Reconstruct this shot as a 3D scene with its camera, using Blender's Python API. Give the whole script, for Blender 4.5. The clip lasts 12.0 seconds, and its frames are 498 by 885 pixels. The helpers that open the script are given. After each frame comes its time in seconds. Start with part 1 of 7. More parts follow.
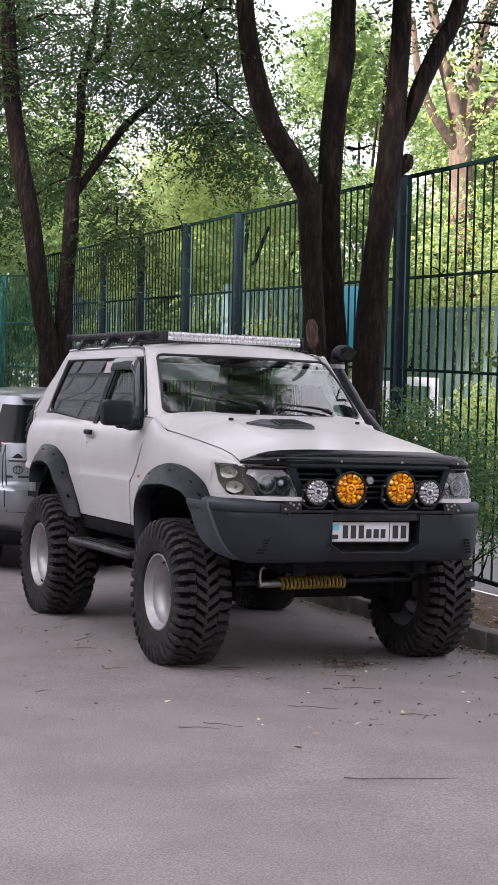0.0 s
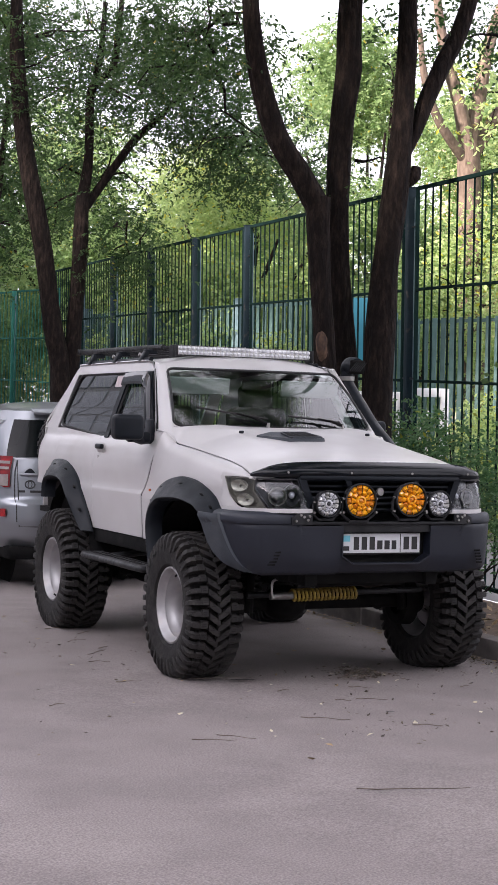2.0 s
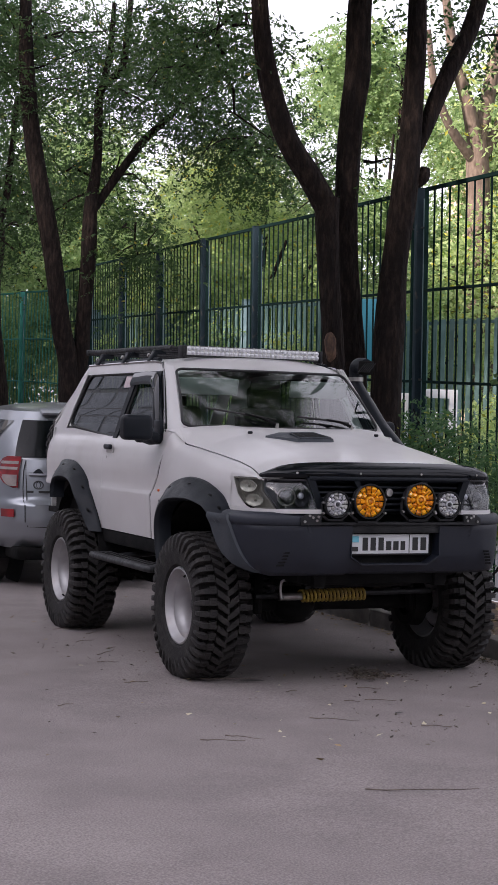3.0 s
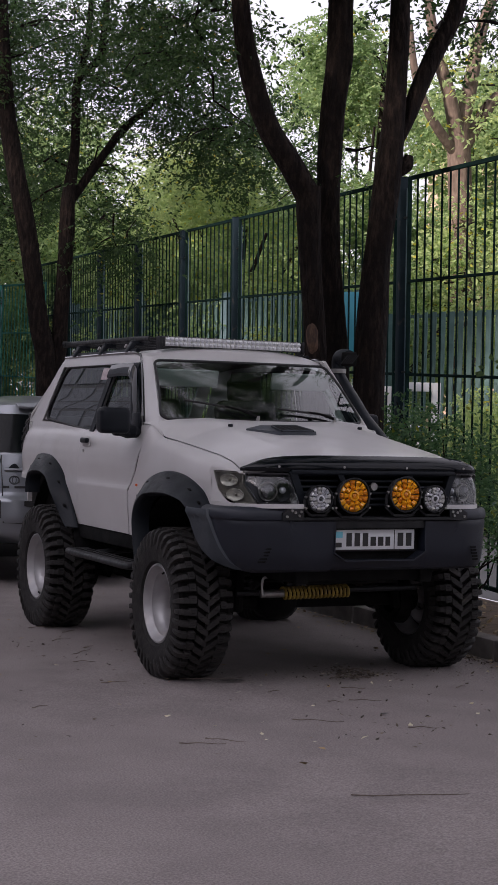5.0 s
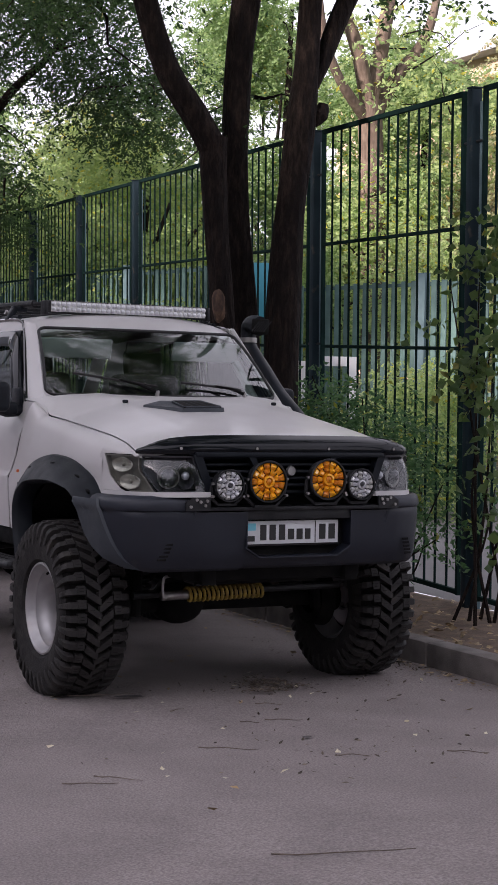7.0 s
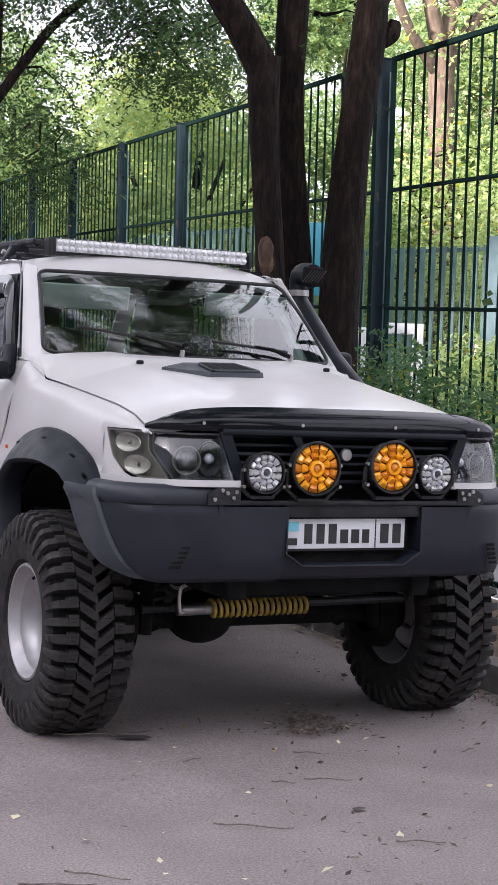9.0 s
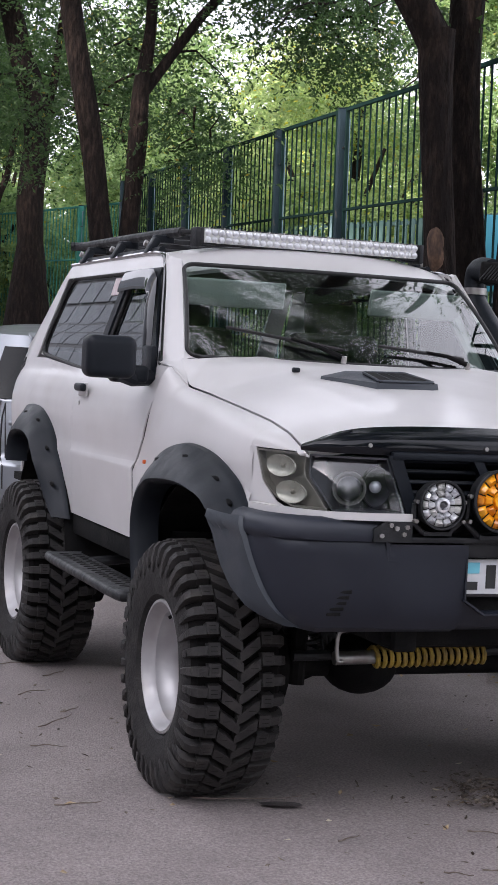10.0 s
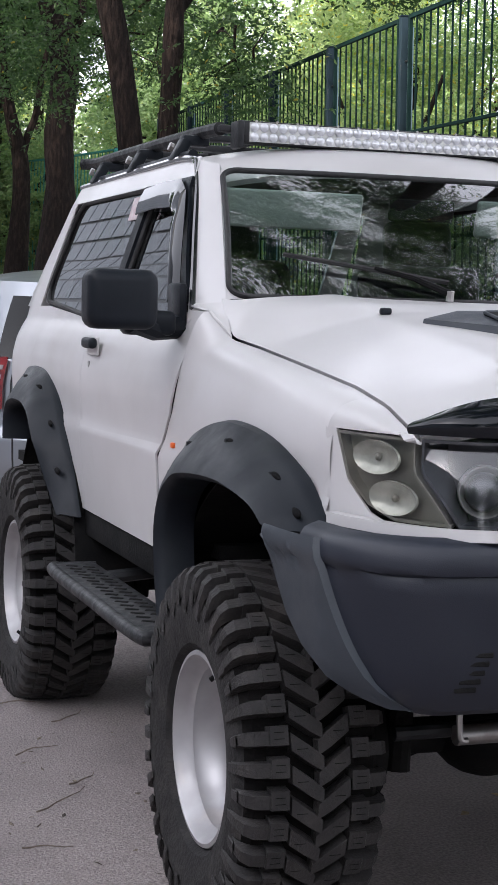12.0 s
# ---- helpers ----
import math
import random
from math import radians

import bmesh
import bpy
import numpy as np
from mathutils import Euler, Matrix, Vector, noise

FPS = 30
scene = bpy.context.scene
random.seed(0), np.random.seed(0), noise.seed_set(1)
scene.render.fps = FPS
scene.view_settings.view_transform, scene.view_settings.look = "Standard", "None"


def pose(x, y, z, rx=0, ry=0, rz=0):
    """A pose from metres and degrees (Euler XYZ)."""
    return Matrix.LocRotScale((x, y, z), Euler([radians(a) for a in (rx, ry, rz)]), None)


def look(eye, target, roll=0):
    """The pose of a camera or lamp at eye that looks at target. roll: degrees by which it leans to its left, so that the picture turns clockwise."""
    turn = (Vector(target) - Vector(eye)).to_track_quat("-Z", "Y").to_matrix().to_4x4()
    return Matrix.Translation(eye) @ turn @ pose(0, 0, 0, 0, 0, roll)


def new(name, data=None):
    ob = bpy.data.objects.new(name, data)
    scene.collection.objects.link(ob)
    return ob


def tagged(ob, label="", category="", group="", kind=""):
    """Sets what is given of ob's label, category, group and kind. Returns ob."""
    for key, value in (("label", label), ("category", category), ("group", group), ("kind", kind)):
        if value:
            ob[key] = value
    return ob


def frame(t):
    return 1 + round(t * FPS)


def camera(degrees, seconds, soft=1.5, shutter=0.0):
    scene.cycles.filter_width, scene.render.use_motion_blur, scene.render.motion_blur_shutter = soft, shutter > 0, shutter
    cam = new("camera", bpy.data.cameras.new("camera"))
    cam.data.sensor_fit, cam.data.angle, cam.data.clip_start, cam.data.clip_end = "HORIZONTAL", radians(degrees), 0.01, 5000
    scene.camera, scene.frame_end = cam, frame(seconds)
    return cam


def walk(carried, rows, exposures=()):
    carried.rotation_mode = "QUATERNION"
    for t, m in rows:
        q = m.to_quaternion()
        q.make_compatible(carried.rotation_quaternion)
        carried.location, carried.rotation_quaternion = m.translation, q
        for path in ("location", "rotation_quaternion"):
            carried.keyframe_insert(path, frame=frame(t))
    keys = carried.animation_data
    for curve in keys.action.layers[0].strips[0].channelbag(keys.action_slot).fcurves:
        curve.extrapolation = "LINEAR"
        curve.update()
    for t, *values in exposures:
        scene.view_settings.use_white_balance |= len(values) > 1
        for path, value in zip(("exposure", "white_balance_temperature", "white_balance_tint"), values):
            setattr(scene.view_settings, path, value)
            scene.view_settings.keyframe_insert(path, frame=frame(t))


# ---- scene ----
# ---------------------------------------------------------------- camera
cam = camera(17.36, 12.0, soft=1.2)
PATH = [
    (0, (-4.5642, -9.0957, 1.5238), (-3.7367, -7.2753, 1.4862), 2.01),
    (0.5, (-4.5677, -9.1125, 1.5271), (-3.7442, -7.2902, 1.4912), 1.96),
    (1, (-4.5724, -9.1261, 1.5285), (-3.7541, -7.3015, 1.4947), 1.61),
    (1.5, (-4.573, -9.1353, 1.5246), (-3.7598, -7.3084, 1.4925), 1.44),
    (2, (-4.5735, -9.1375, 1.528), (-3.7596, -7.3107, 1.505), 1.43),
    (2.5, (-4.5728, -9.1309, 1.5253), (-3.7642, -7.3017, 1.5045), 1.47),
    (3, (-4.5757, -9.129, 1.522), (-3.7707, -7.2983, 1.5005), 1.51),
    (5, (-4.4664, -8.8751, 1.5042), (-3.6388, -7.0545, 1.4778), 1.44),
    (5.5, (-4.3118, -8.6267, 1.5071), (-3.4704, -6.8127, 1.471), 1.56),
    (6, (-4.2101, -8.3055, 1.4817), (-3.3293, -6.5103, 1.4443), 1.58),
    (6.5, (-4.0995, -8.0306, 1.4895), (-3.1832, -6.2534, 1.4471), 1.12),
    (7, (-3.8894, -7.7262, 1.4741), (-2.9596, -5.9561, 1.4265), 1.05),
    (7.2, (-3.8154, -7.6005, 1.4777), (-2.8846, -5.8312, 1.4248), 1.16),
    (8.8, (-3.0709, -6.3546, 1.4485), (-2.1727, -4.5694, 1.3679), 1.68),
    (9, (-3.0191, -6.1814, 1.4337), (-2.1515, -4.3812, 1.3526), 2.26),
    (9.5, (-2.8315, -5.7658, 1.4448), (-2.071, -3.9184, 1.3512), 1.96),
    (10, (-2.7056, -5.3609, 1.495), (-2.0086, -3.4889, 1.3965), 3.00),
    (10.5, (-2.595, -4.8583, 1.4588), (-1.947, -2.9682, 1.3718), 2.97),
    (11, (-2.4659, -4.4203, 1.4685), (-1.8533, -2.5185, 1.3794), 2.63),
    (11.5, (-2.3033, -4.013, 1.4887), (-1.711, -2.1053, 1.3914), 2.66),
    (12, (-2.1267, -3.6398, 1.4632), (-1.4864, -1.7518, 1.3036), 1.64),
]
walk(cam, [(t, look(eye, target, roll)) for t, eye, target, roll in PATH],
     exposures=[(0, 1.87, 6350, 21), (2.5, 1.78, 6350, 21), (3.0, 1.33, 6250, 22), (3.4, 1.18, 6250, 22), (4.2, 0.98, 6260, 23), (5.0, 0.67, 6300, 24), (6.6, 0.62, 6300, 24),
                (7.0, 1.07, 6280, 24), (7.4, 1.38, 6260, 22), (8.8, 2.0, 6220, 20), (10.0, 1.89, 6200, 18), (11.0, 1.86, 6200, 16), (12.0, 1.97, 6120, 15)])

# ---------------------------------------------------------------- light
SUN_EL, SUN_ROT = radians(28), radians(-108)
world = bpy.data.worlds.new("overcast_sky")
scene.world = world
world.use_nodes = True
_n, _l = world.node_tree.nodes, world.node_tree.links
_sky = _n.new("ShaderNodeTexSky")
_sky.sky_type = "NISHITA"
_sky.sun_disc = False
_sky.sun_elevation, _sky.sun_rotation = SUN_EL, SUN_ROT
_sky.air_density, _sky.dust_density, _sky.ozone_density = 1.0, 3.0, 1.0
_hs = _n.new("ShaderNodeHueSaturation")
_hs.inputs["Saturation"].default_value = 0.25
_l.new(_sky.outputs[0], _hs.inputs["Color"])
_haze = _n.new("ShaderNodeMix")
_haze.data_type = "RGBA"
_haze.inputs[0].default_value = 0.6
_haze.inputs[7].default_value = (4.9, 4.95, 5.1, 1)
_l.new(_hs.outputs[0], _haze.inputs[6])
_l.new(_haze.outputs[2], _n["Background"].inputs[0])
_n["Background"].inputs[1].default_value = 0.15
sun = bpy.data.lights.new("sun", "SUN")
sun.energy, sun.angle, sun.color = 5.0, radians(4.0), (1.0, 0.90, 0.76)
sun_ob = new("sun", sun)
sun_ob.matrix_world = look((-42, -14, 23.5), (0, 0, 0)) 
scene.view_settings.exposure = 0.0


# ---------------------------------------------------------------- materials
def mat(name, col, rough=0.6, metal=0.0, col2=None, scale=8.0, detail=4.0, mixlo=0.4, mixhi=0.65,
        bump=0.0, bscale=80.0, coat=0.0, spec=0.5, rvar=0.0, dirt=None, dscale=2.0, dlo=0.55, dhi=0.75, obvar=0.0, island=0.0, grain=None, stretch=1.0, bdist=0.01):
    """Principled surface with two scales of colour variation and fine relief."""
    m = bpy.data.materials.new(name)
    m.use_nodes = True
    n, l = m.node_tree.nodes, m.node_tree.links
    b = n["Principled BSDF"]
    b.inputs["Base Color"].default_value = (*col, 1)
    b.inputs["Roughness"].default_value = rough
    b.inputs["Metallic"].default_value = metal
    b.inputs["Coat Weight"].default_value = coat
    b.inputs["Coat Roughness"].default_value = 0.08
    b.inputs["Specular IOR Level"].default_value = spec
    tc = n.new("ShaderNodeMapping")
    tc.inputs["Scale"].default_value = (1, 1, stretch)
    l.new(n.new("ShaderNodeTexCoord").outputs["Object"], tc.inputs[0])

    def noise_ramp(sc, dt, lo, hi):
        t = n.new("ShaderNodeTexNoise")
        t.inputs["Scale"].default_value, t.inputs["Detail"].default_value = sc, dt
        l.new(tc.outputs[0], t.inputs["Vector"])
        r = n.new("ShaderNodeMapRange")
        r.inputs["From Min"].default_value, r.inputs["From Max"].default_value = lo, hi
        l.new(t.outputs[0], r.inputs["Value"])
        return r.outputs[0]

    def mixed(fac, a, bcol):
        x = n.new("ShaderNodeMix")
        x.data_type = "RGBA"
        l.new(fac, x.inputs[0])
        if isinstance(a, tuple):
            x.inputs[6].default_value = (*a, 1)
        else:
            l.new(a, x.inputs[6])
        x.inputs[7].default_value = (*bcol, 1)
        return x.outputs[2]
    out = col
    if col2:
        out = mixed(noise_ramp(scale, detail, mixlo, mixhi), out, col2)
    if dirt:
        out = mixed(noise_ramp(dscale, 6.0, dlo, dhi), out, dirt)
    if grain:
        gr = n.new("ShaderNodeMapRange")
        gr.inputs["To Min"].default_value, gr.inputs["To Max"].default_value = 1 - grain[1], 1 + grain[1]
        l.new(noise_ramp(grain[0], 3.0, 0.3, 0.7), gr.inputs["Value"])
        gh = n.new("ShaderNodeHueSaturation")
        l.new(gr.outputs[0], gh.inputs["Value"])
        l.new(out, gh.inputs["Color"])
        out = gh.outputs[0]
    if obvar or island:
        if island:
            g = n.new("ShaderNodeNewGeometry")
            src = g.outputs["Random Per Island"]
        else:
            g = n.new("ShaderNodeObjectInfo")
            src = g.outputs["Random"]
        r = n.new("ShaderNodeMapRange")
        v = obvar or island
        r.inputs["To Min"].default_value, r.inputs["To Max"].default_value = 1 - v, 1 + v
        l.new(src, r.inputs["Value"])
        h = n.new("ShaderNodeHueSaturation")
        l.new(r.outputs[0], h.inputs["Value"])
        if isinstance(out, tuple):
            h.inputs["Color"].default_value = (*out, 1)
        else:
            l.new(out, h.inputs["Color"])
        out = h.outputs[0]
    if not isinstance(out, tuple):
        l.new(out, b.inputs["Base Color"])
    if rvar:
        rr = n.new("ShaderNodeMapRange")
        rr.inputs["To Min"].default_value, rr.inputs["To Max"].default_value = max(0.02, rough - rvar), min(1, rough + rvar)
        l.new(noise_ramp(scale * 2.3, 5.0, 0.35, 0.65), rr.inputs["Value"])
        l.new(rr.outputs[0], b.inputs["Roughness"])
    if bump:
        t = n.new("ShaderNodeTexNoise")
        t.inputs["Scale"].default_value, t.inputs["Detail"].default_value = bscale, 5.0
        l.new(tc.outputs[0], t.inputs["Vector"])
        bp = n.new("ShaderNodeBump")
        bp.inputs["Strength"].default_value, bp.inputs["Distance"].default_value = bump, bdist
        l.new(t.outputs[0], bp.inputs["Height"])
        l.new(bp.outputs[0], b.inputs["Normal"])
    return m


def glass_mat(name, tint, gloss=1.0, ior=1.5, rough=0.0):
    """Thin pane: clear by tint, mirror-like by Fresnel."""
    m = bpy.data.materials.new(name)
    m.use_nodes = True
    n, l = m.node_tree.nodes, m.node_tree.links
    n.remove(n["Principled BSDF"])
    out = n["Material Output"]
    tr, gl, mx, fr = (n.new("ShaderNode" + k) for k in ("BsdfTransparent", "BsdfGlossy", "MixShader", "LayerWeight"))
    tr.inputs[0].default_value = (*tint, 1)
    gl.inputs["Color"].default_value = (gloss, gloss, gloss, 1)
    gl.inputs["Roughness"].default_value = rough
    # the same gloss seen from either side of a thin sheet
    f0 = ((ior - 1) / (ior + 1)) ** 2
    fr.inputs["Blend"].default_value = 0.5
    pw, ad = n.new("ShaderNodeMath"), n.new("ShaderNodeMath")
    pw.operation, ad.operation = "POWER", "MULTIPLY_ADD"
    pw.inputs[1].default_value = 5.0
    ad.inputs[1].default_value, ad.inputs[2].default_value = 1 - f0, f0
    l.new(fr.outputs["Facing"], pw.inputs[0])
    l.new(pw.outputs[0], ad.inputs[0])
    l.new(ad.outputs[0], mx.inputs[0])
    l.new(tr.outputs[0], mx.inputs[1])
    l.new(gl.outputs[0], mx.inputs[2])
    l.new(mx.outputs[0], out.inputs[0])
    return m


def leaf_mat(name, col, col2, through_light=0.45, yellow=None, ymin=0.9):
    """Leaf: diffuse with light passing through, varied leaf by leaf."""
    m = bpy.data.materials.new(name)
    m.use_nodes = True
    n, l = m.node_tree.nodes, m.node_tree.links
    b = n["Principled BSDF"]
    g = n.new("ShaderNodeNewGeometry")
    x = n.new("ShaderNodeMix")
    x.data_type = "RGBA"
    x.inputs[6].default_value, x.inputs[7].default_value = (*col, 1), (*col2, 1)
    l.new(g.outputs["Random Per Island"], x.inputs[0])
    c = x.outputs[2]
    if yellow:
        mr = n.new("ShaderNodeMath")
        mr.operation = "GREATER_THAN"
        mr.inputs[1].default_value = ymin
        l.new(g.outputs["Random Per Island"], mr.inputs[0])
        y = n.new("ShaderNodeMix")
        y.data_type = "RGBA"
        l.new(mr.outputs[0], y.inputs[0])
        l.new(c, y.inputs[6])
        y.inputs[7].default_value = (*yellow, 1)
        c = y.outputs[2]
    l.new(c, b.inputs["Base Color"])
    b.inputs["Roughness"].default_value = 0.5
    b.inputs["Specular IOR Level"].default_value = 0.35
    t = n.new("ShaderNodeBsdfTranslucent")
    hs = n.new("ShaderNodeHueSaturation")
    hs.inputs["Value"].default_value, hs.inputs["Saturation"].default_value = 1.6, 1.1
    l.new(c, hs.inputs["Color"])
    l.new(hs.outputs[0], t.inputs[0])
    mx = n.new("ShaderNodeMixShader")
    mx.inputs[0].default_value = through_light
    l.new(b.outputs[0], mx.inputs[1])
    l.new(t.outputs[0], mx.inputs[2])
    l.new(mx.outputs[0], n["Material Output"].inputs[0])
    return m


M = {}
M["asphalt"] = mat("asphalt", (0.240, 0.205, 0.198), 0.92, col2=(0.208, 0.178, 0.172), scale=2.3, detail=9, mixlo=0.40, mixhi=0.62,
                   bump=0.8, bscale=130, dirt=(0.272, 0.234, 0.225), dscale=0.9, dlo=0.5, dhi=0.68, grain=(110, 0.32))
M["concrete"] = mat("kerb_concrete", (0.20, 0.18, 0.168), 0.9, col2=(0.13, 0.118, 0.11), scale=7, bump=0.4, bscale=120, dirt=(0.12, 0.1, 0.085), dscale=3, obvar=0.08)
M["soil"] = mat("soil", (0.10, 0.07, 0.05), 0.95, col2=(0.16, 0.11, 0.08), scale=9, bump=0.9, bscale=45, dirt=(0.07, 0.05, 0.04), dscale=3)
M["yard"] = mat("yard_asphalt", (0.17, 0.165, 0.165), 0.95, col2=(0.13, 0.127, 0.127), scale=0.8, bump=0.3, bscale=90)
M["fence_paint"] = mat("fence_green_paint", (0.008, 0.018, 0.017), 0.75, col2=(0.010, 0.026, 0.024), scale=5, obvar=0.25, bump=0.1, bscale=60, spec=0.02)
# lit copy of the fence paint: teal stands for light on the bend
M["fence_lit"] = mat("fence_lit_paint", (0.034, 0.18, 0.145), 0.7, col2=(0.045, 0.23, 0.185), scale=5, obvar=0.25, bump=0.1, bscale=60, spec=0.2)
M["post_paint"] = mat("post_grey_green_paint", (0.016, 0.030, 0.040), 0.6, spec=0.15, col2=(0.013, 0.025, 0.033), scale=6, bump=0.1, bscale=50, dirt=(0.09, 0.08, 0.07), dscale=7, dlo=0.62)
M["post_blue"] = mat("post_pale_blue_paint", (0.12, 0.19, 0.215), 0.6, col2=(0.09, 0.15, 0.175), scale=5, obvar=0.1)
M["teal"] = mat("teal_paint", (0.065, 0.125, 0.12), 0.6, col2=(0.10, 0.175, 0.165), scale=4, obvar=0.2)
M["kiosk_blue"] = mat("turquoise_sheet", (0.035, 0.27, 0.36), 0.5, col2=(0.03, 0.23, 0.31), scale=2)
M["white_frame"] = mat("white_board", (0.72, 0.74, 0.74), 0.5, col2=(0.6, 0.63, 0.63), scale=4)
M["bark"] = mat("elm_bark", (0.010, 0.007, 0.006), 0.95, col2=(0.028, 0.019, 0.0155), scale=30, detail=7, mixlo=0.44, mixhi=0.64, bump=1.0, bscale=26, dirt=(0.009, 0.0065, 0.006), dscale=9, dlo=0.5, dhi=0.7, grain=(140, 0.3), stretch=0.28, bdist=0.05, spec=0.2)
M["bark_tan"] = mat("tan_bark", (0.085, 0.06, 0.046), 0.95, col2=(0.15, 0.11, 0.085), scale=14, bump=0.8, bscale=24, stretch=0.4)
M["leaf_vine"] = leaf_mat("vine_leaf", (0.05, 0.09, 0.032), (0.11, 0.16, 0.055), 0.45, (0.16, 0.16, 0.04), 0.94)
M["bark_bare"] = mat("bare_wood", (0.13, 0.075, 0.048), 0.9, col2=(0.045, 0.027, 0.02), scale=26, stretch=0.35, grain=(90, 0.3), bump=0.6, bscale=50)
M["leaf"] = leaf_mat("elm_leaf", (0.025, 0.056, 0.021), (0.062, 0.108, 0.037), 0.45, (0.22, 0.2, 0.04), 0.993)
M["leaf_far"] = leaf_mat("far_leaf", (0.20, 0.28, 0.12), (0.36, 0.43, 0.19), 0.55, (0.36, 0.34, 0.06), 0.96)
M["leaf_far2"] = leaf_mat("far_leaf_dark", (0.12, 0.195, 0.08), (0.23, 0.31, 0.135), 0.5, (0.3, 0.27, 0.05), 0.985)
M["leaf_dusty"] = leaf_mat("dusty_leaf", (0.22, 0.24, 0.13), (0.36, 0.36, 0.21), 0.5, (0.34, 0.26, 0.10), 0.9)
# leaf colour darkened to stand for shade on the farthest bushes
M["leaf_shade"] = leaf_mat("shade_leaf", (0.09, 0.15, 0.07), (0.17, 0.24, 0.11), 0.4, (0.2, 0.2, 0.05), 0.98)
M["leaf_bush"] = leaf_mat("bush_leaf", (0.04, 0.095, 0.04), (0.09, 0.165, 0.068), 0.42, (0.2, 0.22, 0.04), 0.97)
M["leaf_dry"] = mat("dry_leaf", (0.25, 0.17, 0.09), 0.85, col2=(0.35, 0.28, 0.18), scale=30, island=0.45)
M["twig"] = mat("dry_twig", (0.10, 0.075, 0.06), 0.9, col2=(0.17, 0.135, 0.11), scale=30)
M["litter"] = mat("bark_crumbs", (0.06, 0.045, 0.035), 0.9, col2=(0.16, 0.13, 0.10), scale=60, island=0.5)
M["leaf_pale"] = mat("pale_dry_leaf", (0.55, 0.47, 0.32), 0.8, col2=(0.62, 0.58, 0.45), scale=30, island=0.2)
M["oil"] = mat("oil_soaked_asphalt", (0.045, 0.038, 0.038), 0.7, col2=(0.075, 0.064, 0.062), scale=30, bump=0.8, bscale=130, grain=(95, 0.3))
M["plaster"] = mat("warm_plaster", (0.55, 0.40, 0.30), 0.9, col2=(0.45, 0.33, 0.25), scale=2.0, bump=0.3, bscale=20)
M["panel_wall"] = mat("wall_panels", (0.36, 0.385, 0.41), 0.9, col2=(0.29, 0.31, 0.335), scale=1.5, bump=0.3, bscale=20)
M["dark_gap"] = mat("panel_joint", (0.24, 0.245, 0.25), 0.9, col2=(0.18, 0.185, 0.19), scale=4)

M["paint"] = mat("white_car_paint", (0.54, 0.525, 0.525), 0.38, col2=(0.50, 0.485, 0.48), scale=1.6, coat=0.25, rvar=0.06, dirt=(0.47, 0.45, 0.435), dscale=4.2, dlo=0.58, dhi=0.9)
M["plastic"] = mat("black_plastic", (0.0075, 0.0095, 0.0135), 0.45, spec=0.2, col2=(0.012, 0.015, 0.020), scale=4, bump=0.12, bscale=500, rvar=0.08)
M["plastic_faded"] = mat("faded_black_plastic", (0.024, 0.030, 0.039), 0.5, col2=(0.031, 0.037, 0.046), scale=5, bump=0.12, bscale=500, rvar=0.08, dirt=(0.05, 0.05, 0.052), dscale=14, dlo=0.66, dhi=0.85)
M["bumper"] = mat("grey_black_bumper", (0.008, 0.0105, 0.019), 0.48, col2=(0.012, 0.015, 0.025), scale=3, bump=0.10, bscale=600, rvar=0.08, dirt=(0.04, 0.038, 0.036), dscale=9, dlo=0.68, dhi=0.85)
M["gloss_black"] = mat("gloss_black", (0.012, 0.012, 0.014), 0.14, col2=(0.02, 0.02, 0.024), scale=5, coat=0.6, rvar=0.06)
M["deflector"] = mat("smoked_deflector", (0.004, 0.005, 0.007), 0.05, col2=(0.006, 0.007, 0.010), scale=5, rvar=0.02, spec=0.3)
M["matt_black"] = mat("matt_black", (0.0055, 0.0055, 0.006), 0.9, col2=(0.013, 0.0125, 0.012), scale=9, bump=0.3, bscale=90, spec=0.15)
M["metal_black"] = mat("black_steel", (0.013, 0.014, 0.016), 0.5, spec=0.3, col2=(0.028, 0.028, 0.03), scale=12, bump=0.15, bscale=120, rvar=0.1)
M["rubber"] = mat("tyre_rubber", (0.023, 0.0215, 0.0215), 0.62, col2=(0.034, 0.031, 0.030), scale=14, bump=0.35, bscale=150, dirt=(0.055, 0.048, 0.044), dscale=11, dlo=0.55, dhi=0.8, spec=0.25)
M["rubber_side"] = mat("side_wall_rubber", (0.014, 0.013, 0.013), 0.8, col2=(0.026, 0.024, 0.023), scale=18, bump=0.5, bscale=90, dirt=(0.045, 0.040, 0.037), dscale=9, dlo=0.58, dhi=0.8, spec=0.3)
# near-black rubber that paints the shade between the lugs and in the sipes
M["rubber_shade"] = mat("groove_shade_rubber", (0.005, 0.0047, 0.0046), 0.95, col2=(0.009, 0.008, 0.0078), scale=14, bump=0.3, bscale=120, spec=0.1)
M["seal"] = mat("rubber_seal", (0.012, 0.012, 0.013), 0.6, col2=(0.02, 0.02, 0.02), scale=20)
M["rim"] = mat("silver_rim", (0.40, 0.39, 0.395), 0.45, metal=0.55, col2=(0.33, 0.32, 0.325), scale=7, rvar=0.1, dirt=(0.4, 0.37, 0.35), dscale=9, dlo=0.6)
M["chrome"] = mat("chrome", (0.75, 0.75, 0.76), 0.12, metal=1.0, col2=(0.65, 0.65, 0.66), scale=9, rvar=0.05)
M["steel"] = mat("bare_steel", (0.42, 0.41, 0.40), 0.4, metal=0.9, col2=(0.28, 0.26, 0.25), scale=14, rvar=0.12)
M["lamp_clear"] = glass_mat("clear_lamp_lens", (0.80, 0.82, 0.85), 1.0, 1.7)
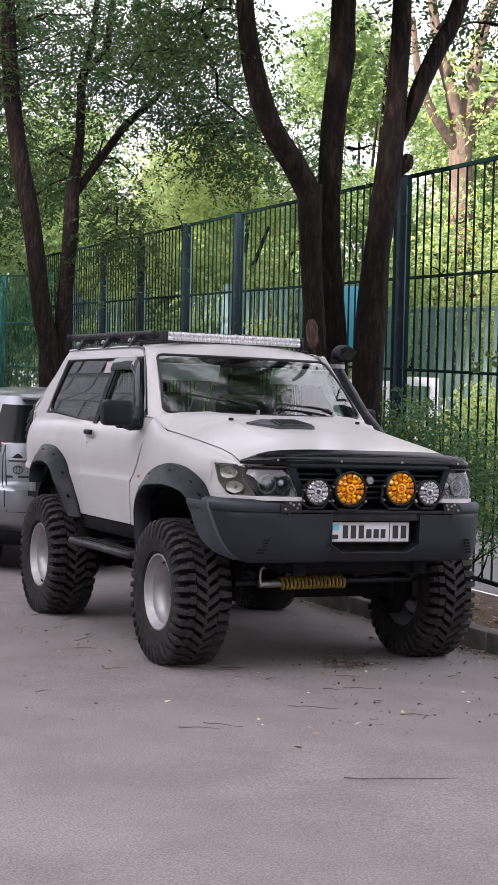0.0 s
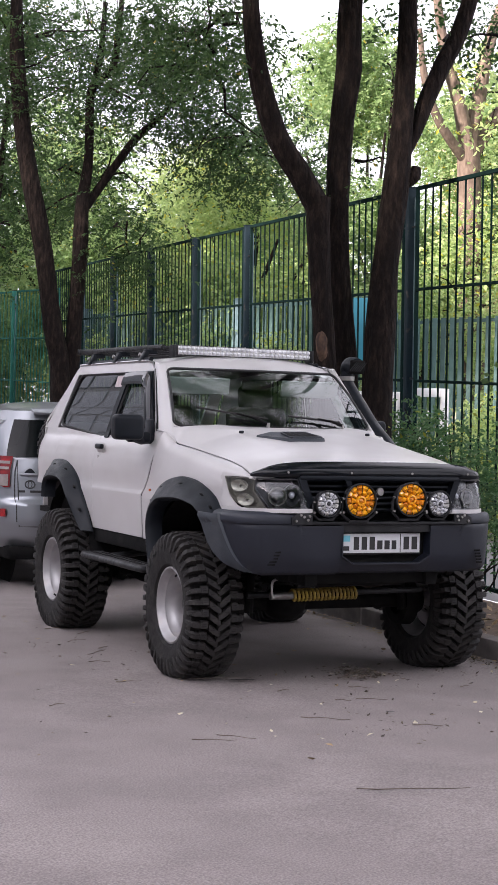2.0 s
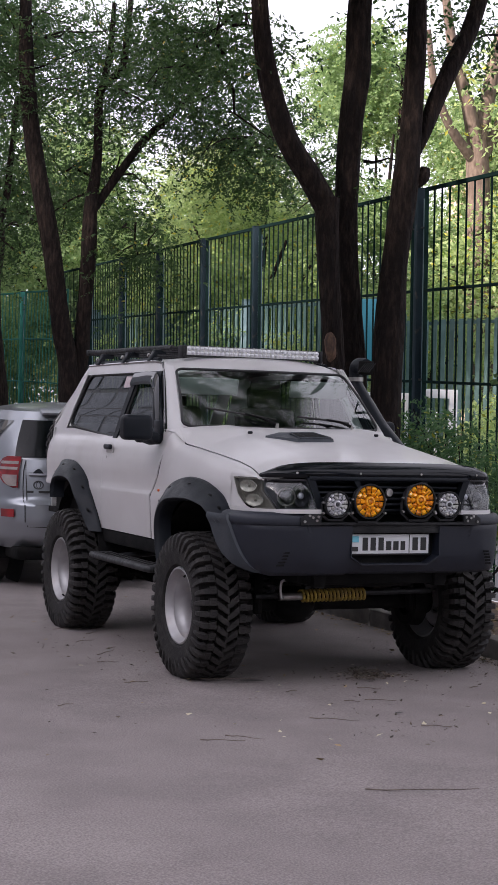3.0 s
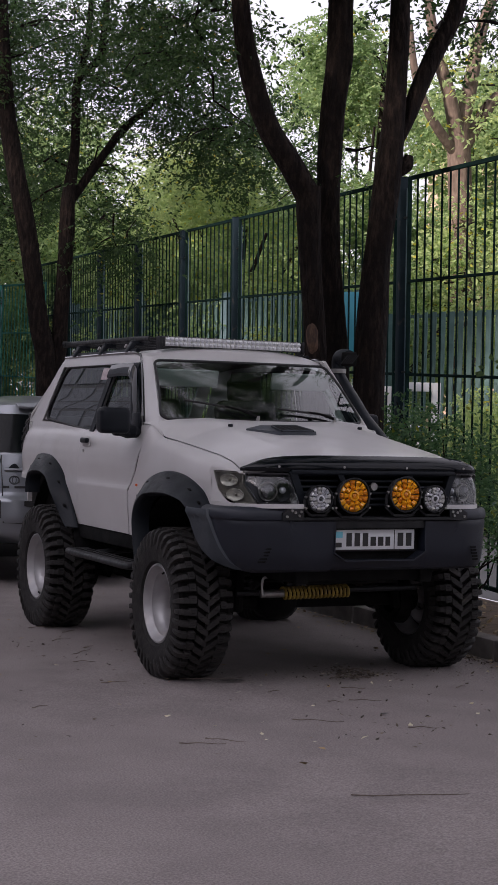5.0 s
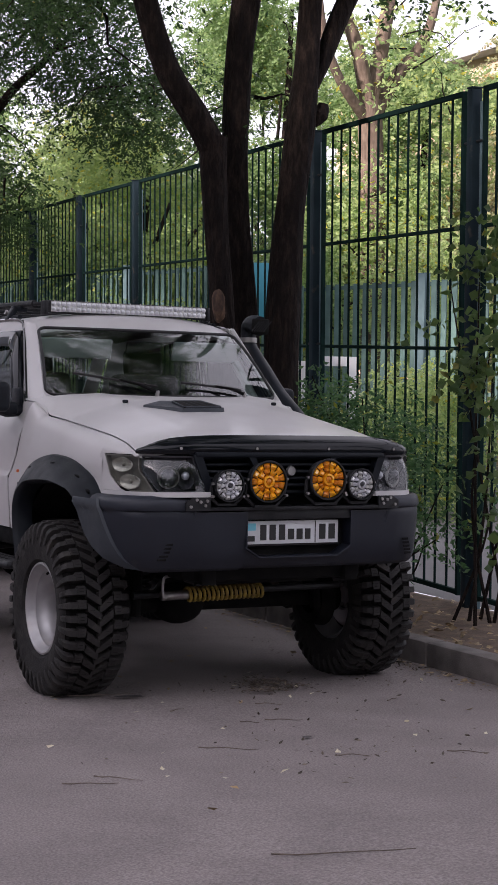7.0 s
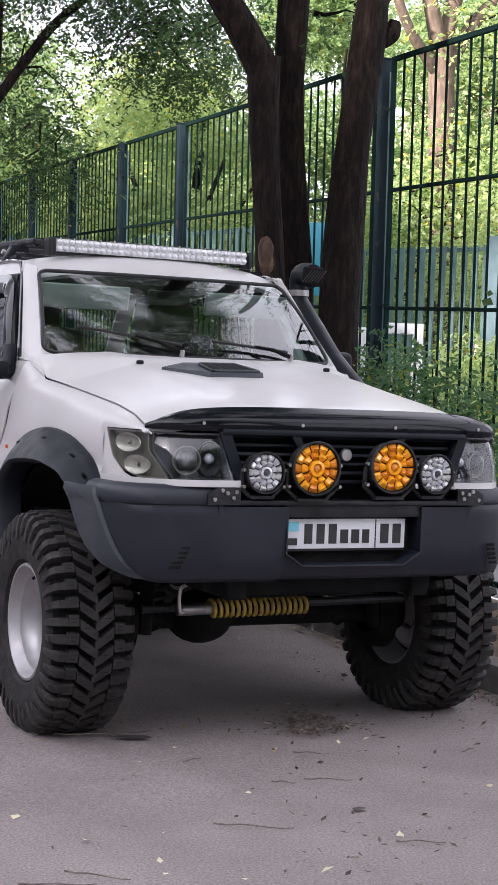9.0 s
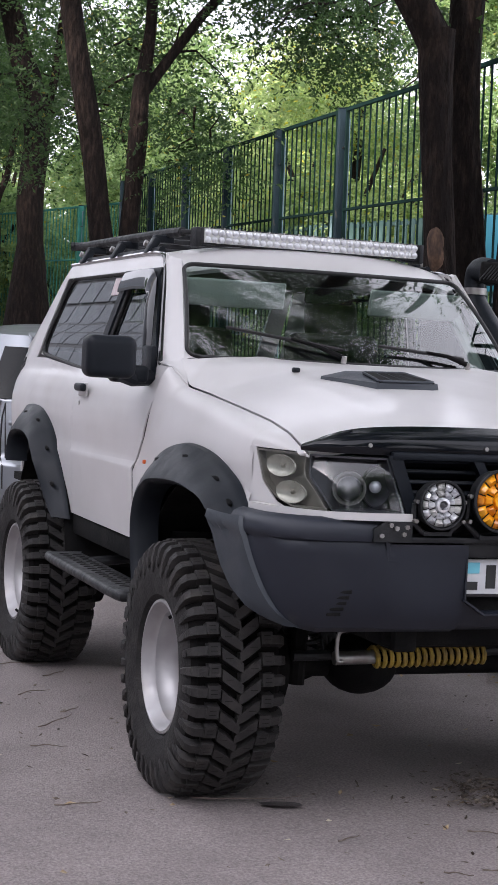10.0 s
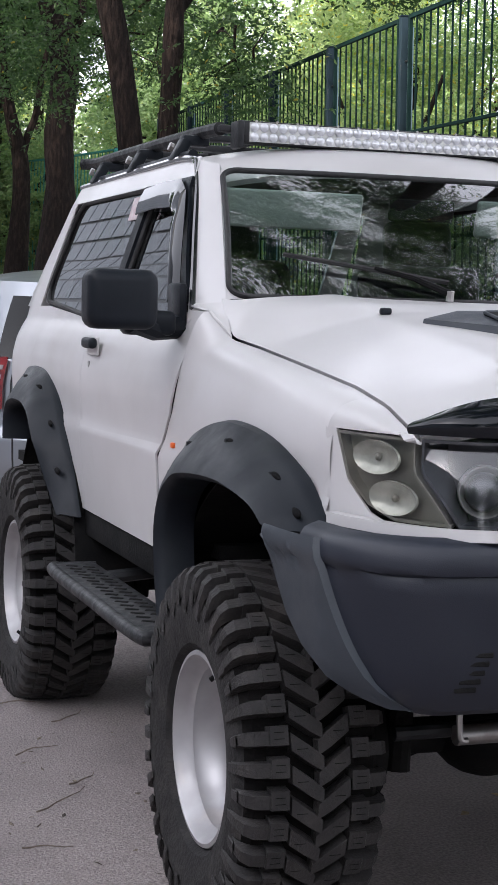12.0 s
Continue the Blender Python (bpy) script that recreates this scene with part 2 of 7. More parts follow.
M["car_glass_dark"] = mat("dark_car_glass", (0.005, 0.006, 0.007), 0.06, col2=(0.008, 0.010, 0.011), scale=3, spec=0.2)
M["lamp_smoke"] = glass_mat("grey_corner_lens", (0.72, 0.72, 0.68), 0.8, 1.45)
M["windscreen"] = glass_mat("windscreen_glass", (0.72, 0.82, 0.79), 1.0, 2.15)
M["side_glass"] = glass_mat("side_glass", (0.42, 0.47, 0.48), 1.0, 1.72)
M["dark_glass"] = glass_mat("tinted_glass", (0.20, 0.24, 0.25), 1.0, 1.72)
M["tail_glass"] = glass_mat("privacy_glass", (0.05, 0.06, 0.065), 0.95, 1.8)
M["reflector"] = mat("lamp_reflector", (0.72, 0.72, 0.69), 0.25, metal=0.5, col2=(0.5, 0.5, 0.48), scale=20)
M["lamp_dark"] = mat("lamp_dark_housing", (0.035, 0.036, 0.04), 0.3, col2=(0.05, 0.05, 0.055), scale=9)
M["lamp_grey"] = mat("lamp_grey_housing", (0.26, 0.255, 0.235), 0.3, metal=0.3, col2=(0.19, 0.185, 0.17), scale=9)
M["amber"] = mat("amber_lens", (0.95, 0.43, 0.012), 0.2, col2=(0.9, 0.35, 0.01), scale=40, coat=0.6)
M["amber_deep"] = mat("amber_deep", (0.70, 0.24, 0.006), 0.25, col2=(0.55, 0.16, 0.005), scale=40, coat=0.6)
M["led_white"] = mat("white_led_facet", (0.66, 0.67, 0.70), 0.22, metal=0.4, col2=(0.66, 0.67, 0.7), scale=40, obvar=0.1)
M["plate_white"] = mat("plate_white", (0.72, 0.73, 0.75), 0.4, col2=(0.66, 0.67, 0.69), scale=6)
M["plate_blue"] = mat("plate_pale_blue", (0.16, 0.55, 0.68), 0.4, col2=(0.2, 0.6, 0.72), scale=8)
M["ink"] = mat("black_ink", (0.015, 0.015, 0.016), 0.5, col2=(0.022, 0.022, 0.022), scale=8)
M["spring_yellow"] = mat("yellow_spring", (0.46, 0.32, 0.05), 0.5, col2=(0.25, 0.17, 0.05), scale=18, dirt=(0.1, 0.08, 0.06), dscale=14)
M["seat"] = mat("seat_cloth", (0.03, 0.031, 0.034), 0.9, col2=(0.02, 0.0205, 0.022), scale=30, bump=0.4, bscale=200)
M["trim_grey"] = mat("grey_trim", (0.30, 0.31, 0.295), 0.8, col2=(0.26, 0.27, 0.255), scale=12, bump=0.05, bscale=150)
M["headliner"] = mat("roof_lining", (0.13, 0.13, 0.127), 0.9, col2=(0.10, 0.10, 0.097), scale=10, bump=0.1, bscale=150)
M["silver_paint"] = mat("silver_car_paint", (0.30, 0.315, 0.34), 0.34, metal=0.7, col2=(0.28, 0.295, 0.32), scale=2.0, coat=0.6, rvar=0.05)
M["tail_red"] = mat("red_lens", (0.17, 0.005, 0.007), 0.15, col2=(0.32, 0.008, 0.01), scale=9, coat=0.8)
M["tail_clear"] = mat("pale_lens", (0.40, 0.34, 0.32), 0.18, col2=(0.30, 0.24, 0.23), scale=12, coat=0.8, metal=0.2)
M["orange"] = mat("orange_marker", (0.7, 0.13, 0.02), 0.3, col2=(0.6, 0.1, 0.015), scale=40)
M["paper"] = mat("pale_sticker", (0.5, 0.4, 0.42), 0.6, col2=(0.55, 0.5, 0.5), scale=60)


# ---------------------------------------------------------------- mesh helpers
def finish(name, bm, material, smooth=35):
    if smooth:
        for f in bm.faces:
            f.smooth = True
    me = bpy.data.meshes.new(name)
    bm.to_mesh(me)
    bm.free()
    if smooth:
        me.set_sharp_from_angle(angle=radians(smooth))
    for m in material if isinstance(material, (list, tuple)) else [material]:
        me.materials.append(m)
    return me


def thing(name, base, label, category, group="", kind=""):
    e = new(name)
    e.matrix_basis = Matrix.Translation(base)
    e.empty_display_size = 0.2
    return tagged(e, label, category, group, kind)


def part(name, bm, material, parent, label="", smooth=35):
    me = bm if isinstance(bm, bpy.types.Mesh) else finish(name, bm, material, smooth)
    o = new(name, me)
    if parent:
        o.parent = parent
        if parent.type == "EMPTY":
            o.matrix_parent_inverse = parent.matrix_basis.inverted()
    if label:
        o["label"] = label
    return o


def narrow(bm):
    """The driver's flank of the off-road vehicle sits slightly nearer to the middle."""
    for v in bm.verts:
        if v.co.x > 0.4:
            v.co.x = 0.4 + (v.co.x - 0.4) * 0.9


def pane_part(name, bm, material, parent, label, ref):
    """A sheet of glass, its faces turned away from the point ref inside the car."""
    if ref[1] < 5:
        narrow(bm)
    bmesh.ops.recalc_face_normals(bm, faces=bm.faces)
    bm.normal_update()
    ref = Vector(ref)
    bad = sum(1 if f.normal.dot(f.calc_center_median() - ref) < 0 else -1 for f in bm.faces)
    if bad > 0:
        bmesh.ops.reverse_faces(bm, faces=bm.faces)
    return part(name, bm, material, parent, label, 60)


def solo(name, bm, material, label, category, group="", kind="", smooth=35):
    return tagged(part(name, bm, material, None, "", smooth), label, category, group, kind)


def box(bm, c, s, rot=None, bev=0.0, seg=2):
    m = Matrix.Translation(c) @ (rot.to_4x4() if rot else Matrix()) @ Matrix.Diagonal((*s, 1))
    r = bmesh.ops.create_cube(bm, size=1, matrix=m)
    if bev:
        es = list({e for v in r["verts"] for e in v.link_edges})
        bmesh.ops.bevel(bm, geom=es, offset=bev, segments=seg, affect="EDGES", profile=0.5)


def tube(bm, pts, rad, n=10, cap=True):
    """Sweeps a ring along points; rad is one radius or one for each point."""
    pts = [Vector(p) for p in pts]
    rads = rad if isinstance(rad, (list, tuple)) else [rad] * len(pts)
    up, rings = None, []
    for i, p in enumerate(pts):
        d = (pts[min(i + 1, len(pts) - 1)] - pts[max(i - 1, 0)]).normalized()
        if up is None:
            up = d.orthogonal().normalized()
        up = (up - d * up.dot(d)).normalized()
        side = d.cross(up)
        rings.append([bm.verts.new(p + rads[i] * (math.cos(2 * math.pi * k / n) * up + math.sin(2 * math.pi * k / n) * side)) for k in range(n)])
    for a, b in zip(rings, rings[1:]):
        for k in range(n):
            bm.faces.new((a[k], a[(k + 1) % n], b[(k + 1) % n], b[k]))
    if cap:
        bm.faces.new(rings[0][::-1])
        bm.faces.new(rings[-1])
    return rings


def lathe(bm, prof, n=48, m=None, close=False):
    """Turns a profile of (x along the axis, radius) round the x axis."""
    m = m or Matrix()
    rings = [[bm.verts.new(m @ Vector((x, r * math.cos(2 * math.pi * k / n), r * math.sin(2 * math.pi * k / n)))) for k in range(n)] for x, r in prof]
    for a, b in zip(rings, rings[1:] + ([rings[0]] if close else [])):
        for k in range(n):
            bm.faces.new((a[k], b[k], b[(k + 1) % n], a[(k + 1) % n]))
    return rings


def sheet(bm, fn, us, vs, thick=0.0, flip=False):
    """A surface fn(u, v) over two lists of parameters, thickened along its normals."""
    g = [[bm.verts.new(fn(u, v)) for v in vs] for u in us]
    fs = []
    for i in range(len(us) - 1):
        for j in range(len(vs) - 1):
            q = (g[i][j], g[i + 1][j], g[i + 1][j + 1], g[i][j + 1])
            if len({tuple(round(c, 5) for c in w.co) for w in q}) < 3:
                continue
            fs.append(bm.faces.new(q[::-1] if flip else q))
    if thick:
        for f in fs:
            f.normal_update()
        bmesh.ops.solidify(bm, geom=fs, thickness=thick)
    return g


def prism(bm, poly, m, depth):
    """Extrudes a 2D polygon (u, v) by depth along w; m maps (u, v, w) to the place."""
    a = [bm.verts.new(m @ Vector((u, v, 0))) for u, v in poly]
    b = [bm.verts.new(m @ Vector((u, v, depth))) for u, v in poly]
    k = len(poly)
    bm.faces.new(a[::-1])
    bm.faces.new(b)
    for i in range(k):
        bm.faces.new((a[i], a[(i + 1) % k], b[(i + 1) % k], b[i]))


def lin(a, b, n):
    return [a + (b - a) * i / (n - 1) for i in range(n)]


def interp(x, xs, ys):
    return float(np.interp(x, xs, ys))


def smoothed(pts, n=6):
    """Catmull-Rom through points."""
    pts = [Vector(p) for p in pts]
    out = []
    for i in range(len(pts) - 1):
        p0, p1, p2, p3 = pts[max(i - 1, 0)], pts[i], pts[i + 1], pts[min(i + 2, len(pts) - 1)]
        for k in range(n):
            t = k / n
            out.append(0.5 * ((2 * p1) + (p2 - p0) * t + (2 * p0 - 5 * p1 + 4 * p2 - p3) * t * t + (3 * p1 - p0 - 3 * p2 + p3) * t ** 3))
    return out + [pts[-1]]


def raw_mesh(name, verts, faces, material, smooth=False):
    """A mesh from numpy arrays of vertices and equal-sided faces."""
    me = bpy.data.meshes.new(name)
    k = faces.shape[1]
    me.vertices.add(len(verts))
    me.vertices.foreach_set("co", np.ascontiguousarray(verts, dtype=np.float32).ravel())
    me.loops.add(faces.size)
    me.loops.foreach_set("vertex_index", faces.ravel().astype(np.int32))
    me.polygons.add(len(faces))
    me.polygons.foreach_set("loop_start", np.arange(0, faces.size, k, dtype=np.int32))
    me.polygons.foreach_set("loop_total", np.full(len(faces), k, dtype=np.int32))
    me.polygons.foreach_set("use_smooth", np.full(len(faces), smooth))
    me.update(calc_edges=True)
    me.materials.append(material)
    return me


def leaf_mesh(name, centres, size, material, rng, along=None, ratio=0.5, flat=0.0):
    """One small folded blade at each place, along the given directions or any way."""
    n = len(centres)
    d = rng.normal(size=(n, 3))
    if along is not None:
        d = along + 0.55 * d
    d[:, 2] *= 1 - flat
    d /= np.linalg.norm(d, axis=1, keepdims=True) + 1e-9
    s = np.cross(d, rng.normal(size=(n, 3)))
    if flat:
        s[:, 2] *= 1 - flat
    s /= np.linalg.norm(s, axis=1, keepdims=True) + 1e-9
    up = np.cross(d, s)
    ln = (size * rng.uniform(0.6, 1.25, n))[:, None]
    w = ln * ratio * 0.5
    v = np.empty((n, 4, 3))
    v[:, 0] = centres
    v[:, 1] = centres + d * ln * 0.45 + s * w + up * w * 0.25
    v[:, 2] = centres + d * ln
    v[:, 3] = centres + d * ln * 0.45 - s * w + up * w * 0.25
    f = np.arange(4 * n).reshape(n, 4)
    return raw_mesh(name, v.reshape(-1, 3), f, material)


def sprays(rng, volumes, per_spray=16, length=0.55):
    """Leaf places on drooping sprays scattered through ellipsoids (centre, radii, count)."""
    cs, ds = [], []
    for (cx, cy, cz), (rx, ry, rz), count in volumes:
        p = rng.normal(size=(count, 3))
        p /= np.linalg.norm(p, axis=1, keepdims=True)
        p *= (rng.uniform(0, 1, count) ** 0.45)[:, None]
        start = p * (rx, ry, rz) + (cx, cy, cz)
        ang = rng.uniform(0, 2 * np.pi, count)
        way = np.stack([np.cos(ang), np.sin(ang), rng.uniform(-0.9, 0.25, count)], 1)
        way /= np.linalg.norm(way, axis=1, keepdims=True)
        side = np.cross(way, (0, 0, 1.0))
        side /= np.linalg.norm(side, axis=1, keepdims=True) + 1e-9
        lens = length * rng.uniform(0.5, 1.3, count)
        for k in range(per_spray):
            t = (k + 1) / per_spray
            sgn = 1 if k % 2 else -1
            q = start + way * (lens * t)[:, None] + np.array((0, 0, -0.25)) * (lens * t * t)[:, None]
            cs.append(q + rng.normal(size=(count, 3)) * 0.012)
            ds.append(way * 0.6 + sgn * side * 0.8 + np.array((0, 0, -0.25)))
    return np.concatenate(cs), np.concatenate(ds)

def rounded(a, b, ru, rb):
    """Moves (a, b) of the square -1..1 so that its corners become round, ru across and rb up."""
    e = max(0.0, (abs(b) - (1 - rb)) / rb)
    return a * (1 - ru * (1 - math.sqrt(max(0.0, 1 - e * e)))), b


def rim_path(ru, rb, n=10):
    """The edge of such a rounded square, once round."""
    bs = lin(-1 + rb, 1 - rb, n)
    arc = [1 - rb + rb * math.sin(t) for t in lin(0, math.pi / 2, 7)]
    right = [-z for z in arc[::-1]] + bs[1:-1] + arc
    side = [(rounded(1, b, ru, rb)[0], b) for b in right]
    top = [(x, 1) for x in lin(1 - ru, -1 + ru, 2 * n)[1:-1]]
    return side + top + [(-x, b) for x, b in side[::-1]] + [(-x, -y) for x, y in top]


# ---------------------------------------------------------------- ground
KX = lambda y: 1.33 + 0.018 * y            # kerb's road face
FX = lambda y: 2.63 + 0.092 * y            # fence line
UP = Vector((-0.030, -0.033, 1.0)).normalized()

bm = bmesh.new()
_ys = [-400, -60, -20] + lin(-12, 14, 66) + [20, 40, 90, 400]
_xs = [-400, -60, -20, -12] + lin(-7, 1.3, 34)
_g = [[bm.verts.new((x if x < 1.29 else KX(y), y, 0.010 * noise.noise((x * 0.5, y * 0.5, 0)) * max(0.0, 1 - abs(x + 2) / 8) if x < 1.2 else 0.0)) for y in _ys] for x in _xs]
for i in range(len(_xs) - 1):
    for j in range(len(_ys) - 1):
        bm.faces.new((_g[i][j], _g[i + 1][j], _g[i + 1][j + 1], _g[i][j + 1]))
road = solo("road", bm, M["asphalt"], "worn grey asphalt road strewn with twigs and dust", "road", kind="structure")

bm = bmesh.new()
sheet(bm, lambda y, u: Vector((KX(y) + 0.13 + u * (FX(y) + 0.12 - KX(y) - 0.13), y, 0.085 + 0.02 * noise.noise((u * 4, y * 1.7, 3)) + 0.025 * noise.noise((u * 11, y * 5, 1)) - 0.02 * (u > 0.97))),
      [-40, -12] + lin(-5, 14, 96) + [25, 60], lin(0, 1, 14))
solo("planting_strip", bm, M["soil"], "bare brown soil strip under trees with dead leaves", "soil", kind="structure")

bm = bmesh.new()
sheet(bm, lambda y, x: Vector((FX(y) + 0.12 + x, y, 0.07 + 0.0022 * x)), [-400, -30, -5, 5, 15, 30, 60, 400], [0, 1, 3, 8, 20, 60, 400])
solo("yard_ground", bm, M["yard"], "pale grey asphalt yard behind the fence", "ground", kind="structure")

# kerb stones
kerb = thing("kerb", (KX(0), 0, 0), "grey concrete kerb stones edging the road", "kerb", kind="structure")
_bm = bmesh.new()
box(_bm, (0.075, 0.4975, 0.03), (0.15, 0.985, 0.20), bev=0.018, seg=2)
_kerb_mesh = finish("kerb_stone", _bm, M["concrete"])
for i in range(-40, 60):
    o = part("kerb_stone", _kerb_mesh, None, kerb)
    o.matrix_basis = Matrix.Translation((KX(i), i, random.uniform(-0.006, 0.006))) @ Matrix.Rotation(-0.018 + random.uniform(-0.006, 0.006), 4, "Z")

# ---------------------------------------------------------------- fence
def fence_frame(y0):
    """Place and axes of the fence at y0: across, along and up."""
    along = Vector((0.092, 1, 0.033)).normalized()
    across = along.cross(UP).normalized()
    up = across.cross(along).normalized()
    m = Matrix((across, along, up)).transposed().to_4x4()
    return Matrix.Translation((FX(y0), y0, 0.05 + 0.033 * y0)) @ m


PH = 3.56   # panel height
fence = thing("fence", (FX(0), 0, 0.08), "tall dark green steel bar fence on square posts", "fence")
_bar = bmesh.new()
box(_bar, (0, 0, PH / 2 + 0.02), (0.0135, 0.0135, PH - 0.05))
_bar_mesh = finish("bar", _bar, M["fence_paint"])
_bar_lit = _bar_mesh.copy()
_bar_lit.materials[0] = M["fence_lit"]


def fence_panel(m, length, paint="fence_paint"):
    bm = bmesh.new()
    for z, h in ((PH - 0.015, 0.036), (2.62, 0.026), (1.78, 0.026), (0.93, 0.026), (0.06, 0.035)):
        box(bm, (0, length / 2, z), (0.03, length, h), bev=0.003, seg=1)
    for y in (0.0, length):
        box(bm, (0, y, PH / 2 + 0.02), (0.032, 0.030, PH - 0.035), bev=0.003, seg=1)
    fr = part("panel_frame", bm, M[paint], fence)
    fr.matrix_basis = m
    n = round(length / 0.163)
    for i in range(1, n):
        o = part("bar", _bar_mesh if paint == "fence_paint" else _bar_lit, None, fr)
        o.matrix_basis = Matrix.Translation((random.uniform(-0.004, 0.004), length * i / n, 0))


_pb = bmesh.new()
box(_pb, (0.0, 0, 1.76), (0.08, 0.075, 3.60), bev=0.008)
_post_mesh = finish("fence_post", _pb, M["post_paint"])
_post_lit = _post_mesh.copy()
_post_lit.materials[0] = M["fence_lit"]
_pb = bmesh.new()
box(_pb, (0.0, 0, 3.567), (0.086, 0.081, 0.012), bev=0.003)
_cap_mesh = finish("cap", _pb, M["post_paint"])
# pale strip beside the post, standing in for the highlight on its edge
_pb = bmesh.new()
box(_pb, (0.03, -0.075, 1.72), (0.04, 0.04, 3.5), bev=0.005)
_lit_edge_mesh = finish("brace", _pb, M["post_blue"])
_pb = bmesh.new()
tube(_pb, [(0, -0.14, 0), (0, 0.14, 0)], 0.009, 8)
_bolt_mesh = finish("bolt", _pb, M["metal_black"])


def fence_post(m, teal=False):
    p = part("fence_post", _post_lit if teal else _post_mesh, None, fence, "square post in teal painted as lit" if teal else "square grey-green post")
    p.matrix_basis = m
    part("cap", _cap_mesh, None, p)
    part("brace", _lit_edge_mesh, None, p, "pale blue strip painted as the lit post edge")
    for z in (0.5, 1.8, 3.2):
        part("bolt", _bolt_mesh, None, p).matrix_basis = Matrix.Translation((0, 0, z))


_posts = [-14.8, -12.45, -10.1, -7.75, -5.4, -3.05, -0.70, 1.64, 4.22, 6.55, 8.95, 11.10, 13.35, 15.6, 17.9, 20.2]
for a, b in zip(_posts, _posts[1:]):
    fence_panel(fence_frame(a + 0.14), b - a - 0.28)
for y in _posts:
    fence_post(fence_frame(y))
# the fence bends away at its far end, its light painted in as teal
_bend = [Vector((4.55, 20.3, 0.72)), Vector((4.35, 22.6, 0.8)), Vector((4.05, 24.9, 0.85)), Vector((3.6, 27.2, 0.9)), Vector((3.0, 29.4, 0.95)), Vector((2.2, 31.5, 1.0)), Vector((1.2, 33.6, 1.0)), Vector((0.0, 35.6, 1.0)), Vector((-1.6, 37.4, 1.0)), Vector((-3.4, 38.9, 1.0))]
for a, b in zip(_bend, _bend[1:]):
    d = (b - a)
    c = d.normalized().cross(Vector((0, 0, 1))).normalized()
    fence_panel(Matrix.Translation(a + d * 0.03 - Vector((0, 0, 0.3))) @ Matrix((c, d.normalized(), c.cross(d.normalized()))).transposed().to_4x4(), d.length * 0.94, "fence_lit")
    fence_post(Matrix.Translation(b - Vector((0, 0, 0.3))), True)

# inner court fence of teal pickets, a turquoise booth and white boards in the yard
def inner_fence(a, b, h):
    a, b = Vector(a), Vector(b)
    d = b - a
    e = thing("court_fence", a, "teal picket court fence standing behind the bar fence", "fence", "court fence runs")
    n = int(d.length / 0.17)
    ang = Matrix.Rotation(math.atan2(d.y, d.x), 4, "Z")
    for z in (h - 0.05, h * 0.5, 0.35):
        bm = bmesh.new()
        box(bm, (d.length / 2, 0, z), (d.length, 0.03, 0.05))
        part("rail", bm, M["teal"], e).matrix_basis = Matrix.Translation(a) @ ang
    bm = bmesh.new()
    box(bm, (0, 0, h / 2), (0.085, 0.02, h))
    me = finish("picket", bm, M["teal"])
    for i in range(n):
        part("picket", me, None, e).matrix_basis = Matrix.Translation(a) @ ang @ Matrix.Translation((i * 0.17, -0.03, 0))
    bm = bmesh.new()
    box(bm, (0, 0, h / 2 + 0.05), (0.16, 0.12, h + 0.1))
    me = finish("post", bm, M["post_blue"])
    for i in range(0, n, 14):
        part("post", me, None, e).matrix_basis = Matrix.Translation(a) @ ang @ Matrix.Translation((i * 0.17, -0.06, 0))


inner_fence((5.6, 21.5, 0.1), (7.8, 13.2, 0.1), 3.5)
inner_fence((7.8, 13.2, 0.1), (10.4, 6.0, 0.1), 3.1)
inner_fence((10.4, 6.0, 0.1), (12.0, 1.0, 0.1), 3.0)

sign = thing("yard_sign", (6.6, 13.0, 0.1), "turquoise board on two posts in the yard", "sign")
bm = bmesh.new()
box(bm, (6.85, 12.88, 3.0), (0.95, 0.08, 0.95), rot=Matrix.Rotation(-0.45, 3, "Z"), bev=0.01)
part("board", bm, M["kiosk_blue"], sign)
for x, y in ((6.5, 13.10), (7.2, 12.75)):
    bm = bmesh.new()
    box(bm, (x, y, 1.5), (0.08, 0.08, 2.9), bev=0.01)
    part("leg", bm, M["post_blue"], sign)


def board(c, w, h, rot):
    e = thing("notice_frame", (c[0], c[1], 0.08), "white painted frame standing in the yard", "frame", "yard frames")
    r = Matrix.Translation(c) @ Matrix.Rotation(radians(rot), 4, "Z")
    for x in (-w / 2, w / 2):
        bm = bmesh.new()
        box(bm, (x, 0, h / 2), (0.09, 0.07, h), bev=0.006)
        part("leg", bm, M["white_frame"], e).matrix_basis = r
    bm = bmesh.new()
    box(bm, (0, 0, h - 0.05), (w, 0.06, 0.1), bev=0.006)
    part("crossbar", bm, M["white_frame"], e).matrix_basis = r


board((4.75, 6.9, 0.08), 0.42, 1.9, -20)
board((4.3, 7.2, 0.08), 0.5, 1.85, -20)
board((7.6, 5.4, 0.08), 0.3, 3.0, -20)

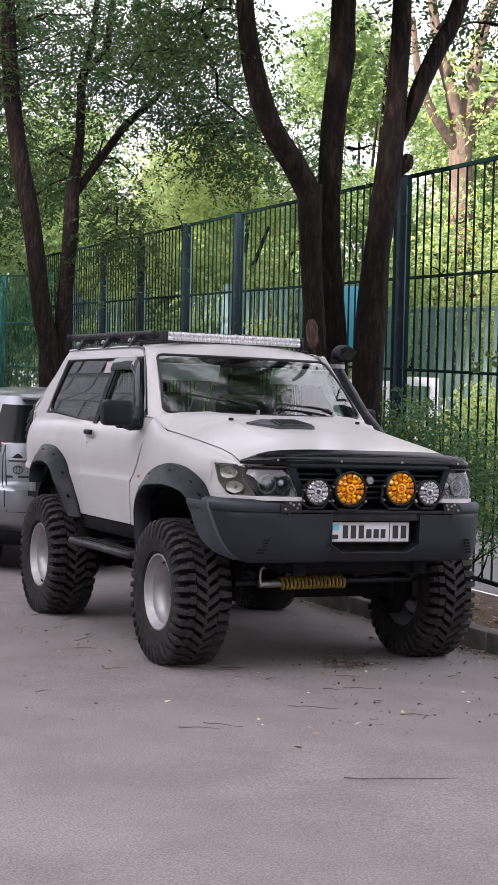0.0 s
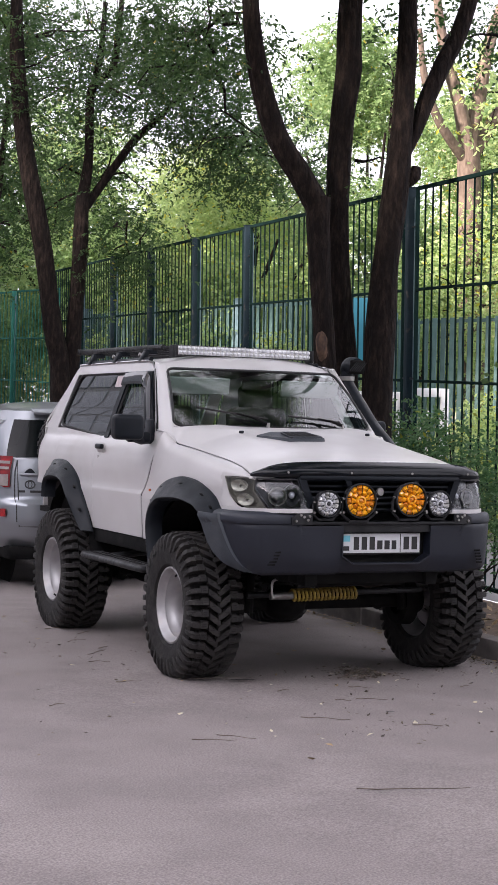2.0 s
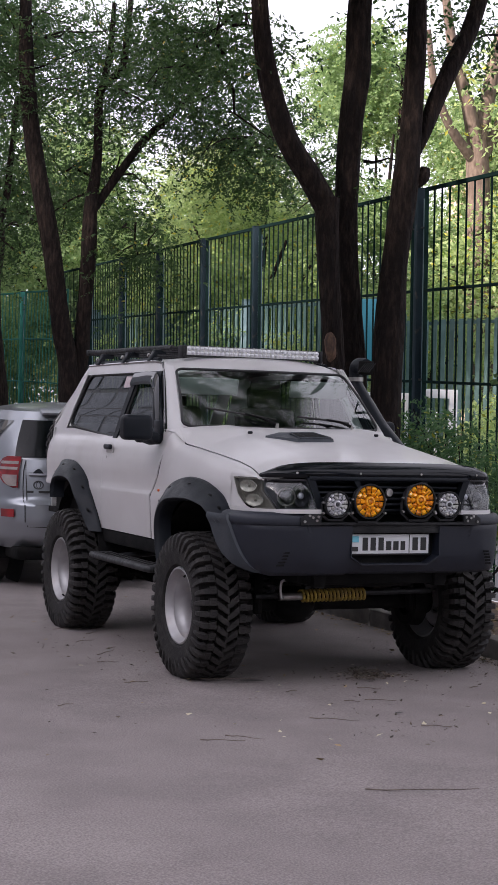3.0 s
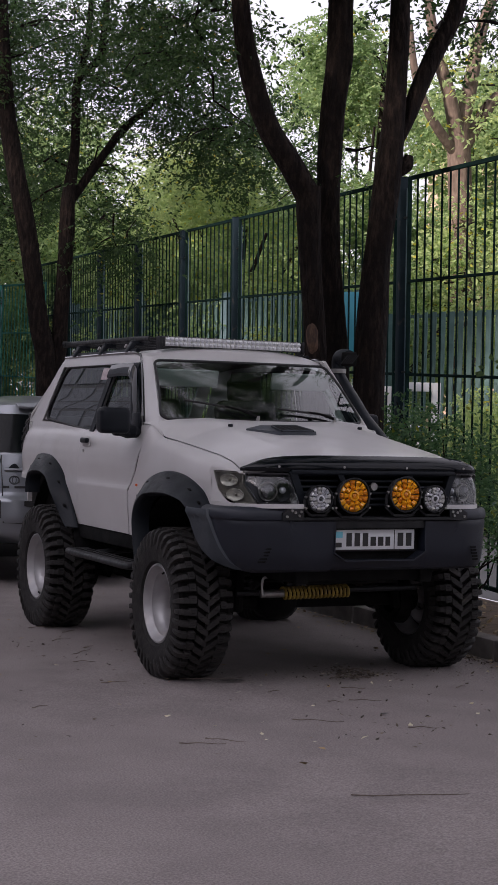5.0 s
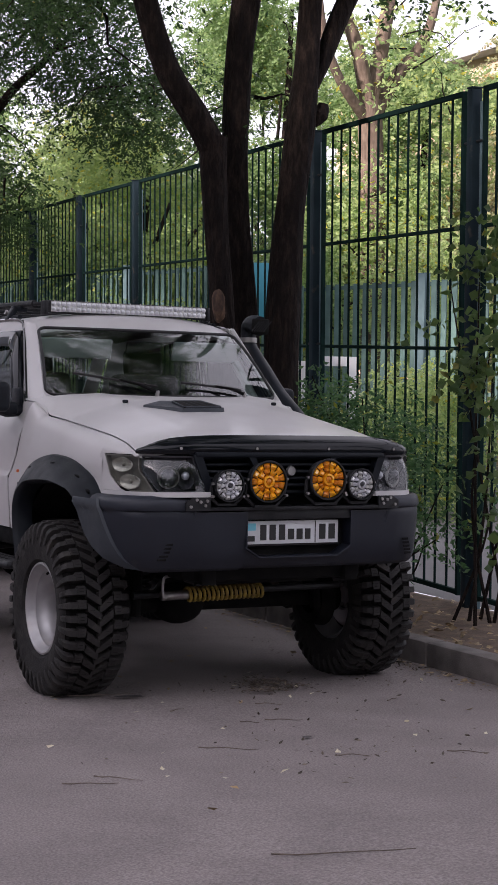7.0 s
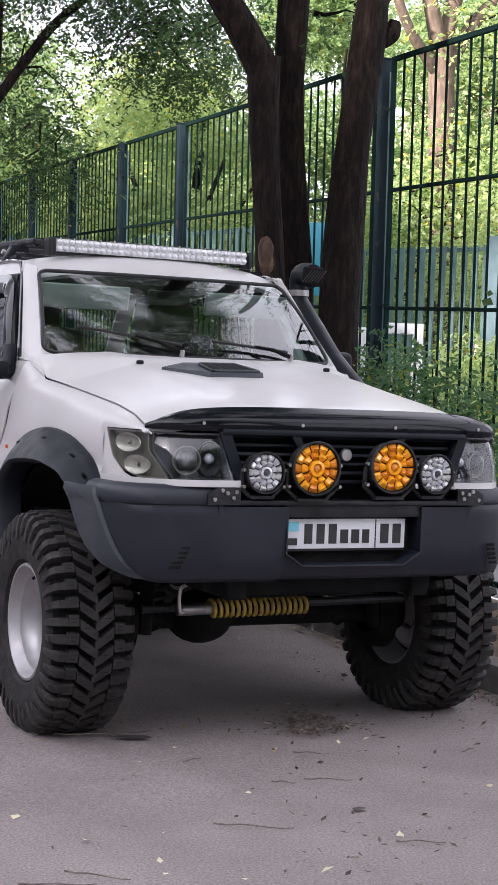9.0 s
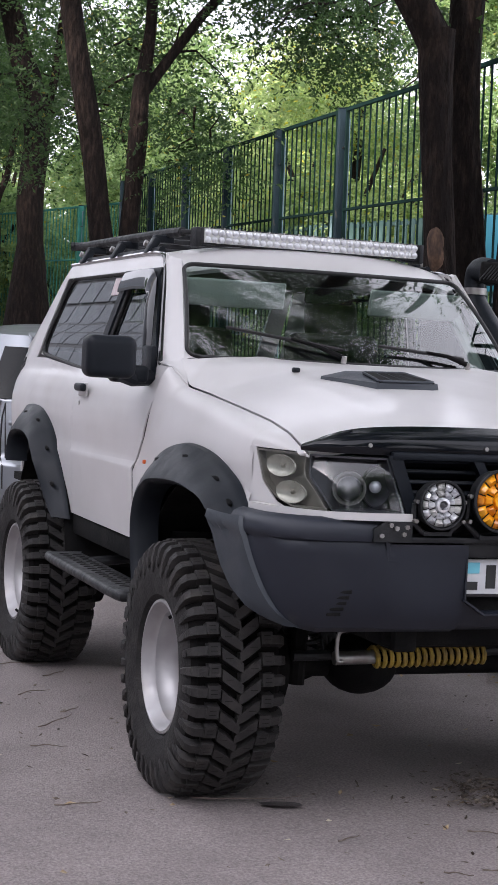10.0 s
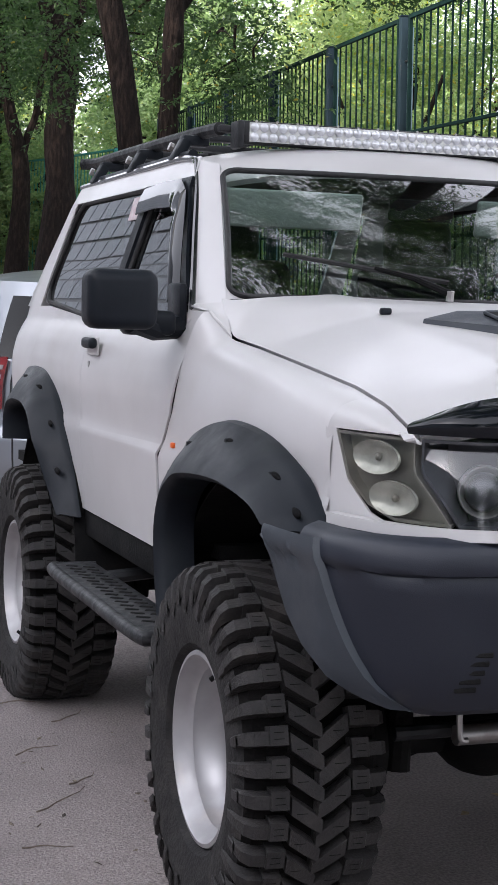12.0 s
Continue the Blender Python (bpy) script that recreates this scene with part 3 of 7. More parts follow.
# far building beyond the trees
bld = thing("apartment_block", (24, 26, 0), "low warm plastered building far behind trees", "building")
bm = bmesh.new()
box(bm, (26, 26, 4.9), (14, 10, 9.8))
part("wall", bm, M["plaster"], bld)
bm = bmesh.new()
box(bm, (26, 26, 9.95), (14.8, 10.8, 0.3), bev=0.04)
part("roof", bm, M["panel_wall"], bld)
_wd = bmesh.new()
box(_wd, (0, 0, 0), (1.3, 0.12, 1.5), bev=0.02)
_wm = finish("window", _wd, M["dark_glass"])
for fl in range(3):
    for k in range(5):
        w = part("window", _wm, None, bld)
        w.matrix_basis = Matrix.Translation((20.6 + 2.6 * k, 20.97, 1.7 + 3.1 * fl))
        bm = bmesh.new()
        for dx, dz, sx, sz in ((-0.68, 0, 0.08, 1.6), (0.68, 0, 0.08, 1.6), (0, 0.78, 1.44, 0.08), (0, -0.8, 1.6, 0.08), (0.1, 0, 0.06, 1.5)):
            box(bm, (dx, -0.06, dz), (sx, 0.16, sz))
        part("window_frame", bm, M["white_frame"], w)

# the block across the road, met only in reflection; unseen height added for shade
opp = thing("panel_block", (-34, 0, 0), "tall grey panel building across the road, raised for shade", "building")
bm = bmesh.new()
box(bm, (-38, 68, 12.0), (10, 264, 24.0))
# unseen taller step, added to keep the sun off the far trees
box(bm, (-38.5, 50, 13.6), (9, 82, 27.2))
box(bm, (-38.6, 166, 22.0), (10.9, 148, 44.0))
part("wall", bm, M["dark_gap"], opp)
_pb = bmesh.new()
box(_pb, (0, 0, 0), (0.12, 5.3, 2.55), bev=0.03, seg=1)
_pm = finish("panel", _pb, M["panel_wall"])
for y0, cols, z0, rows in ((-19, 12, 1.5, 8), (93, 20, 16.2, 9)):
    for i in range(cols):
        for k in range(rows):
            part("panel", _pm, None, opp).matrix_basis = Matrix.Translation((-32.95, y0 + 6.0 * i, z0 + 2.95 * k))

# ---------------------------------------------------------------- trees
def trunk(bm, pts, rads, n=22, furrow=0.10, seed=0):
    pts = smoothed(pts, 7)
    xs = lin(0, 1, len(rads))
    ring_r = [interp(i / (len(pts) - 1), xs, rads) for i in range(len(pts))]
    rings = tube(bm, pts, ring_r, n)
    for i, ring in enumerate(rings):
        for k, v in enumerate(ring):
            a = 2 * math.pi * k / n
            c = pts[i]
            f = noise.noise((math.cos(a) * 2.6 + seed, math.sin(a) * 2.6, c.z * 0.9 + seed)) + 0.6 * noise.noise((math.cos(a) * 6, math.sin(a) * 6 + seed, c.z * 2.2))
            v.co = c + (v.co - c) * (1 + furrow * f)


def tree(base, stems, volumes, label, leafsize, seed, material="leaf", per=16, length=0.55, twigs=40, ratio=0.5, bark="bark"):
    rng = np.random.default_rng(seed)
    e = thing("tree", base, label, "tree")
    for j, (pts, rads) in enumerate(stems):
        bm = bmesh.new()
        trunk(bm, pts, rads, seed=seed + j * 3)
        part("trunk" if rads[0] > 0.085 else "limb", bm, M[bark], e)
    bm = bmesh.new()
    for (c, r, cnt) in volumes:
        for _ in range(max(2, int(twigs * cnt / 1500))):
            p = Vector(c) + Vector(rng.uniform(-1, 1, 3) * np.array(r) * 0.5)
            d = Vector(rng.normal(size=3))
            d.z *= 0.5
            d.normalize()
            q = [p]
            for s in range(4):
                d = (d + Vector(rng.normal(size=3) * 0.3)).normalized()
                q.append(q[-1] + d * max(r) * 0.22)
            tube(bm, q, [0.018, 0.014, 0.010, 0.007, 0.004], 5)
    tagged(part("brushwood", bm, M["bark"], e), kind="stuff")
    c, d = sprays(rng, volumes, per, length)
    tagged(part("crown", leaf_mesh("crown", c, leafsize, M[material], rng, d, ratio), None, e), kind="stuff")
    return e


# clump of three stems beside the vehicle
_r = np.random.default_rng(5)
_over = []
for _k in range(210):
    _cy = _r.uniform(-3.0, 6.0)
    _cr = _r.uniform(0.28, 0.6)
    _over.append(((_r.uniform(-2.4, 3.0), _cy, _r.uniform(5.9, 8.4) + 0.12 * max(0, _cy)), (_cr, _cr, 0.3), int(230 * _cr)))
elm = tree((1.8, 3.1, 0.08), [
    ([(1.64, 3.08, 0.0), (1.59, 3.05, 0.8), (1.552, 3.05, 1.6), (1.522, 3.05, 2.2), (1.472, 3.05, 2.7), (1.44, 3.05, 3.1), (1.43, 3.05, 3.42)], [0.15, 0.112, 0.098, 0.092, 0.089, 0.094, 0.106]),
    ([(1.42, 3.05, 3.36), (1.27, 3.05, 3.58), (1.05, 3.05, 3.88), (0.88, 3.05, 4.32), (0.79, 3.05, 4.77), (0.72, 3.1, 5.6), (0.5, 3.2, 6.8)], [0.105, 0.10, 0.092, 0.085, 0.072, 0.06, 0.04]),
    ([(1.78, 3.24, 0.0), (1.80, 3.25, 0.9), (1.815, 3.25, 1.7), (1.81, 3.25, 2.1), (1.775, 3.25, 2.46), (1.735, 3.25, 2.93), (1.712, 3.25, 3.5), (1.735, 3.25, 4.12), (1.785, 3.25, 4.56), (1.785, 3.25, 5.0), (1.9, 3.3, 6.5)], [0.18, 0.15, 0.13, 0.118, 0.105, 0.098, 0.10, 0.10, 0.112, 0.105, 0.07]),
    ([(1.98, 3.0, 0.0), (2.0, 3.0, 0.9), (2.01, 3.0, 1.7), (2.017, 3.0, 2.17), (2.035, 3.0, 2.55), (2.055, 3.0, 2.89), (2.1, 3.0, 3.27), (2.145, 3.0, 3.66), (2.175, 3.0, 4.0), (2.2, 3.0, 4.47), (2.212, 3.0, 4.95), (2.2, 3.05, 6.6)], [0.17, 0.135, 0.126, 0.128, 0.122, 0.112, 0.114, 0.114, 0.095, 0.086, 0.081, 0.05]),
    ([(2.16, 3.0, 3.75), (2.3, 3.0, 4.05), (2.42, 3.0, 4.35), (2.57, 3.0, 4.66), (2.75, 3.0, 5.02), (3.1, 3.0, 6.1)], [0.05, 0.062, 0.072, 0.077, 0.073, 0.05]),
    ([(2.22, 2.98, 3.60), (2.28, 2.96, 3.66), (2.30, 2.95, 3.74)], [0.05, 0.06, 0.035]),
], _over + [((0.75, 4.2, 4.9), (0.8, 1.0, 0.5), 230), ((2.9, 3.6, 5.2), (0.7, 0.7, 0.35), 60), ((1.75, 3.3, 3.75), (0.35, 0.35, 0.3), 14), ((3.3, 3.2, 5.0), (0.5, 0.7, 0.25), 40)],
    "three-stemmed elm with dark furrowed bark beside the kerb", 0.06, 11, ratio=0.42, per=20)

bm = bmesh.new()
bmesh.ops.create_uvsphere(bm, u_segments=20, v_segments=16, radius=1.0, matrix=Matrix.Translation((1.478, 3.0, 2.19)) @ Matrix.Rotation(-0.05, 4, "Y") @ Matrix.Diagonal((0.052, 0.055, 0.15, 1)))
for v in bm.verts:
    v.co += v.normal * 0.012 * noise.noise(v.co * 14)
part("bare_patch", bm, M["bark_bare"], elm, "worn patch of bare wood")

# unseen leaf clumps over the road, added to shade the asphalt further back
_shade_boughs = []
for _k in range(76):
    _cr = _r.uniform(0.4, 0.8)
    _shade_boughs.append(((_r.uniform(-5.5, 1.2), _r.uniform(7.0, 17.0), _r.uniform(8.0, 9.6)), (_cr, _cr, 0.35), int(190 * _cr)))

# two-stemmed elm further along
tree((1.95, 11.8, 0.1), [
    ([(2.12, 12, 0.1), (2.08, 12, 1.2), (2.02, 12, 2.26), (1.92, 12, 2.71), (1.81, 12, 3.46), (1.70, 12, 4.05), (1.57, 12, 4.64), (1.46, 12, 5.23), (1.38, 12, 5.81), (1.33, 12, 6.4), (1.3, 12, 7.4)], [0.2, 0.15, 0.132, 0.135, 0.122, 0.12, 0.12, 0.113, 0.11, 0.095, 0.07]),
    ([(2.16, 12, 1.6), (2.18, 12, 2.1), (2.21, 12, 2.45), (2.22, 12, 2.88), (2.255, 12, 3.41), (2.275, 12, 3.95), (2.285, 12, 4.4), (2.355, 12, 5.02), (2.365, 12, 5.47), (2.39, 12, 6.0), (2.67, 12, 6.31), (2.74, 12, 6.74), (2.8, 12, 7.5)], [0.10, 0.1, 0.10, 0.10, 0.10, 0.107, 0.095, 0.065, 0.062, 0.06, 0.055, 0.048, 0.03]),
    ([(2.30, 12, 4.35), (2.45, 12, 4.57), (2.76, 12, 5.02), (3.03, 12, 5.39), (3.39, 12, 5.74), (3.63, 12, 6.0), (4.1, 12, 6.4)], [0.06, 0.06, 0.055, 0.054, 0.046, 0.035, 0.02]),
    ([(2.39, 12, 6.0), (2.5, 12, 6.5), (2.55, 12, 7.2)], [0.05, 0.045, 0.03]),
], _shade_boughs + [((3.4, 11.8, 6.4), (1.5, 1.4, 1.2), 1150), ((4.3, 11.2, 5.3), (1.0, 1.1, 0.8), 500), ((2.5, 12.6, 5.0), (1.1, 0.6, 0.8), 200), ((2.9, 11.6, 3.8), (0.55, 0.6, 0.75), 170), ((1.1, 12.4, 6.4), (1.3, 1.2, 1.0), 420), ((4.7, 10, 4.9), (0.6, 0.8, 0.35), 70), ((1.2, 12.8, 4.2), (0.7, 0.6, 0.9), 160), ((1.5, 13.4, 7.2), (1.7, 1.2, 0.9), 520)],
    "two-stemmed elm with leafy drooping boughs by the fence", 0.062, 23, ratio=0.42, per=22)

# further trees of the row
tree((2.25, 17, 0.1), [
    ([(2.15, 17, 0.0), (2.2, 17, 1.3), (2.245, 17, 2.09), (2.243, 17, 3.0), (2.21, 17, 3.68), (2.27, 17, 4.43), (2.15, 17, 5.1), (1.97, 17, 5.6), (1.81, 17, 6.25), (1.6, 17, 7.4)], [0.45, 0.36, 0.3, 0.18, 0.18, 0.176, 0.186, 0.165, 0.15, 0.1]),
    ([(2.28, 17, 4.5), (2.45, 17, 5.1), (2.52, 17, 5.8), (2.6, 17, 6.8)], [0.07, 0.06, 0.05, 0.04]),
], [((2.0, 17.5, 7.2), (2.3, 2.0, 1.4), 1100), ((3.2, 17.5, 5.4), (1.0, 1.0, 1.0), 300), ((0.6, 17.4, 5.4), (1.2, 1.0, 1.2), 420)],
    "thick old elm with a flared base", 0.068, 31, ratio=0.45, per=26)
tree((2.25, 20, 0.1), [
    ([(2.15, 20, 0.0), (2.2, 20, 1.2), (2.25, 20, 2.14), (2.3, 20, 3.0), (2.275, 20, 3.6), (2.15, 20, 4.1), (2.01, 20, 4.76), (1.87, 20, 6.0), (1.83, 20, 6.85)], [0.22, 0.19, 0.172, 0.13, 0.12, 0.095, 0.085, 0.068, 0.06]),
    ([(2.29, 20, 3.5), (2.38, 20, 3.9), (2.49, 20, 4.21), (2.57, 20, 4.73), (2.8, 20, 6.0)], [0.06, 0.055, 0.05, 0.045, 0.03]),
], [((1.9, 20.6, 6.0), (1.9, 1.5, 1.6), 1300), ((0.6, 20.4, 4.4), (1.3, 1.2, 1.3), 520)],
    "forked elm in the row along the road", 0.075, 37, ratio=0.45, per=26)
tree((1.5, 24.5, 0.1), [
    ([(1.4, 24.5, 0.0), (1.45, 24.5, 1.5), (1.5, 24.5, 3.0), (1.3, 24.5, 4.6), (1.2, 24.5, 6.5)], [0.2, 0.16, 0.14, 0.12, 0.08]),
    ([(1.5, 24.5, 2.4), (2.0, 24.4, 2.75), (2.5, 24.3, 3.1)], [0.07, 0.06, 0.04]),
], [((0.6, 24.5, 5.4), (2.2, 2.0, 2.3), 1100), ((3.0, 25.3, 6.7), (1.5, 1.4, 1.4), 800), ((-0.4, 25, 2.6), (1.1, 1.4, 1.3), 300)],
    "leafy elm at the far end of the row", 0.085, 41, ratio=0.45, per=26)
tree((-1.5, 31, 0), [
    ([(-1.5, 31, 0.0), (-1.4, 31, 2.5), (-1.5, 31, 5), (-1.2, 31, 7)], [0.22, 0.17, 0.13, 0.08]),
], [((-1.5, 31, 5.5), (3.0, 2.4, 3.2), 1900), ((-2.0, 30, 2.2), (2.4, 1.6, 1.8), 700)],
    "dense elm closing the end of the road", 0.10, 43, per=26)


# unseen trees behind the camera, added to darken reflections and block low sky
for _x, _y, _h, _w, _c, _sd in ((2.0, -9.5, 8.5, 2.6, 700, 61), (1.9, -16.0, 9.0, 3.0, 700, 62), (-3.0, -23.0, 11.0, 4.5, 1000, 63), (-10.5, -21.0, 11.0, 4.5, 1000, 64), (5.0, -24.0, 11.0, 4.5, 1000, 65), (-18.0, -20.0, 10.0, 4.5, 900, 66)):
    tree((_x, _y, 0.05), [([(_x, _y, 0.0), (_x + 0.1, _y, _h * 0.3), (_x - 0.1, _y, _h * 0.55), (_x, _y, _h * 0.85)], [0.2, 0.15, 0.12, 0.05])],
         [((_x, _y, _h * 0.68), (_w, _w, _h * 0.3), _c), ((_x, _y, _h * 0.36), (_w * 0.9, _w * 0.7, _h * 0.22), int(_c * 0.5 * (_y < -20)) + 4)],
         "unseen leafy elm added behind the camera to block low sky", 0.26, _sd, "leaf", 14, 0.9, 20)


# light green trees in the yard
def yard_tree(x, y, h, w, n, seed, material, size):
    rng = np.random.default_rng(seed)
    lean = rng.uniform(-0.4, 0.4, 2)
    stems = [([(x, y, 0.05), (x + lean[0] * 0.4, y, h * 0.3), (x + lean[0], y + lean[1], h * 0.62), (x + lean[0] * 1.4, y + lean[1], h * 0.9)], [0.15, 0.12, 0.09, 0.04])]
    for k in range(4):
        a = rng.uniform(0, 6.28)
        b = h * rng.uniform(0.3, 0.55)
        stems.append(([(x + lean[0] * 0.5, y + lean[1] * 0.3, b), (x + math.cos(a) * w * 0.3, y + math.sin(a) * w * 0.3, b + h * 0.12), (x + math.cos(a) * w * 0.6, y + math.sin(a) * w * 0.6, b + h * 0.3)], [0.07, 0.05, 0.025]))
    vols = []
    for k in range(7):
        a, r = rng.uniform(0, 6.28), w * rng.uniform(0.1, 0.75)
        z = h * rng.uniform(0.28, 0.95)
        s = w * rng.uniform(0.35, 0.6)
        vols.append(((x + math.cos(a) * r, y + math.sin(a) * r, z), (s, s, s * 0.7), n // 7))
    tree((x, y, 0.07), stems, vols, "light green leafy tree in the yard behind the fence", size * 0.62, seed, material, 32, 0.8, 20)


_yt = [(7.5, 19, 6.5, 2.4, 1500, 101, "leaf_far", 0.14), (10.5, 17.5, 6.0, 2.3, 1300, 102, "leaf_far2", 0.13), (12.5, 12.5, 6.2, 2.3, 900, 103, "leaf_dusty", 0.13),
       (6.6, 26, 7.5, 3.0, 1700, 104, "leaf_far2", 0.16), (10.5, 25, 8.5, 3.2, 1700, 105, "leaf_far", 0.17), (14.5, 21, 9.0, 3.2, 1700, 106, "leaf_far2", 0.17),
       (4.6, 31, 8.6, 3.2, 1700, 107, "leaf_far2", 0.19), (9.5, 35, 10.5, 3.8, 1800, 108, "leaf_far2", 0.22), (14.8, 16.0, 7.6, 2.6, 800, 110, "leaf_dusty", 0.15),
       (18.0, 14.5, 6.0, 2.6, 800, 111, "leaf_dusty", 0.16), (14.5, 32, 12, 4.0, 1800, 112, "leaf_far2", 0.24), (0.5, 42, 8.5, 4.0, 1100, 113, "leaf_far", 0.24), (6, 46, 10, 4.5, 1100, 114, "leaf_far", 0.26), (3.0, 27.0, 7.6, 2.6, 1300, 115, "leaf_far2", 0.16), (16, 7.5, 4.6, 2.0, 900, 116, "leaf_far2", 0.13), (13.3, 24.4, 11.5, 3.0, 1700, 117, "leaf_far2", 0.17), (18.5, 24.0, 9.6, 3.0, 1200, 118, "leaf_dusty", 0.17)]
for row in _yt:
    yard_tree(*row)


# pollarded tree with pale tan limbs in the yard
tree((11.0, 16.2, 0.1), [
    ([(11.2, 16.2, 0.0), (11.1, 16.2, 2.5), (11.0, 16.2, 4.6), (10.9, 16.2, 6.7)], [0.30, 0.25, 0.22, 0.20]),
    ([(10.9, 16.2, 6.5), (10.6, 16.1, 7.4), (10.3, 16.1, 8.2), (10.0, 16.0, 9.4)], [0.15, 0.12, 0.10, 0.06]),
    ([(10.9, 16.2, 6.6), (11.1, 16.2, 7.6), (11.3, 16.2, 8.6), (11.8, 16.3, 9.8)], [0.15, 0.13, 0.11, 0.07]),
    ([(10.95, 16.2, 6.4), (11.5, 16.3, 7.2), (12.1, 16.3, 8.0), (12.5, 16.4, 9.3)], [0.13, 0.11, 0.09, 0.05]),
    ([(10.9, 16.2, 6.3), (10.2, 16.0, 6.9), (9.8, 15.9, 7.6), (9.6, 15.8, 8.5)], [0.10, 0.08, 0.07, 0.04]),
], [((11.3, 16.0, 7.6), (1.8, 1.2, 1.4), 150), ((12.6, 15.6, 6.4), (1.4, 1.0, 1.0), 170), ((10.6, 15.3, 4.2), (1.3, 0.8, 1.6), 320)],
    "pollarded tree with pale tan limbs in the yard", 0.12, 131, "leaf_far", 12, 0.6, 60, 0.5, "bark_tan")


# shrubs at the foot of the fence
def shrub(name, base, vols, label, size, seed, stems, per=14, length=0.35, ratio=0.55, material="leaf_bush", flat=0.0):
    rng = np.random.default_rng(seed)
    e = thing(name, base, label, "shrub")
    for k in range(stems):
        bm = bmesh.new()
        v = vols[k % len(vols)]
        tip = Vector(v[0]) + Vector(rng.uniform(-0.7, 0.7, 3) * np.array(v[1]))
        b = Vector(base) + Vector((*rng.uniform(-0.15, 0.15, 2), 0))
        mid = (b + tip) / 2 + Vector(rng.normal(size=3) * 0.07)
        tube(bm, smoothed([b, mid, tip], 5), [0.014 - 0.001 * i for i in range(11)], 6)
        part("stem", bm, M["bark"], e)
    c, d = sprays(rng, vols, per, length)
    tagged(part("foliage", leaf_mesh("foliage", c, size, M[material], rng, d, ratio, flat), None, e), kind="stuff")
    return e


shrub("shrub", (2.45, 2.55, 0.08), [((2.5, 2.55, 1.28), (0.40, 0.7, 0.50), 210), ((2.35, 1.9, 0.95), (0.33, 0.5, 0.5), 70), ((2.55, 3.3, 1.45), (0.35, 0.5, 0.4), 110), ((2.4, 1.5, 0.75), (0.25, 0.35, 0.4), 22)],
      "bushy green shrub against the fence", 0.055, 51, 14, 18, 0.5, 0.42)
shrub("vine", (2.35, 0.9, 0.08), [((2.45, 1.15, 2.40), (0.18, 0.40, 0.50), 34), ((2.4, 0.95, 1.80), (0.22, 0.38, 0.32), 38), ((2.4, 0.75, 1.30), (0.2, 0.38, 0.3), 26), ((2.45, 0.45, 2.6), (0.3, 0.5, 0.6), 34), ((2.4, 0.55, 0.85), (0.2, 0.4, 0.35), 10)],
      "climbing vine with broad leaves on the fence", 0.072, 53, 7, 7, 0.30, 0.95, "leaf_vine")

# hedge of sunlit bushes beyond the fence; those past the bend have shade painted in
for k, (x, y, h) in enumerate([(6.2, 17.5, 3.4), (6.6, 15.2, 3.0), (7.0, 13.2, 2.2), (8.8, 15.0, 4.4), (9.6, 12.2, 4.2), (13.4, 9.0, 3.0), (14.4, 5.4, 2.4), (5.8, 21.5, 3.8), (7.0, 23.0, 4.6), (5.6, 27.0, 4.6), (7.4, 9.4, 2.0), (3.4, 31.5, 4.6), (1.2, 36.5, 4.6), (-2.2, 40.5, 4.6), (6.2, 29.5, 4.6)]):
    shrub("bush", (x, y, 0.08), [((x, y, h * 0.55), (1.1, 1.1, h * 0.5), 420), ((x + 0.7, y + 0.8, h * 0.8), (0.8, 0.8, h * 0.3), 160)], "tall light green bush in the yard", 0.07, 200 + k, 6, 32, 0.55, 0.5, "leaf_shade" if k > 10 else "leaf_far" if k % 3 else "leaf_far2")

# dead leaves, twigs and dust on the ground
rng = np.random.default_rng(77)
n = 900
_y = rng.uniform(-3, 6, n)
_x = np.array([KX(y) + 0.16 for y in _y]) + rng.uniform(0, 1, n) ** 1.3 * 1.2
lv = leaf_mesh("leaf_litter", np.stack([_x, _y, np.full(n, 0.115) + rng.uniform(0, 0.02, n)], 1), 0.06, M["leaf_dry"], rng, None, 0.6, 0.85)
tagged(new("leaf_litter", lv), "dry fallen leaves on the soil strip", "leaves", kind="stuff")
n = 420
_y = rng.uniform(-2.5, 5, n)
_x = np.array([KX(y) - 0.02 for y in _y]) - np.abs(rng.normal(0, 0.10, n))
_a = rng.uniform(0, 1, n) < 0.12
_x = np.where(_a, rng.uniform(-2.5, 1.2, n), _x)
lv = leaf_mesh("gutter_leaves", np.stack([_x, _y, np.full(n, 0.012)], 1), 0.04, M["leaf_dry"], rng, None, 0.55, 0.9)
tagged(new("gutter_leaves", lv), "dry leaves and seeds lying along the kerb on asphalt", "leaves", kind="stuff")


def ground_twig(x, y, length, ang, bend, r):
    bm = bmesh.new()
    pts, d, p = [], ang, Vector((x, y, 0.008 + r))
    for k in range(7):
        pts.append(p.copy())
        d += bend / 6 + random.uniform(-0.12, 0.12)
        p = p + Vector((math.cos(d), math.sin(d), 0)) * length / 6
        p.z = 0.007 + r + 0.004 * math.sin(k * 1.1)
    tube(bm, pts, [r * (1 - 0.09 * k) for k in range(7)], 5)
    solo("twig", bm, M["twig"], "thin dry twig lying on the asphalt", "twig", "twigs on the road")


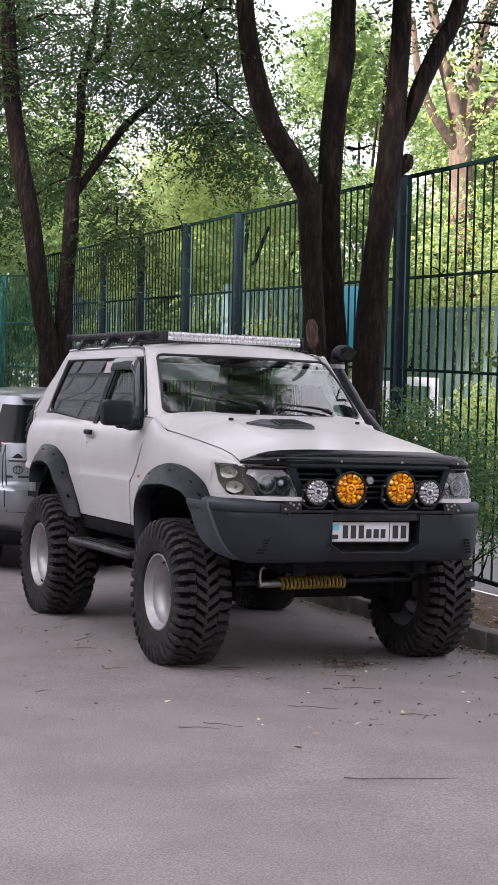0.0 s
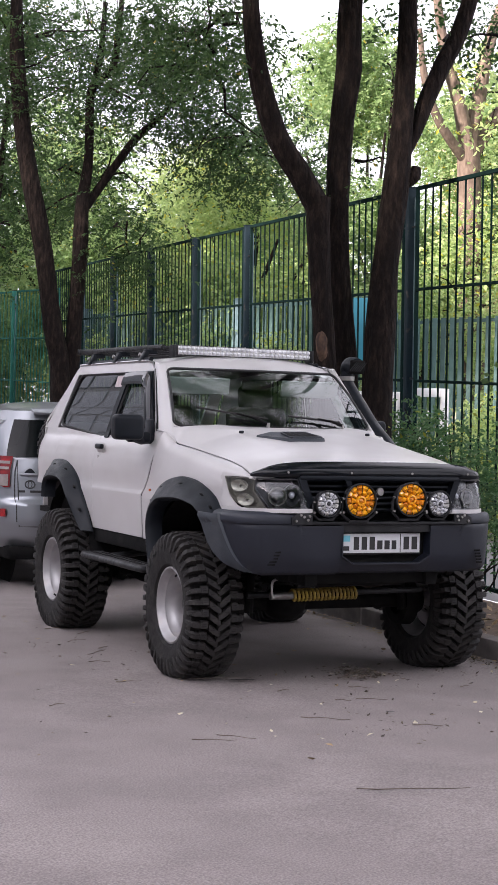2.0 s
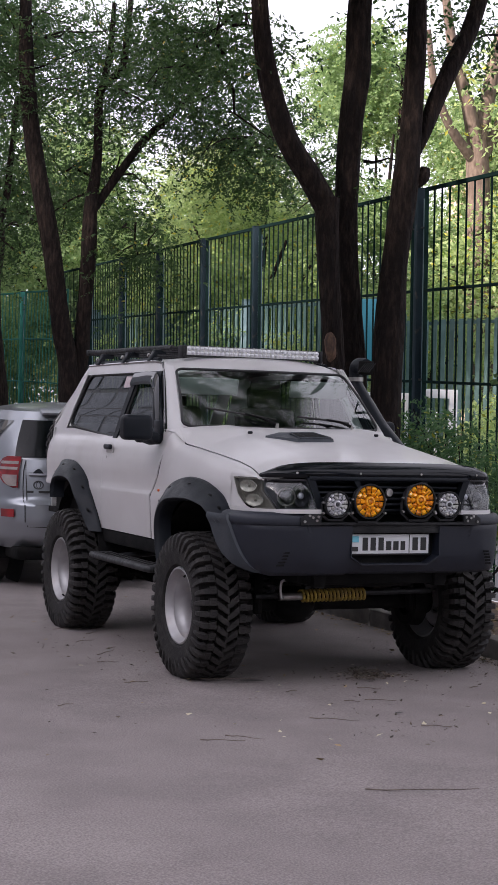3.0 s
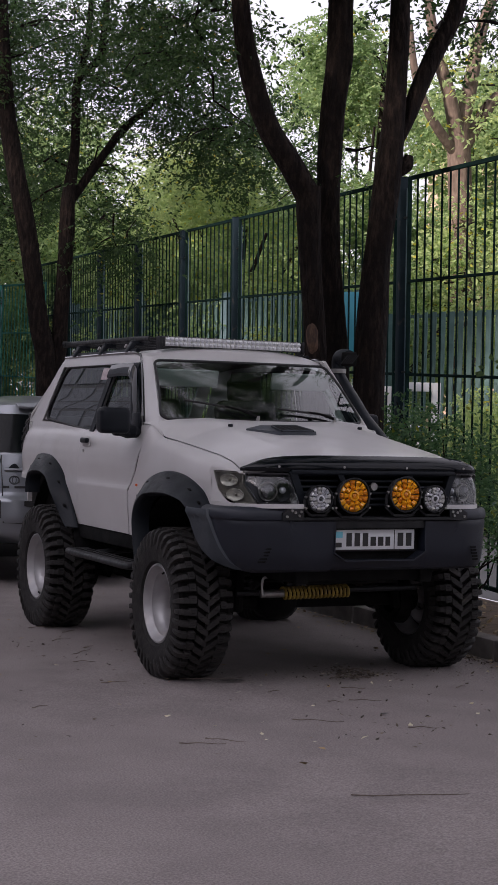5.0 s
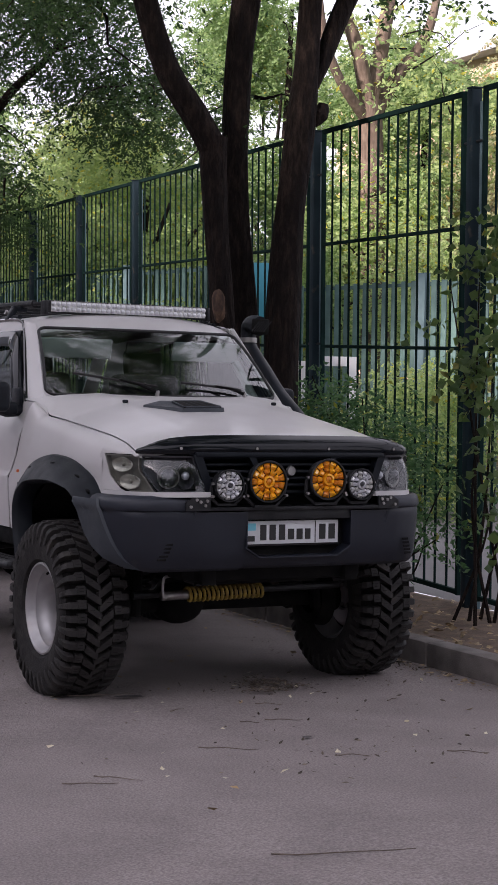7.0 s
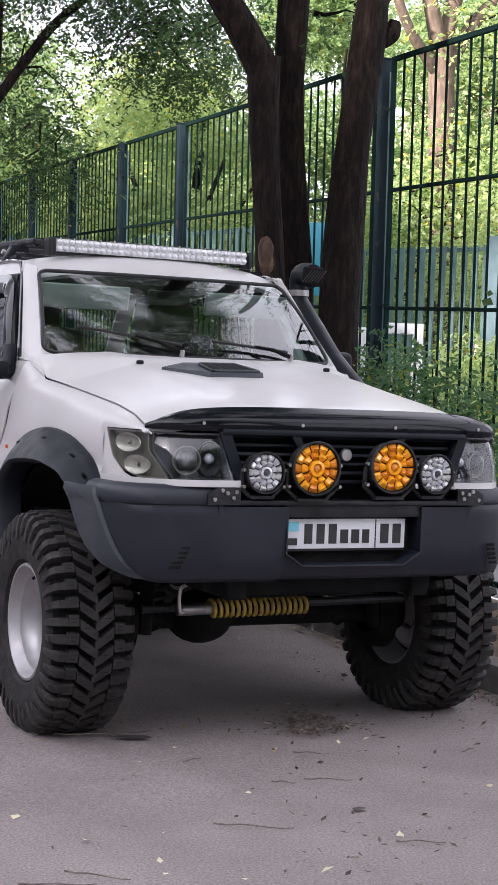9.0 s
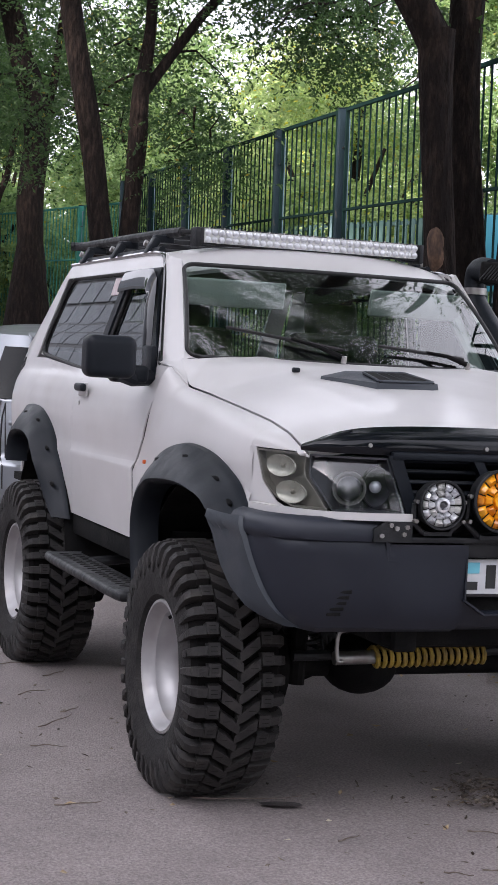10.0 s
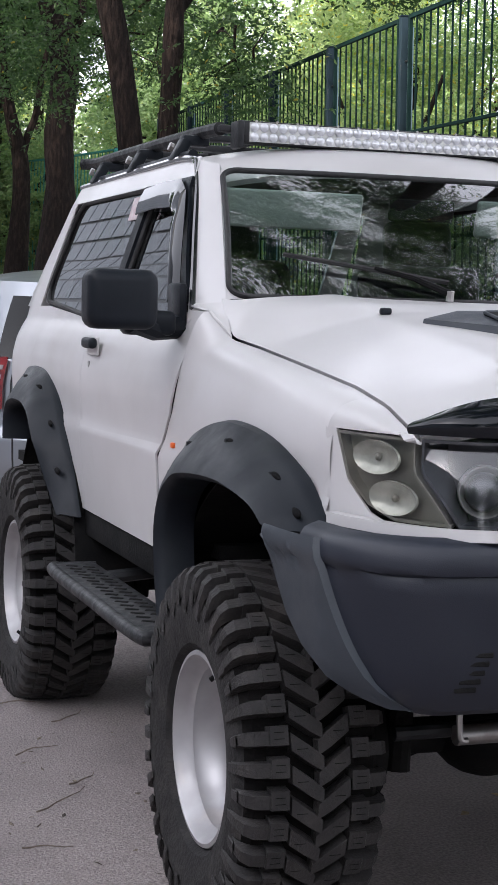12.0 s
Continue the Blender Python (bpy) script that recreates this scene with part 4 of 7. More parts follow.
for x, y, ln, a, b in [(-1.62, -1.92, 0.22, -0.5, 0.5), (-1.35, -3.1, 0.5, -0.45, 0.3), (-2.0, -0.85, 0.13, 0.5, 0.4), (-0.3, -1.1, 0.18, -0.4, 0.3), (0.1, -2.0, 0.18, -0.6, 0.3), (-1.05, 1.15, 0.16, 0.4, 0.8),
                       (-1.15, 1.5, 0.2, 1.0, -0.7), (-0.95, 1.9, 0.22, 0.2, 0.9), (-1.3, 0.6, 0.14, 0.0, 0.5), (-0.92, -0.19, 0.40, -0.55, 0.9), (0.5, -0.9, 0.12, 0.3, 0.5), (-1.4, -0.2, 0.18, -0.2, 0.6), (0.15, -0.35, 0.2, 0.7, 1.0), (0.25, -0.3, 0.15, -0.6, 0.6),
                       (-0.85, -1.53, 0.26, -0.75, 0.5), (-0.43, -1.1, 0.09, -0.5, 0.2), (-1.46, -1.85, 0.2, -0.9, 0.4), (-0.39, -1.89, 0.16, -0.35, 0.3), (0.05, -0.45, 0.22, 0.1, 0.8), (0.2, -0.12, 0.16, -0.3, -0.8), (-0.05, -0.39, 0.18, 0.5, -0.9),
                       (0.3, -0.2, 0.14, 1.8, 0.6), (0.1, -0.25, 0.2, -0.2, 0.5), (-0.15, -0.72, 0.14, -0.6, 0.5), (-1.2, 0.9, 0.3, 0.6, 0.5), (-1.45, 1.3, 0.24, 0.9, 0.7), (-1.1, 2.2, 0.2, 0.3, -0.6), (-0.62, -0.75, 0.12, 0.4, 0.4)]:
    ground_twig(x, y, ln, a, b, 0.003)

# crumbs of bark, seeds and stones swept together in front of the vehicle
rng = np.random.default_rng(91)
_c = []
for cx, cy, sx, sy, n in ((0.14, -0.27, 0.085, 0.11, 240), (0.10, -0.42, 0.14, 0.05, 90), (0.55, -0.4, 0.5, 0.25, 110), (-0.6, -1.3, 0.9, 0.6, 60), (-1.15, 1.2, 0.25, 0.8, 70), (1.18, 0.15, 0.07, 0.2, 160), (-0.3, -1.9, 0.4, 0.2, 60), (0.9, 0.9, 0.15, 0.2, 25)):
    _c.append(np.stack([rng.normal(cx, sx, n), rng.normal(cy, sy, n), np.full(n, 0.011) + rng.uniform(0, 0.012, n)], 1))
_c = np.concatenate(_c)
_c = _c[_c[:, 0] < 1.28]
tagged(new("road_litter", leaf_mesh("road_litter", _c, 0.030, M["litter"], rng, None, 0.4, 0.8)), "loose bark crumbs, seeds and bits swept together on the asphalt", "litter", kind="stuff")
_n = 26
_bits = np.stack([rng.uniform(-1.6, 1.2, _n), rng.uniform(-2.2, 0.8, _n), np.full(_n, 0.014)], 1)
tagged(new("pale_leaves", leaf_mesh("pale_leaves", _bits, 0.038, M["leaf_pale"], rng, None, 0.7, 0.75)), "few pale fallen leaves scattered on the asphalt", "leaves", kind="stuff")

# oil stains soaked into the road
for x, y, a, b, rot in ((-0.64, -0.31, 0.075, 0.028, -0.3), (-0.31, -1.51, 0.028, 0.016, 0.2)):
    bm = bmesh.new()
    ring = []
    for k in range(28):
        t = 2 * math.pi * k / 28
        q = 1 + 0.22 * noise.noise((math.cos(t) * 1.7 + x * 9, math.sin(t) * 1.7, y))
        px, py = a * q * math.cos(t), b * q * math.sin(t)
        ring.append(bm.verts.new((x + px * math.cos(rot) - py * math.sin(rot), y + px * math.sin(rot) + py * math.cos(rot), 0.0095)))
    bm.faces.new(ring)
    part("oil_stain", bm, M["oil"], road, "dark oil stain")

# ---------------------------------------------------------------- the lifted off-road vehicle (nose towards -y)
car = thing("off_road_vehicle", (0, 1.2, 0), "lifted white three-door off-road vehicle on huge mud tyres", "car")


def cpart(name, bm, material, parent=None, label="", smooth=35):
    narrow(bm)
    bmesh.ops.recalc_face_normals(bm, faces=bm.faces)
    return part(name, bm, material, parent or car, label, smooth)


SX_Z, SX_X = [0.68, 0.76, 0.95, 1.048, 1.078, 1.12, 1.20, 1.265, 1.335, 1.38, 1.42], [0.832, 0.845, 0.864, 0.872, 0.8630, 0.865, 0.871, 0.867, 0.850, 0.828, 0.803]
GX_Z, GX_X = [1.42, 1.60, 1.865, 1.935], [0.806, 0.765, 0.692, 0.664]


def side_x(y, z):
    x = interp(z, SX_Z, SX_X) if z < 1.42 else interp(z, GX_Z, GX_X)
    if y < 0.0:
        x -= 0.018 * min(1, -y / 0.45) ** 2
    if y > 3.05:
        x -= 0.13 * ((y - 3.05) / 0.43) ** 3
    return x


# plan of the nose, by arc length from the middle
_nx = list(np.linspace(0, 0.80, 60)) + list(np.linspace(0.802, 0.85, 50))
_nose = [Vector((x, -0.80 + 0.38 * (x / 0.85) ** 12)) for x in _nx] + [Vector((0.85 + 0.014 * k / 10, -0.42 + 0.06 * k)) for k in range(1, 11)]
_ns = np.concatenate([[0], np.cumsum([(b - a).length for a, b in zip(_nose, _nose[1:])])])
_nxs, _nys = np.array([p.x for p in _nose]), np.array([p.y for p in _nose])


def nose(s, z, off=0.0):
    """Point of the nose at arc length s (signed), height z, moved outwards by off."""
    a = abs(s)
    x, y = interp(a, _ns, _nxs), interp(a, _ns, _nys)
    x2, y2 = interp(a + 0.01, _ns, _nxs), interp(a + 0.01, _ns, _nys)
    d = Vector((x2 - x, y2 - y)).normalized()
    return Vector((math.copysign(1, s) * (x + off * d.y), y - off * d.x + 0.12 * (z - 1.04), z))


def s_x(x):
    return interp(x, _nxs, _ns)


def s_y(y):
    return interp(y, _nys, _ns)


# bonnet
def bonnet_z(x, y):
    zc = interp(y, [-0.78, -0.70, -0.5, 0, 0.24, 0.55, 0.7], [1.285, 1.325, 1.362, 1.45, 1.484, 1.512, 1.515])
    zs = interp(y, [-0.68, -0.6, -0.5, -0.33, 0, 0.33, 0.53, 0.57, 0.61, 0.64, 0.67], [1.22, 1.245, 1.278, 1.308, 1.343, 1.376, 1.392, 1.402, 1.43, 1.465, 1.498])
    a = abs(x) / 0.757
    return zc - (zc - zs) * a ** (3.2 + 9 * min(1, max(0, (y - 0.28) / 0.3))) + 0.006 * math.exp(-((a - 0.62) / 0.06) ** 2) * min(1, max(0, (y + 0.75) * 3))


def bonnet(u, v):
    x = u * 0.757
    yf = interp(abs(x), _nxs, _nys) + 0.035
    yr = 0.50 + 0.17 * u * u
    y = yf + (yr - yf) * v
    return Vector((x, y, bonnet_z(x, y)))


bm = bmesh.new()
sheet(bm, bonnet, lin(-1, 1, 57), lin(0, 1, 36), 0.02)
hood = cpart("bonnet", bm, M["paint"])

bm = bmesh.new()
_pr = [(0.004, 1.229), (0.013, 1.243), (0.013, 1.257), (0.002, 1.270), (-0.025, 1.280), (-0.05, 1.286)]
_end = lambda s: 1 - 0.55 * (abs(s) / s_x(0.775)) ** 9
sheet(bm, lambda s, k: nose(s, 1.229 + (_pr[k][1] - 1.229) * _end(s) + 0.036 * max(0, 1 - (abs(s) / 0.8) ** 4) * k / 5, _pr[k][0] * _end(s)), lin(-s_x(0.775), s_x(0.775), 61), range(6), 0.005)
cpart("bonnet_deflector", bm, M["deflector"], hood, "smoked glossy bonnet deflector")
for x in (-0.6, -0.2, 0.2, 0.6):
    bm = bmesh.new()
    c = nose(math.copysign(s_x(abs(x)), x), 1.258, 0.014)
    tube(bm, [c, c + Vector((0, -0.004, 0))], 0.007, 10)
    cpart("clip", bm, M["steel"], hood)

# bonnet scoop
bm = bmesh.new()
_sc = [(-0.42, 0.08), (-0.29, -0.13), (-0.07, -0.13), (-0.04, -0.12), (-0.09, 0.10), (-0.31, 0.11)]
_top, _bot = [], []
for x, y in _sc:
    hgt = 0.012 if x < -0.4 else 0.022
    _bot.append(bm.verts.new((x, y, bonnet_z(x, y) - 0.01)))
    _top.append(bm.verts.new((x * 0.97 - 0.005, y + 0.006, bonnet_z(x, y) + hgt)))
bm.faces.new(_top)
for k in range(6):
    bm.faces.new((_bot[k], _bot[(k + 1) % 6], _top[(k + 1) % 6], _top[k]))
cpart("bonnet_scoop", bm, M["plastic_faded"], hood, "black air scoop", smooth=20)
# closed black block, its colour standing in for the shade inside the mouth
bm = bmesh.new()
_mo = [(-0.275, -0.12), (-0.06, -0.12), (-0.10, 0.05), (-0.265, 0.05)]
_lo = [bm.verts.new((x, y, bonnet_z(x, y) - 0.005)) for x, y in _mo]
_hi = [bm.verts.new((x, y, bonnet_z(x, y) + 0.027)) for x, y in _mo]
bm.faces.new(_hi)
for k in range(4):
    bm.faces.new((_lo[k], _lo[(k + 1) % 4], _hi[(k + 1) % 4], _hi[k]))
cpart("scoop_mouth", bm, M["matt_black"], hood, "black block painted as the dark air intake mouth")
bm = bmesh.new()
_ring = [Vector((x, y, bonnet_z(x, y) + 0.026)) for x, y in _mo]
tube(bm, [p.lerp(q, t) for p, q in zip(_ring, _ring[1:] + _ring[:1]) for t in (0.04, 0.5, 0.96)] + [_ring[0].lerp(_ring[1], 0.04)], 0.005, 8, cap=False)
cpart("mouth_rim", bm, M["plastic_faded"], hood)
for t in (0.27, 0.5, 0.73):
    bm = bmesh.new()
    p, q = _ring[0].lerp(_ring[1], t), _ring[3].lerp(_ring[2], t)
    tube(bm, [p, (p + q) / 2, q], 0.003, 6)
    cpart("mouth_divider", bm, M["plastic"], hood)

# front wings, doors and rear quarters
FO = [(0.60, 0.66), (0.64, 0.80), (0.66, 0.92), (0.63, 1.02), (0.54, 1.10), (0.40, 1.155), (0.18, 1.19), (-0.09, 1.172), (-0.30, 1.11), (-0.385, 1.055), (-0.45, 0.998)]
FI = [(0.40, 0.64), (0.45, 0.80), (0.46, 0.90), (0.42, 0.98), (0.33, 1.035), (0.24, 1.055), (0.08, 1.066), (-0.08, 1.068), (-0.25, 1.05), (-0.335, 1.028), (-0.385, 0.998)]
RO = [(2.88, 0.95), (2.90, 1.06), (2.86, 1.15), (2.77, 1.215), (2.60, 1.225), (2.42, 1.205), (2.25, 1.135), (2.09, 1.0), (2.02, 0.92), (1.95, 0.84), (1.86, 0.735)]
RI = [(2.72, 0.94), (2.72, 1.02), (2.68, 1.075), (2.58, 1.10), (2.45, 1.105), (2.34, 1.095), (2.24, 1.06), (2.15, 0.985), (2.09, 0.905), (2.02, 0.825), (1.915, 0.742)]


def arch_mid(y, outer, inner):
    p = sorted(((a[0] + b[0]) / 2, (a[1] + b[1]) / 2) for a, b in zip(outer, inner))
    return interp(y, [q[0] for q in p], [q[1] for q in p])


DOOR_F = lambda z: interp(z, [0.76, 1.05, 1.18, 1.41, 1.47], [0.90, 0.88, 0.75, 0.655, 0.64])
SEAM = lambda y: interp(y, [-0.68, -0.6, -0.5, -0.33, 0, 0.33, 0.53, 0.62, 0.72], [1.214, 1.239, 1.272, 1.302, 1.337, 1.370, 1.386, 1.404, 1.444])


def wing_pt(y, w, zb, s):
    """Front wing at y, w from the lower edge (0) over the shoulder to the bonnet seam (1)."""
    z1 = 1.16
    if w < 0.5:
        z = zb + (z1 - zb) * w / 0.5
        return Vector((s * side_x(y, z), y, z))
    a = (w - 0.5) / 0.5 * math.pi / 2
    x0 = side_x(y, z1)
    return Vector((s * (0.762 + (x0 - 0.762) * math.cos(a) ** 0.85), y, z1 + (SEAM(y) - z1) * math.sin(a)))


for s in (-1, 1):
    bm = bmesh.new()

    def wing_back(u, w):
        if w < 0.5:
            z = 0.76 + 0.40 * w / 0.5
            y0 = interp(z, [0.76, 0.92, 1.0, 1.07], [0.625, 0.645, 0.625, 0.555])
            return Vector((s * side_x(0.6, z), y0 + (DOOR_F(z) - 0.003 - y0) * u, z))
        a = (w - 0.5) / 0.5 * math.pi / 2
        zt = SEAM(0.555) + (1.462 - SEAM(0.555)) * u
        xt = 0.762 + 0.042 * u
        z = 1.16 + (zt - 1.16) * math.sin(a)
        return Vector((s * (xt + (side_x(0.6, 1.16) - xt) * math.cos(a) ** 0.85), 0.555 + (DOOR_F(z) - 0.003 - 0.555) * u, z))
    wing_front = lambda y, w: wing_pt(y, w, 1.07 if y > 0.43 else arch_mid(y, FO, FI) + 0.02, s)
    sheet(bm, lambda v, w: wing_back(-v, w) if v <= 0 else wing_front(0.545 - 0.965 * v, w), lin(-1, 0, 8) + lin(0, 1, 34)[1:], lin(0, 1, 30))
    _c = [Vector((s * 0.762, 0.555, 1.388)), Vector((s * 0.804, 0.635, 1.462)), Vector((s * 0.742, 0.672, 1.485)), Vector((s * 0.806, 0.83, 1.475))]
    sheet(bm, lambda u, w: _c[0].lerp(_c[1], u).lerp(_c[2].lerp(_c[3], u), w), lin(0, 1, 5), lin(0, 1, 5), 0.006)
    # above the lamps, up to the bonnet seam

    def brow(u, w):
        q = nose(s * (s_y(-0.42) + (s_x(0.768) - s_y(-0.42)) * u), 1.224, 0.0)
        a = w * math.pi / 2
        yt = -0.42 + (-0.685 + 0.42) * u
        xt = 0.762
        zt = SEAM(yt)
        return Vector((s * (xt + (abs(q.x) - xt) * math.cos(a) ** 0.85), q.y + (yt - q.y) * math.sin(a), q.z + (zt - q.z) * math.sin(a)))
    sheet(bm, brow, lin(0, 1, 16), lin(0, 1, 8), 0.006)
    # strip between flare and lamp
    _so = lambda z: interp(z, [1.03, 1.06, 1.12, 1.225], [-0.65, -0.56, -0.49, -0.45])
    sheet(bm, lambda u, w: (lambda z: nose(s * s_y(-0.41 + (_so(z) - 0.002 + 0.41) * u), z, 0.0))(1.03 + 0.194 * w), lin(0, 1, 8), lin(0, 1, 14), 0.006)
    sheet(bm, lambda u, w: nose(s * s_y(-0.20 - 0.21 * u), 1.00 + 0.2 * w, 0.0) * 1.0, lin(0, 1, 4), lin(0, 1, 4), 0.006)
    wing = cpart("front_wing", bm, M["paint"])
    bm = bmesh.new()
    sheet(bm, lambda u, w: nose(s * (s_x(0.47) + (s_y(-0.47) - s_x(0.47)) * u), 1.026 + 0.024 * w, 0.010), lin(0, 1, 24), lin(0, 1, 3), 0.03)
    cpart("lamp_trim", bm, M["paint"], wing, "white strip under the headlamp")
    bm = bmesh.new()
    box(bm, (s * 0.868, 0.735, 1.085), (0.012, 0.022, 0.016), bev=0.004)
    cpart("side_marker", bm, M["orange"], wing, "small orange side marker")

    bm = bmesh.new()
    sheet(bm, lambda u, w: (lambda z: Vector((s * side_x(1, z), DOOR_F(z) + (1.8805 - DOOR_F(z)) * u, z)))(0.765 + (interp(u, [0, 0.3, 1], [1.462, 1.45, 1.412]) - 0.765) * w), lin(0, 1, 24), sorted(lin(0, 1, 30) + [0.39, 0.405, 0.416, 0.43, 0.445]), 0.006)
    door = cpart("door", bm, M["paint"])
    bm = bmesh.new()
    box(bm, (s * 0.872, 1.715, 1.335), (0.012, 0.135, 0.062), bev=0.005)
    cpart("handle_recess", bm, M["paint"], door)
    bm = bmesh.new()
    box(bm, (s * 0.890, 1.70, 1.345), (0.030, 0.13, 0.036), bev=0.013, seg=3)
    cpart("door_handle", bm, M["plastic"], door, "black pull handle")
    bm = bmesh.new()
    tube(bm, [(s * 0.866, 1.775, 1.272), (s * 0.874, 1.775, 1.272)], 0.011, 12)
    cpart("lock", bm, M["steel"], door)

    bm = bmesh.new()
    sheet(bm, lambda y, w: (lambda zb: (lambda z: Vector((s * side_x(y, z), y, z)))(zb + (interp(y, [1.88, 2.75], [1.412, 1.462]) - zb) * w))(0.765 if y < 1.93 else (arch_mid(y, RO, RI) + 0.02 if y < 2.82 else 1.03)), [1.883 + 0.022 * k for k in range(43)] + lin(2.83, 3.48, 18), lin(0, 1, 26), 0.006)
    # back pillar
    sheet(bm, lambda u, w: (lambda z: Vector((s * (side_x(2.9, z) - 0.05 * u ** 4), (2.96 - 0.20 * w) + u * ((3.42 - 0.50 * w) - (2.96 - 0.20 * w)), z)))(1.46 + 0.47 * w), lin(0, 1, 10), lin(0, 1, 14), 0.006)
    # rail over the side windows
    sheet(bm, lambda y, w: Vector((s * side_x(1, 1.868 + 0.064 * w), y + 0.03 * w, 1.868 + 0.064 * w)), lin(1.16, 2.78, 20), lin(0, 1, 4), 0.006)
    cpart("rear_quarter", bm, M["paint"])

    # windscreen pillar
    bm = bmesh.new()

    def pillar(w, u):
        a = Vector((s * (0.738 - 0.098 * w), 0.69 + 0.40 * w, 1.50 + 0.39 * w))
        b = Vector((s * (0.806 - 0.128 * w), 0.83 + 0.36 * w, 1.455 + 0.455 * w))
        q = a.lerp(b, u)
        q.x += s * 0.014 * math.sin(math.pi * u)
        return q
    sheet(bm, pillar, lin(-0.06, 1.04, 18), lin(0, 1, 7), 0.02)
    pil = cpart("windscreen_pillar", bm, M["paint"])
    bm = bmesh.new()
    tube(bm, smoothed([(s * 0.800, 0.80, 1.47), (s * 0.742, 0.985, 1.68), (s * 0.684, 1.17, 1.875), (s * 0.672, 1.30, 1.935), (s * 0.668, 1.8, 1.942), (s * 0.664, 2.84, 1.94)], 6), 0.011, 8)
    cpart("drip_rail", bm, M["gloss_black"], pil, "dark drip rail")

    # side windows
    def surround(inner, fn, ru, rb):
        rim = bmesh.new()
        edge = [fn(max(-1.04, min(1.04, p / (1 - ru) * 1.05)), max(-1.04, min(1.04, q / (1 - rb) * 1.05))) for p, q in rim_path(ru, rb)]
        vi, vo = [rim.verts.new(p + Vector((-s * 0.006, 0, 0))) for p in inner], [rim.verts.new(p) for p in edge]
        for k in range(len(vi)):
            rim.faces.new((vi[k], vi[(k + 1) % len(vi)], vo[(k + 1) % len(vi)], vo[k]))
        return rim

    def pane(name, pts, material, label, ru, rb, skin):
        bm = bmesh.new()
        (a, b), (c, d) = pts
        flat = lambda p, q: (lambda u, w: [(a[i] + (b[i] - a[i]) * u) * (1 - w) + (c[i] + (d[i] - c[i]) * u) * w for i in (0, 1)])((p + 1) / 2, (q + 1) / 2)
        place = lambda p, q, off: (lambda y, z: Vector((s * (side_x(1.5, z) - off), y, z)))(*flat(p, q))
        eb = [-1 + rb * (1 - math.cos(t)) for t in lin(0, math.pi / 2, 7)]
        sheet(bm, lambda p, q: place(*rounded(p, q, ru, rb), 0.010), lin(-1, 1, 10), eb + lin(-1 + rb, 1 - rb, 8)[1:-1] + [-q for q in eb[::-1]])
        g = pane_part(name, bm, material, car, label, (0, 1.8, 1.5))
        g.visible_shadow = False
        path3 = [place(p, q, 0.005) for p, q in rim_path(ru, rb)]
        bm = bmesh.new()
        tube(bm, path3 + [path3[0]], 0.010, 6, cap=False)
        cpart("window_surround", surround(path3, lambda p, q: place(p, q, 0.011), ru, rb), M[skin], g, smooth=60)
        cpart("window_seal", bm, M["seal"], g, smooth=60)
        return g
    pane("quarter_window", (((2.93, 1.487), (1.785, 1.404)), ((2.735, 1.868), (1.672, 1.866))), M["dark_glass"], "tinted rear side window", 0.17, 0.40, "paint")
    pane("door_window", (((1.71, 1.404), (0.97, 1.448)), ((1.60, 1.845), (1.17, 1.838))), M["side_glass"], "door window", 0.12, 0.2, "plastic")
    if s < 0:
        bm = bmesh.new()
        sheet(bm, lambda y, z: Vector((-(side_x(1.5, z) - 0.006), y, z)), lin(1.74, 1.90, 3), lin(1.765, 1.845, 3), 0.0015)
        cpart("sticker", bm, M["paper"], None, "faded pink paper sticker on the side window")
    bm = bmesh.new()
    sheet(bm, lambda u, w: (lambda z: Vector((s * (side_x(1.5, z) + 0.002), 1.715 - 0.11 * w + u * 0.078, z)))(1.404 + 0.461 * w), lin(0, 1, 4), lin(0, 1, 10), 0.012)
    cpart("door_frame", bm, M["plastic"], door, "black door frame post")
    bm = bmesh.new()
    sheet(bm, lambda u, w: (lambda z: Vector((s * (side_x(1.5, z) + 0.001), 0.845 + 0.345 * w + u * (0.10 - 0.02 * w), z)))(1.46 + 0.40 * w), lin(0, 1, 4), lin(0, 1, 10), 0.010)
    sheet(bm, lambda u, w: Vector((s * (side_x(1.5, 1.84 + 0.03 * w) + 0.001), 1.17 + 0.55 * u, 1.838 + 0.03 * w)), lin(0, 1, 8), lin(0, 1, 3), 0.010)
    cpart("door_frame", bm, M["plastic"], door)
    # wind deflector over the door window
    bm = bmesh.new()
    _vp = [(1.68, 1.835), (1.45, 1.845), (1.25, 1.84), (1.16, 1.80), (1.08, 1.70), (0.99, 1.58), (0.93, 1.49)]

    def visor(u, w):
        f = u * (len(_vp) - 1)
        k = min(int(f), len(_vp) - 2)
        y, z = [_vp[k][i] + (_vp[k + 1][i] - _vp[k][i]) * (f - k) for i in (0, 1)]
        n = Vector((0.75, -0.66)) if u > 0.55 else Vector((0.15, -1)) if u < 0.35 else Vector((0.5, -0.85))
        wd = 0.085 * (1 - 0.45 * max(0, (u - 0.5) * 2))
        dy, dz = n.x * wd * w, n.y * wd * w
        return Vector((s * (side_x(1.5, z) + 0.012 + 0.028 * math.sin(w * 1.6)), y + dy * 0.9, z + 0.025 + dz))
    sheet(bm, visor, lin(0, 1, 25), lin(0, 1, 6), 0.003)
    cpart("wind_deflector", bm, M["deflector"], door, "glossy smoked wind deflector")
    # mirror
    bm = bmesh.new()
    mx, my = (1.03, 0.735) if s < 0 else (0.93, 0.98)
    box(bm, (s * mx, my, 1.488), (0.20, 0.125, 0.165), bev=0.035, seg=4)
    mir = cpart("door_mirror", bm, M["plastic"], None, "black door mirror")
    bm = bmesh.new()
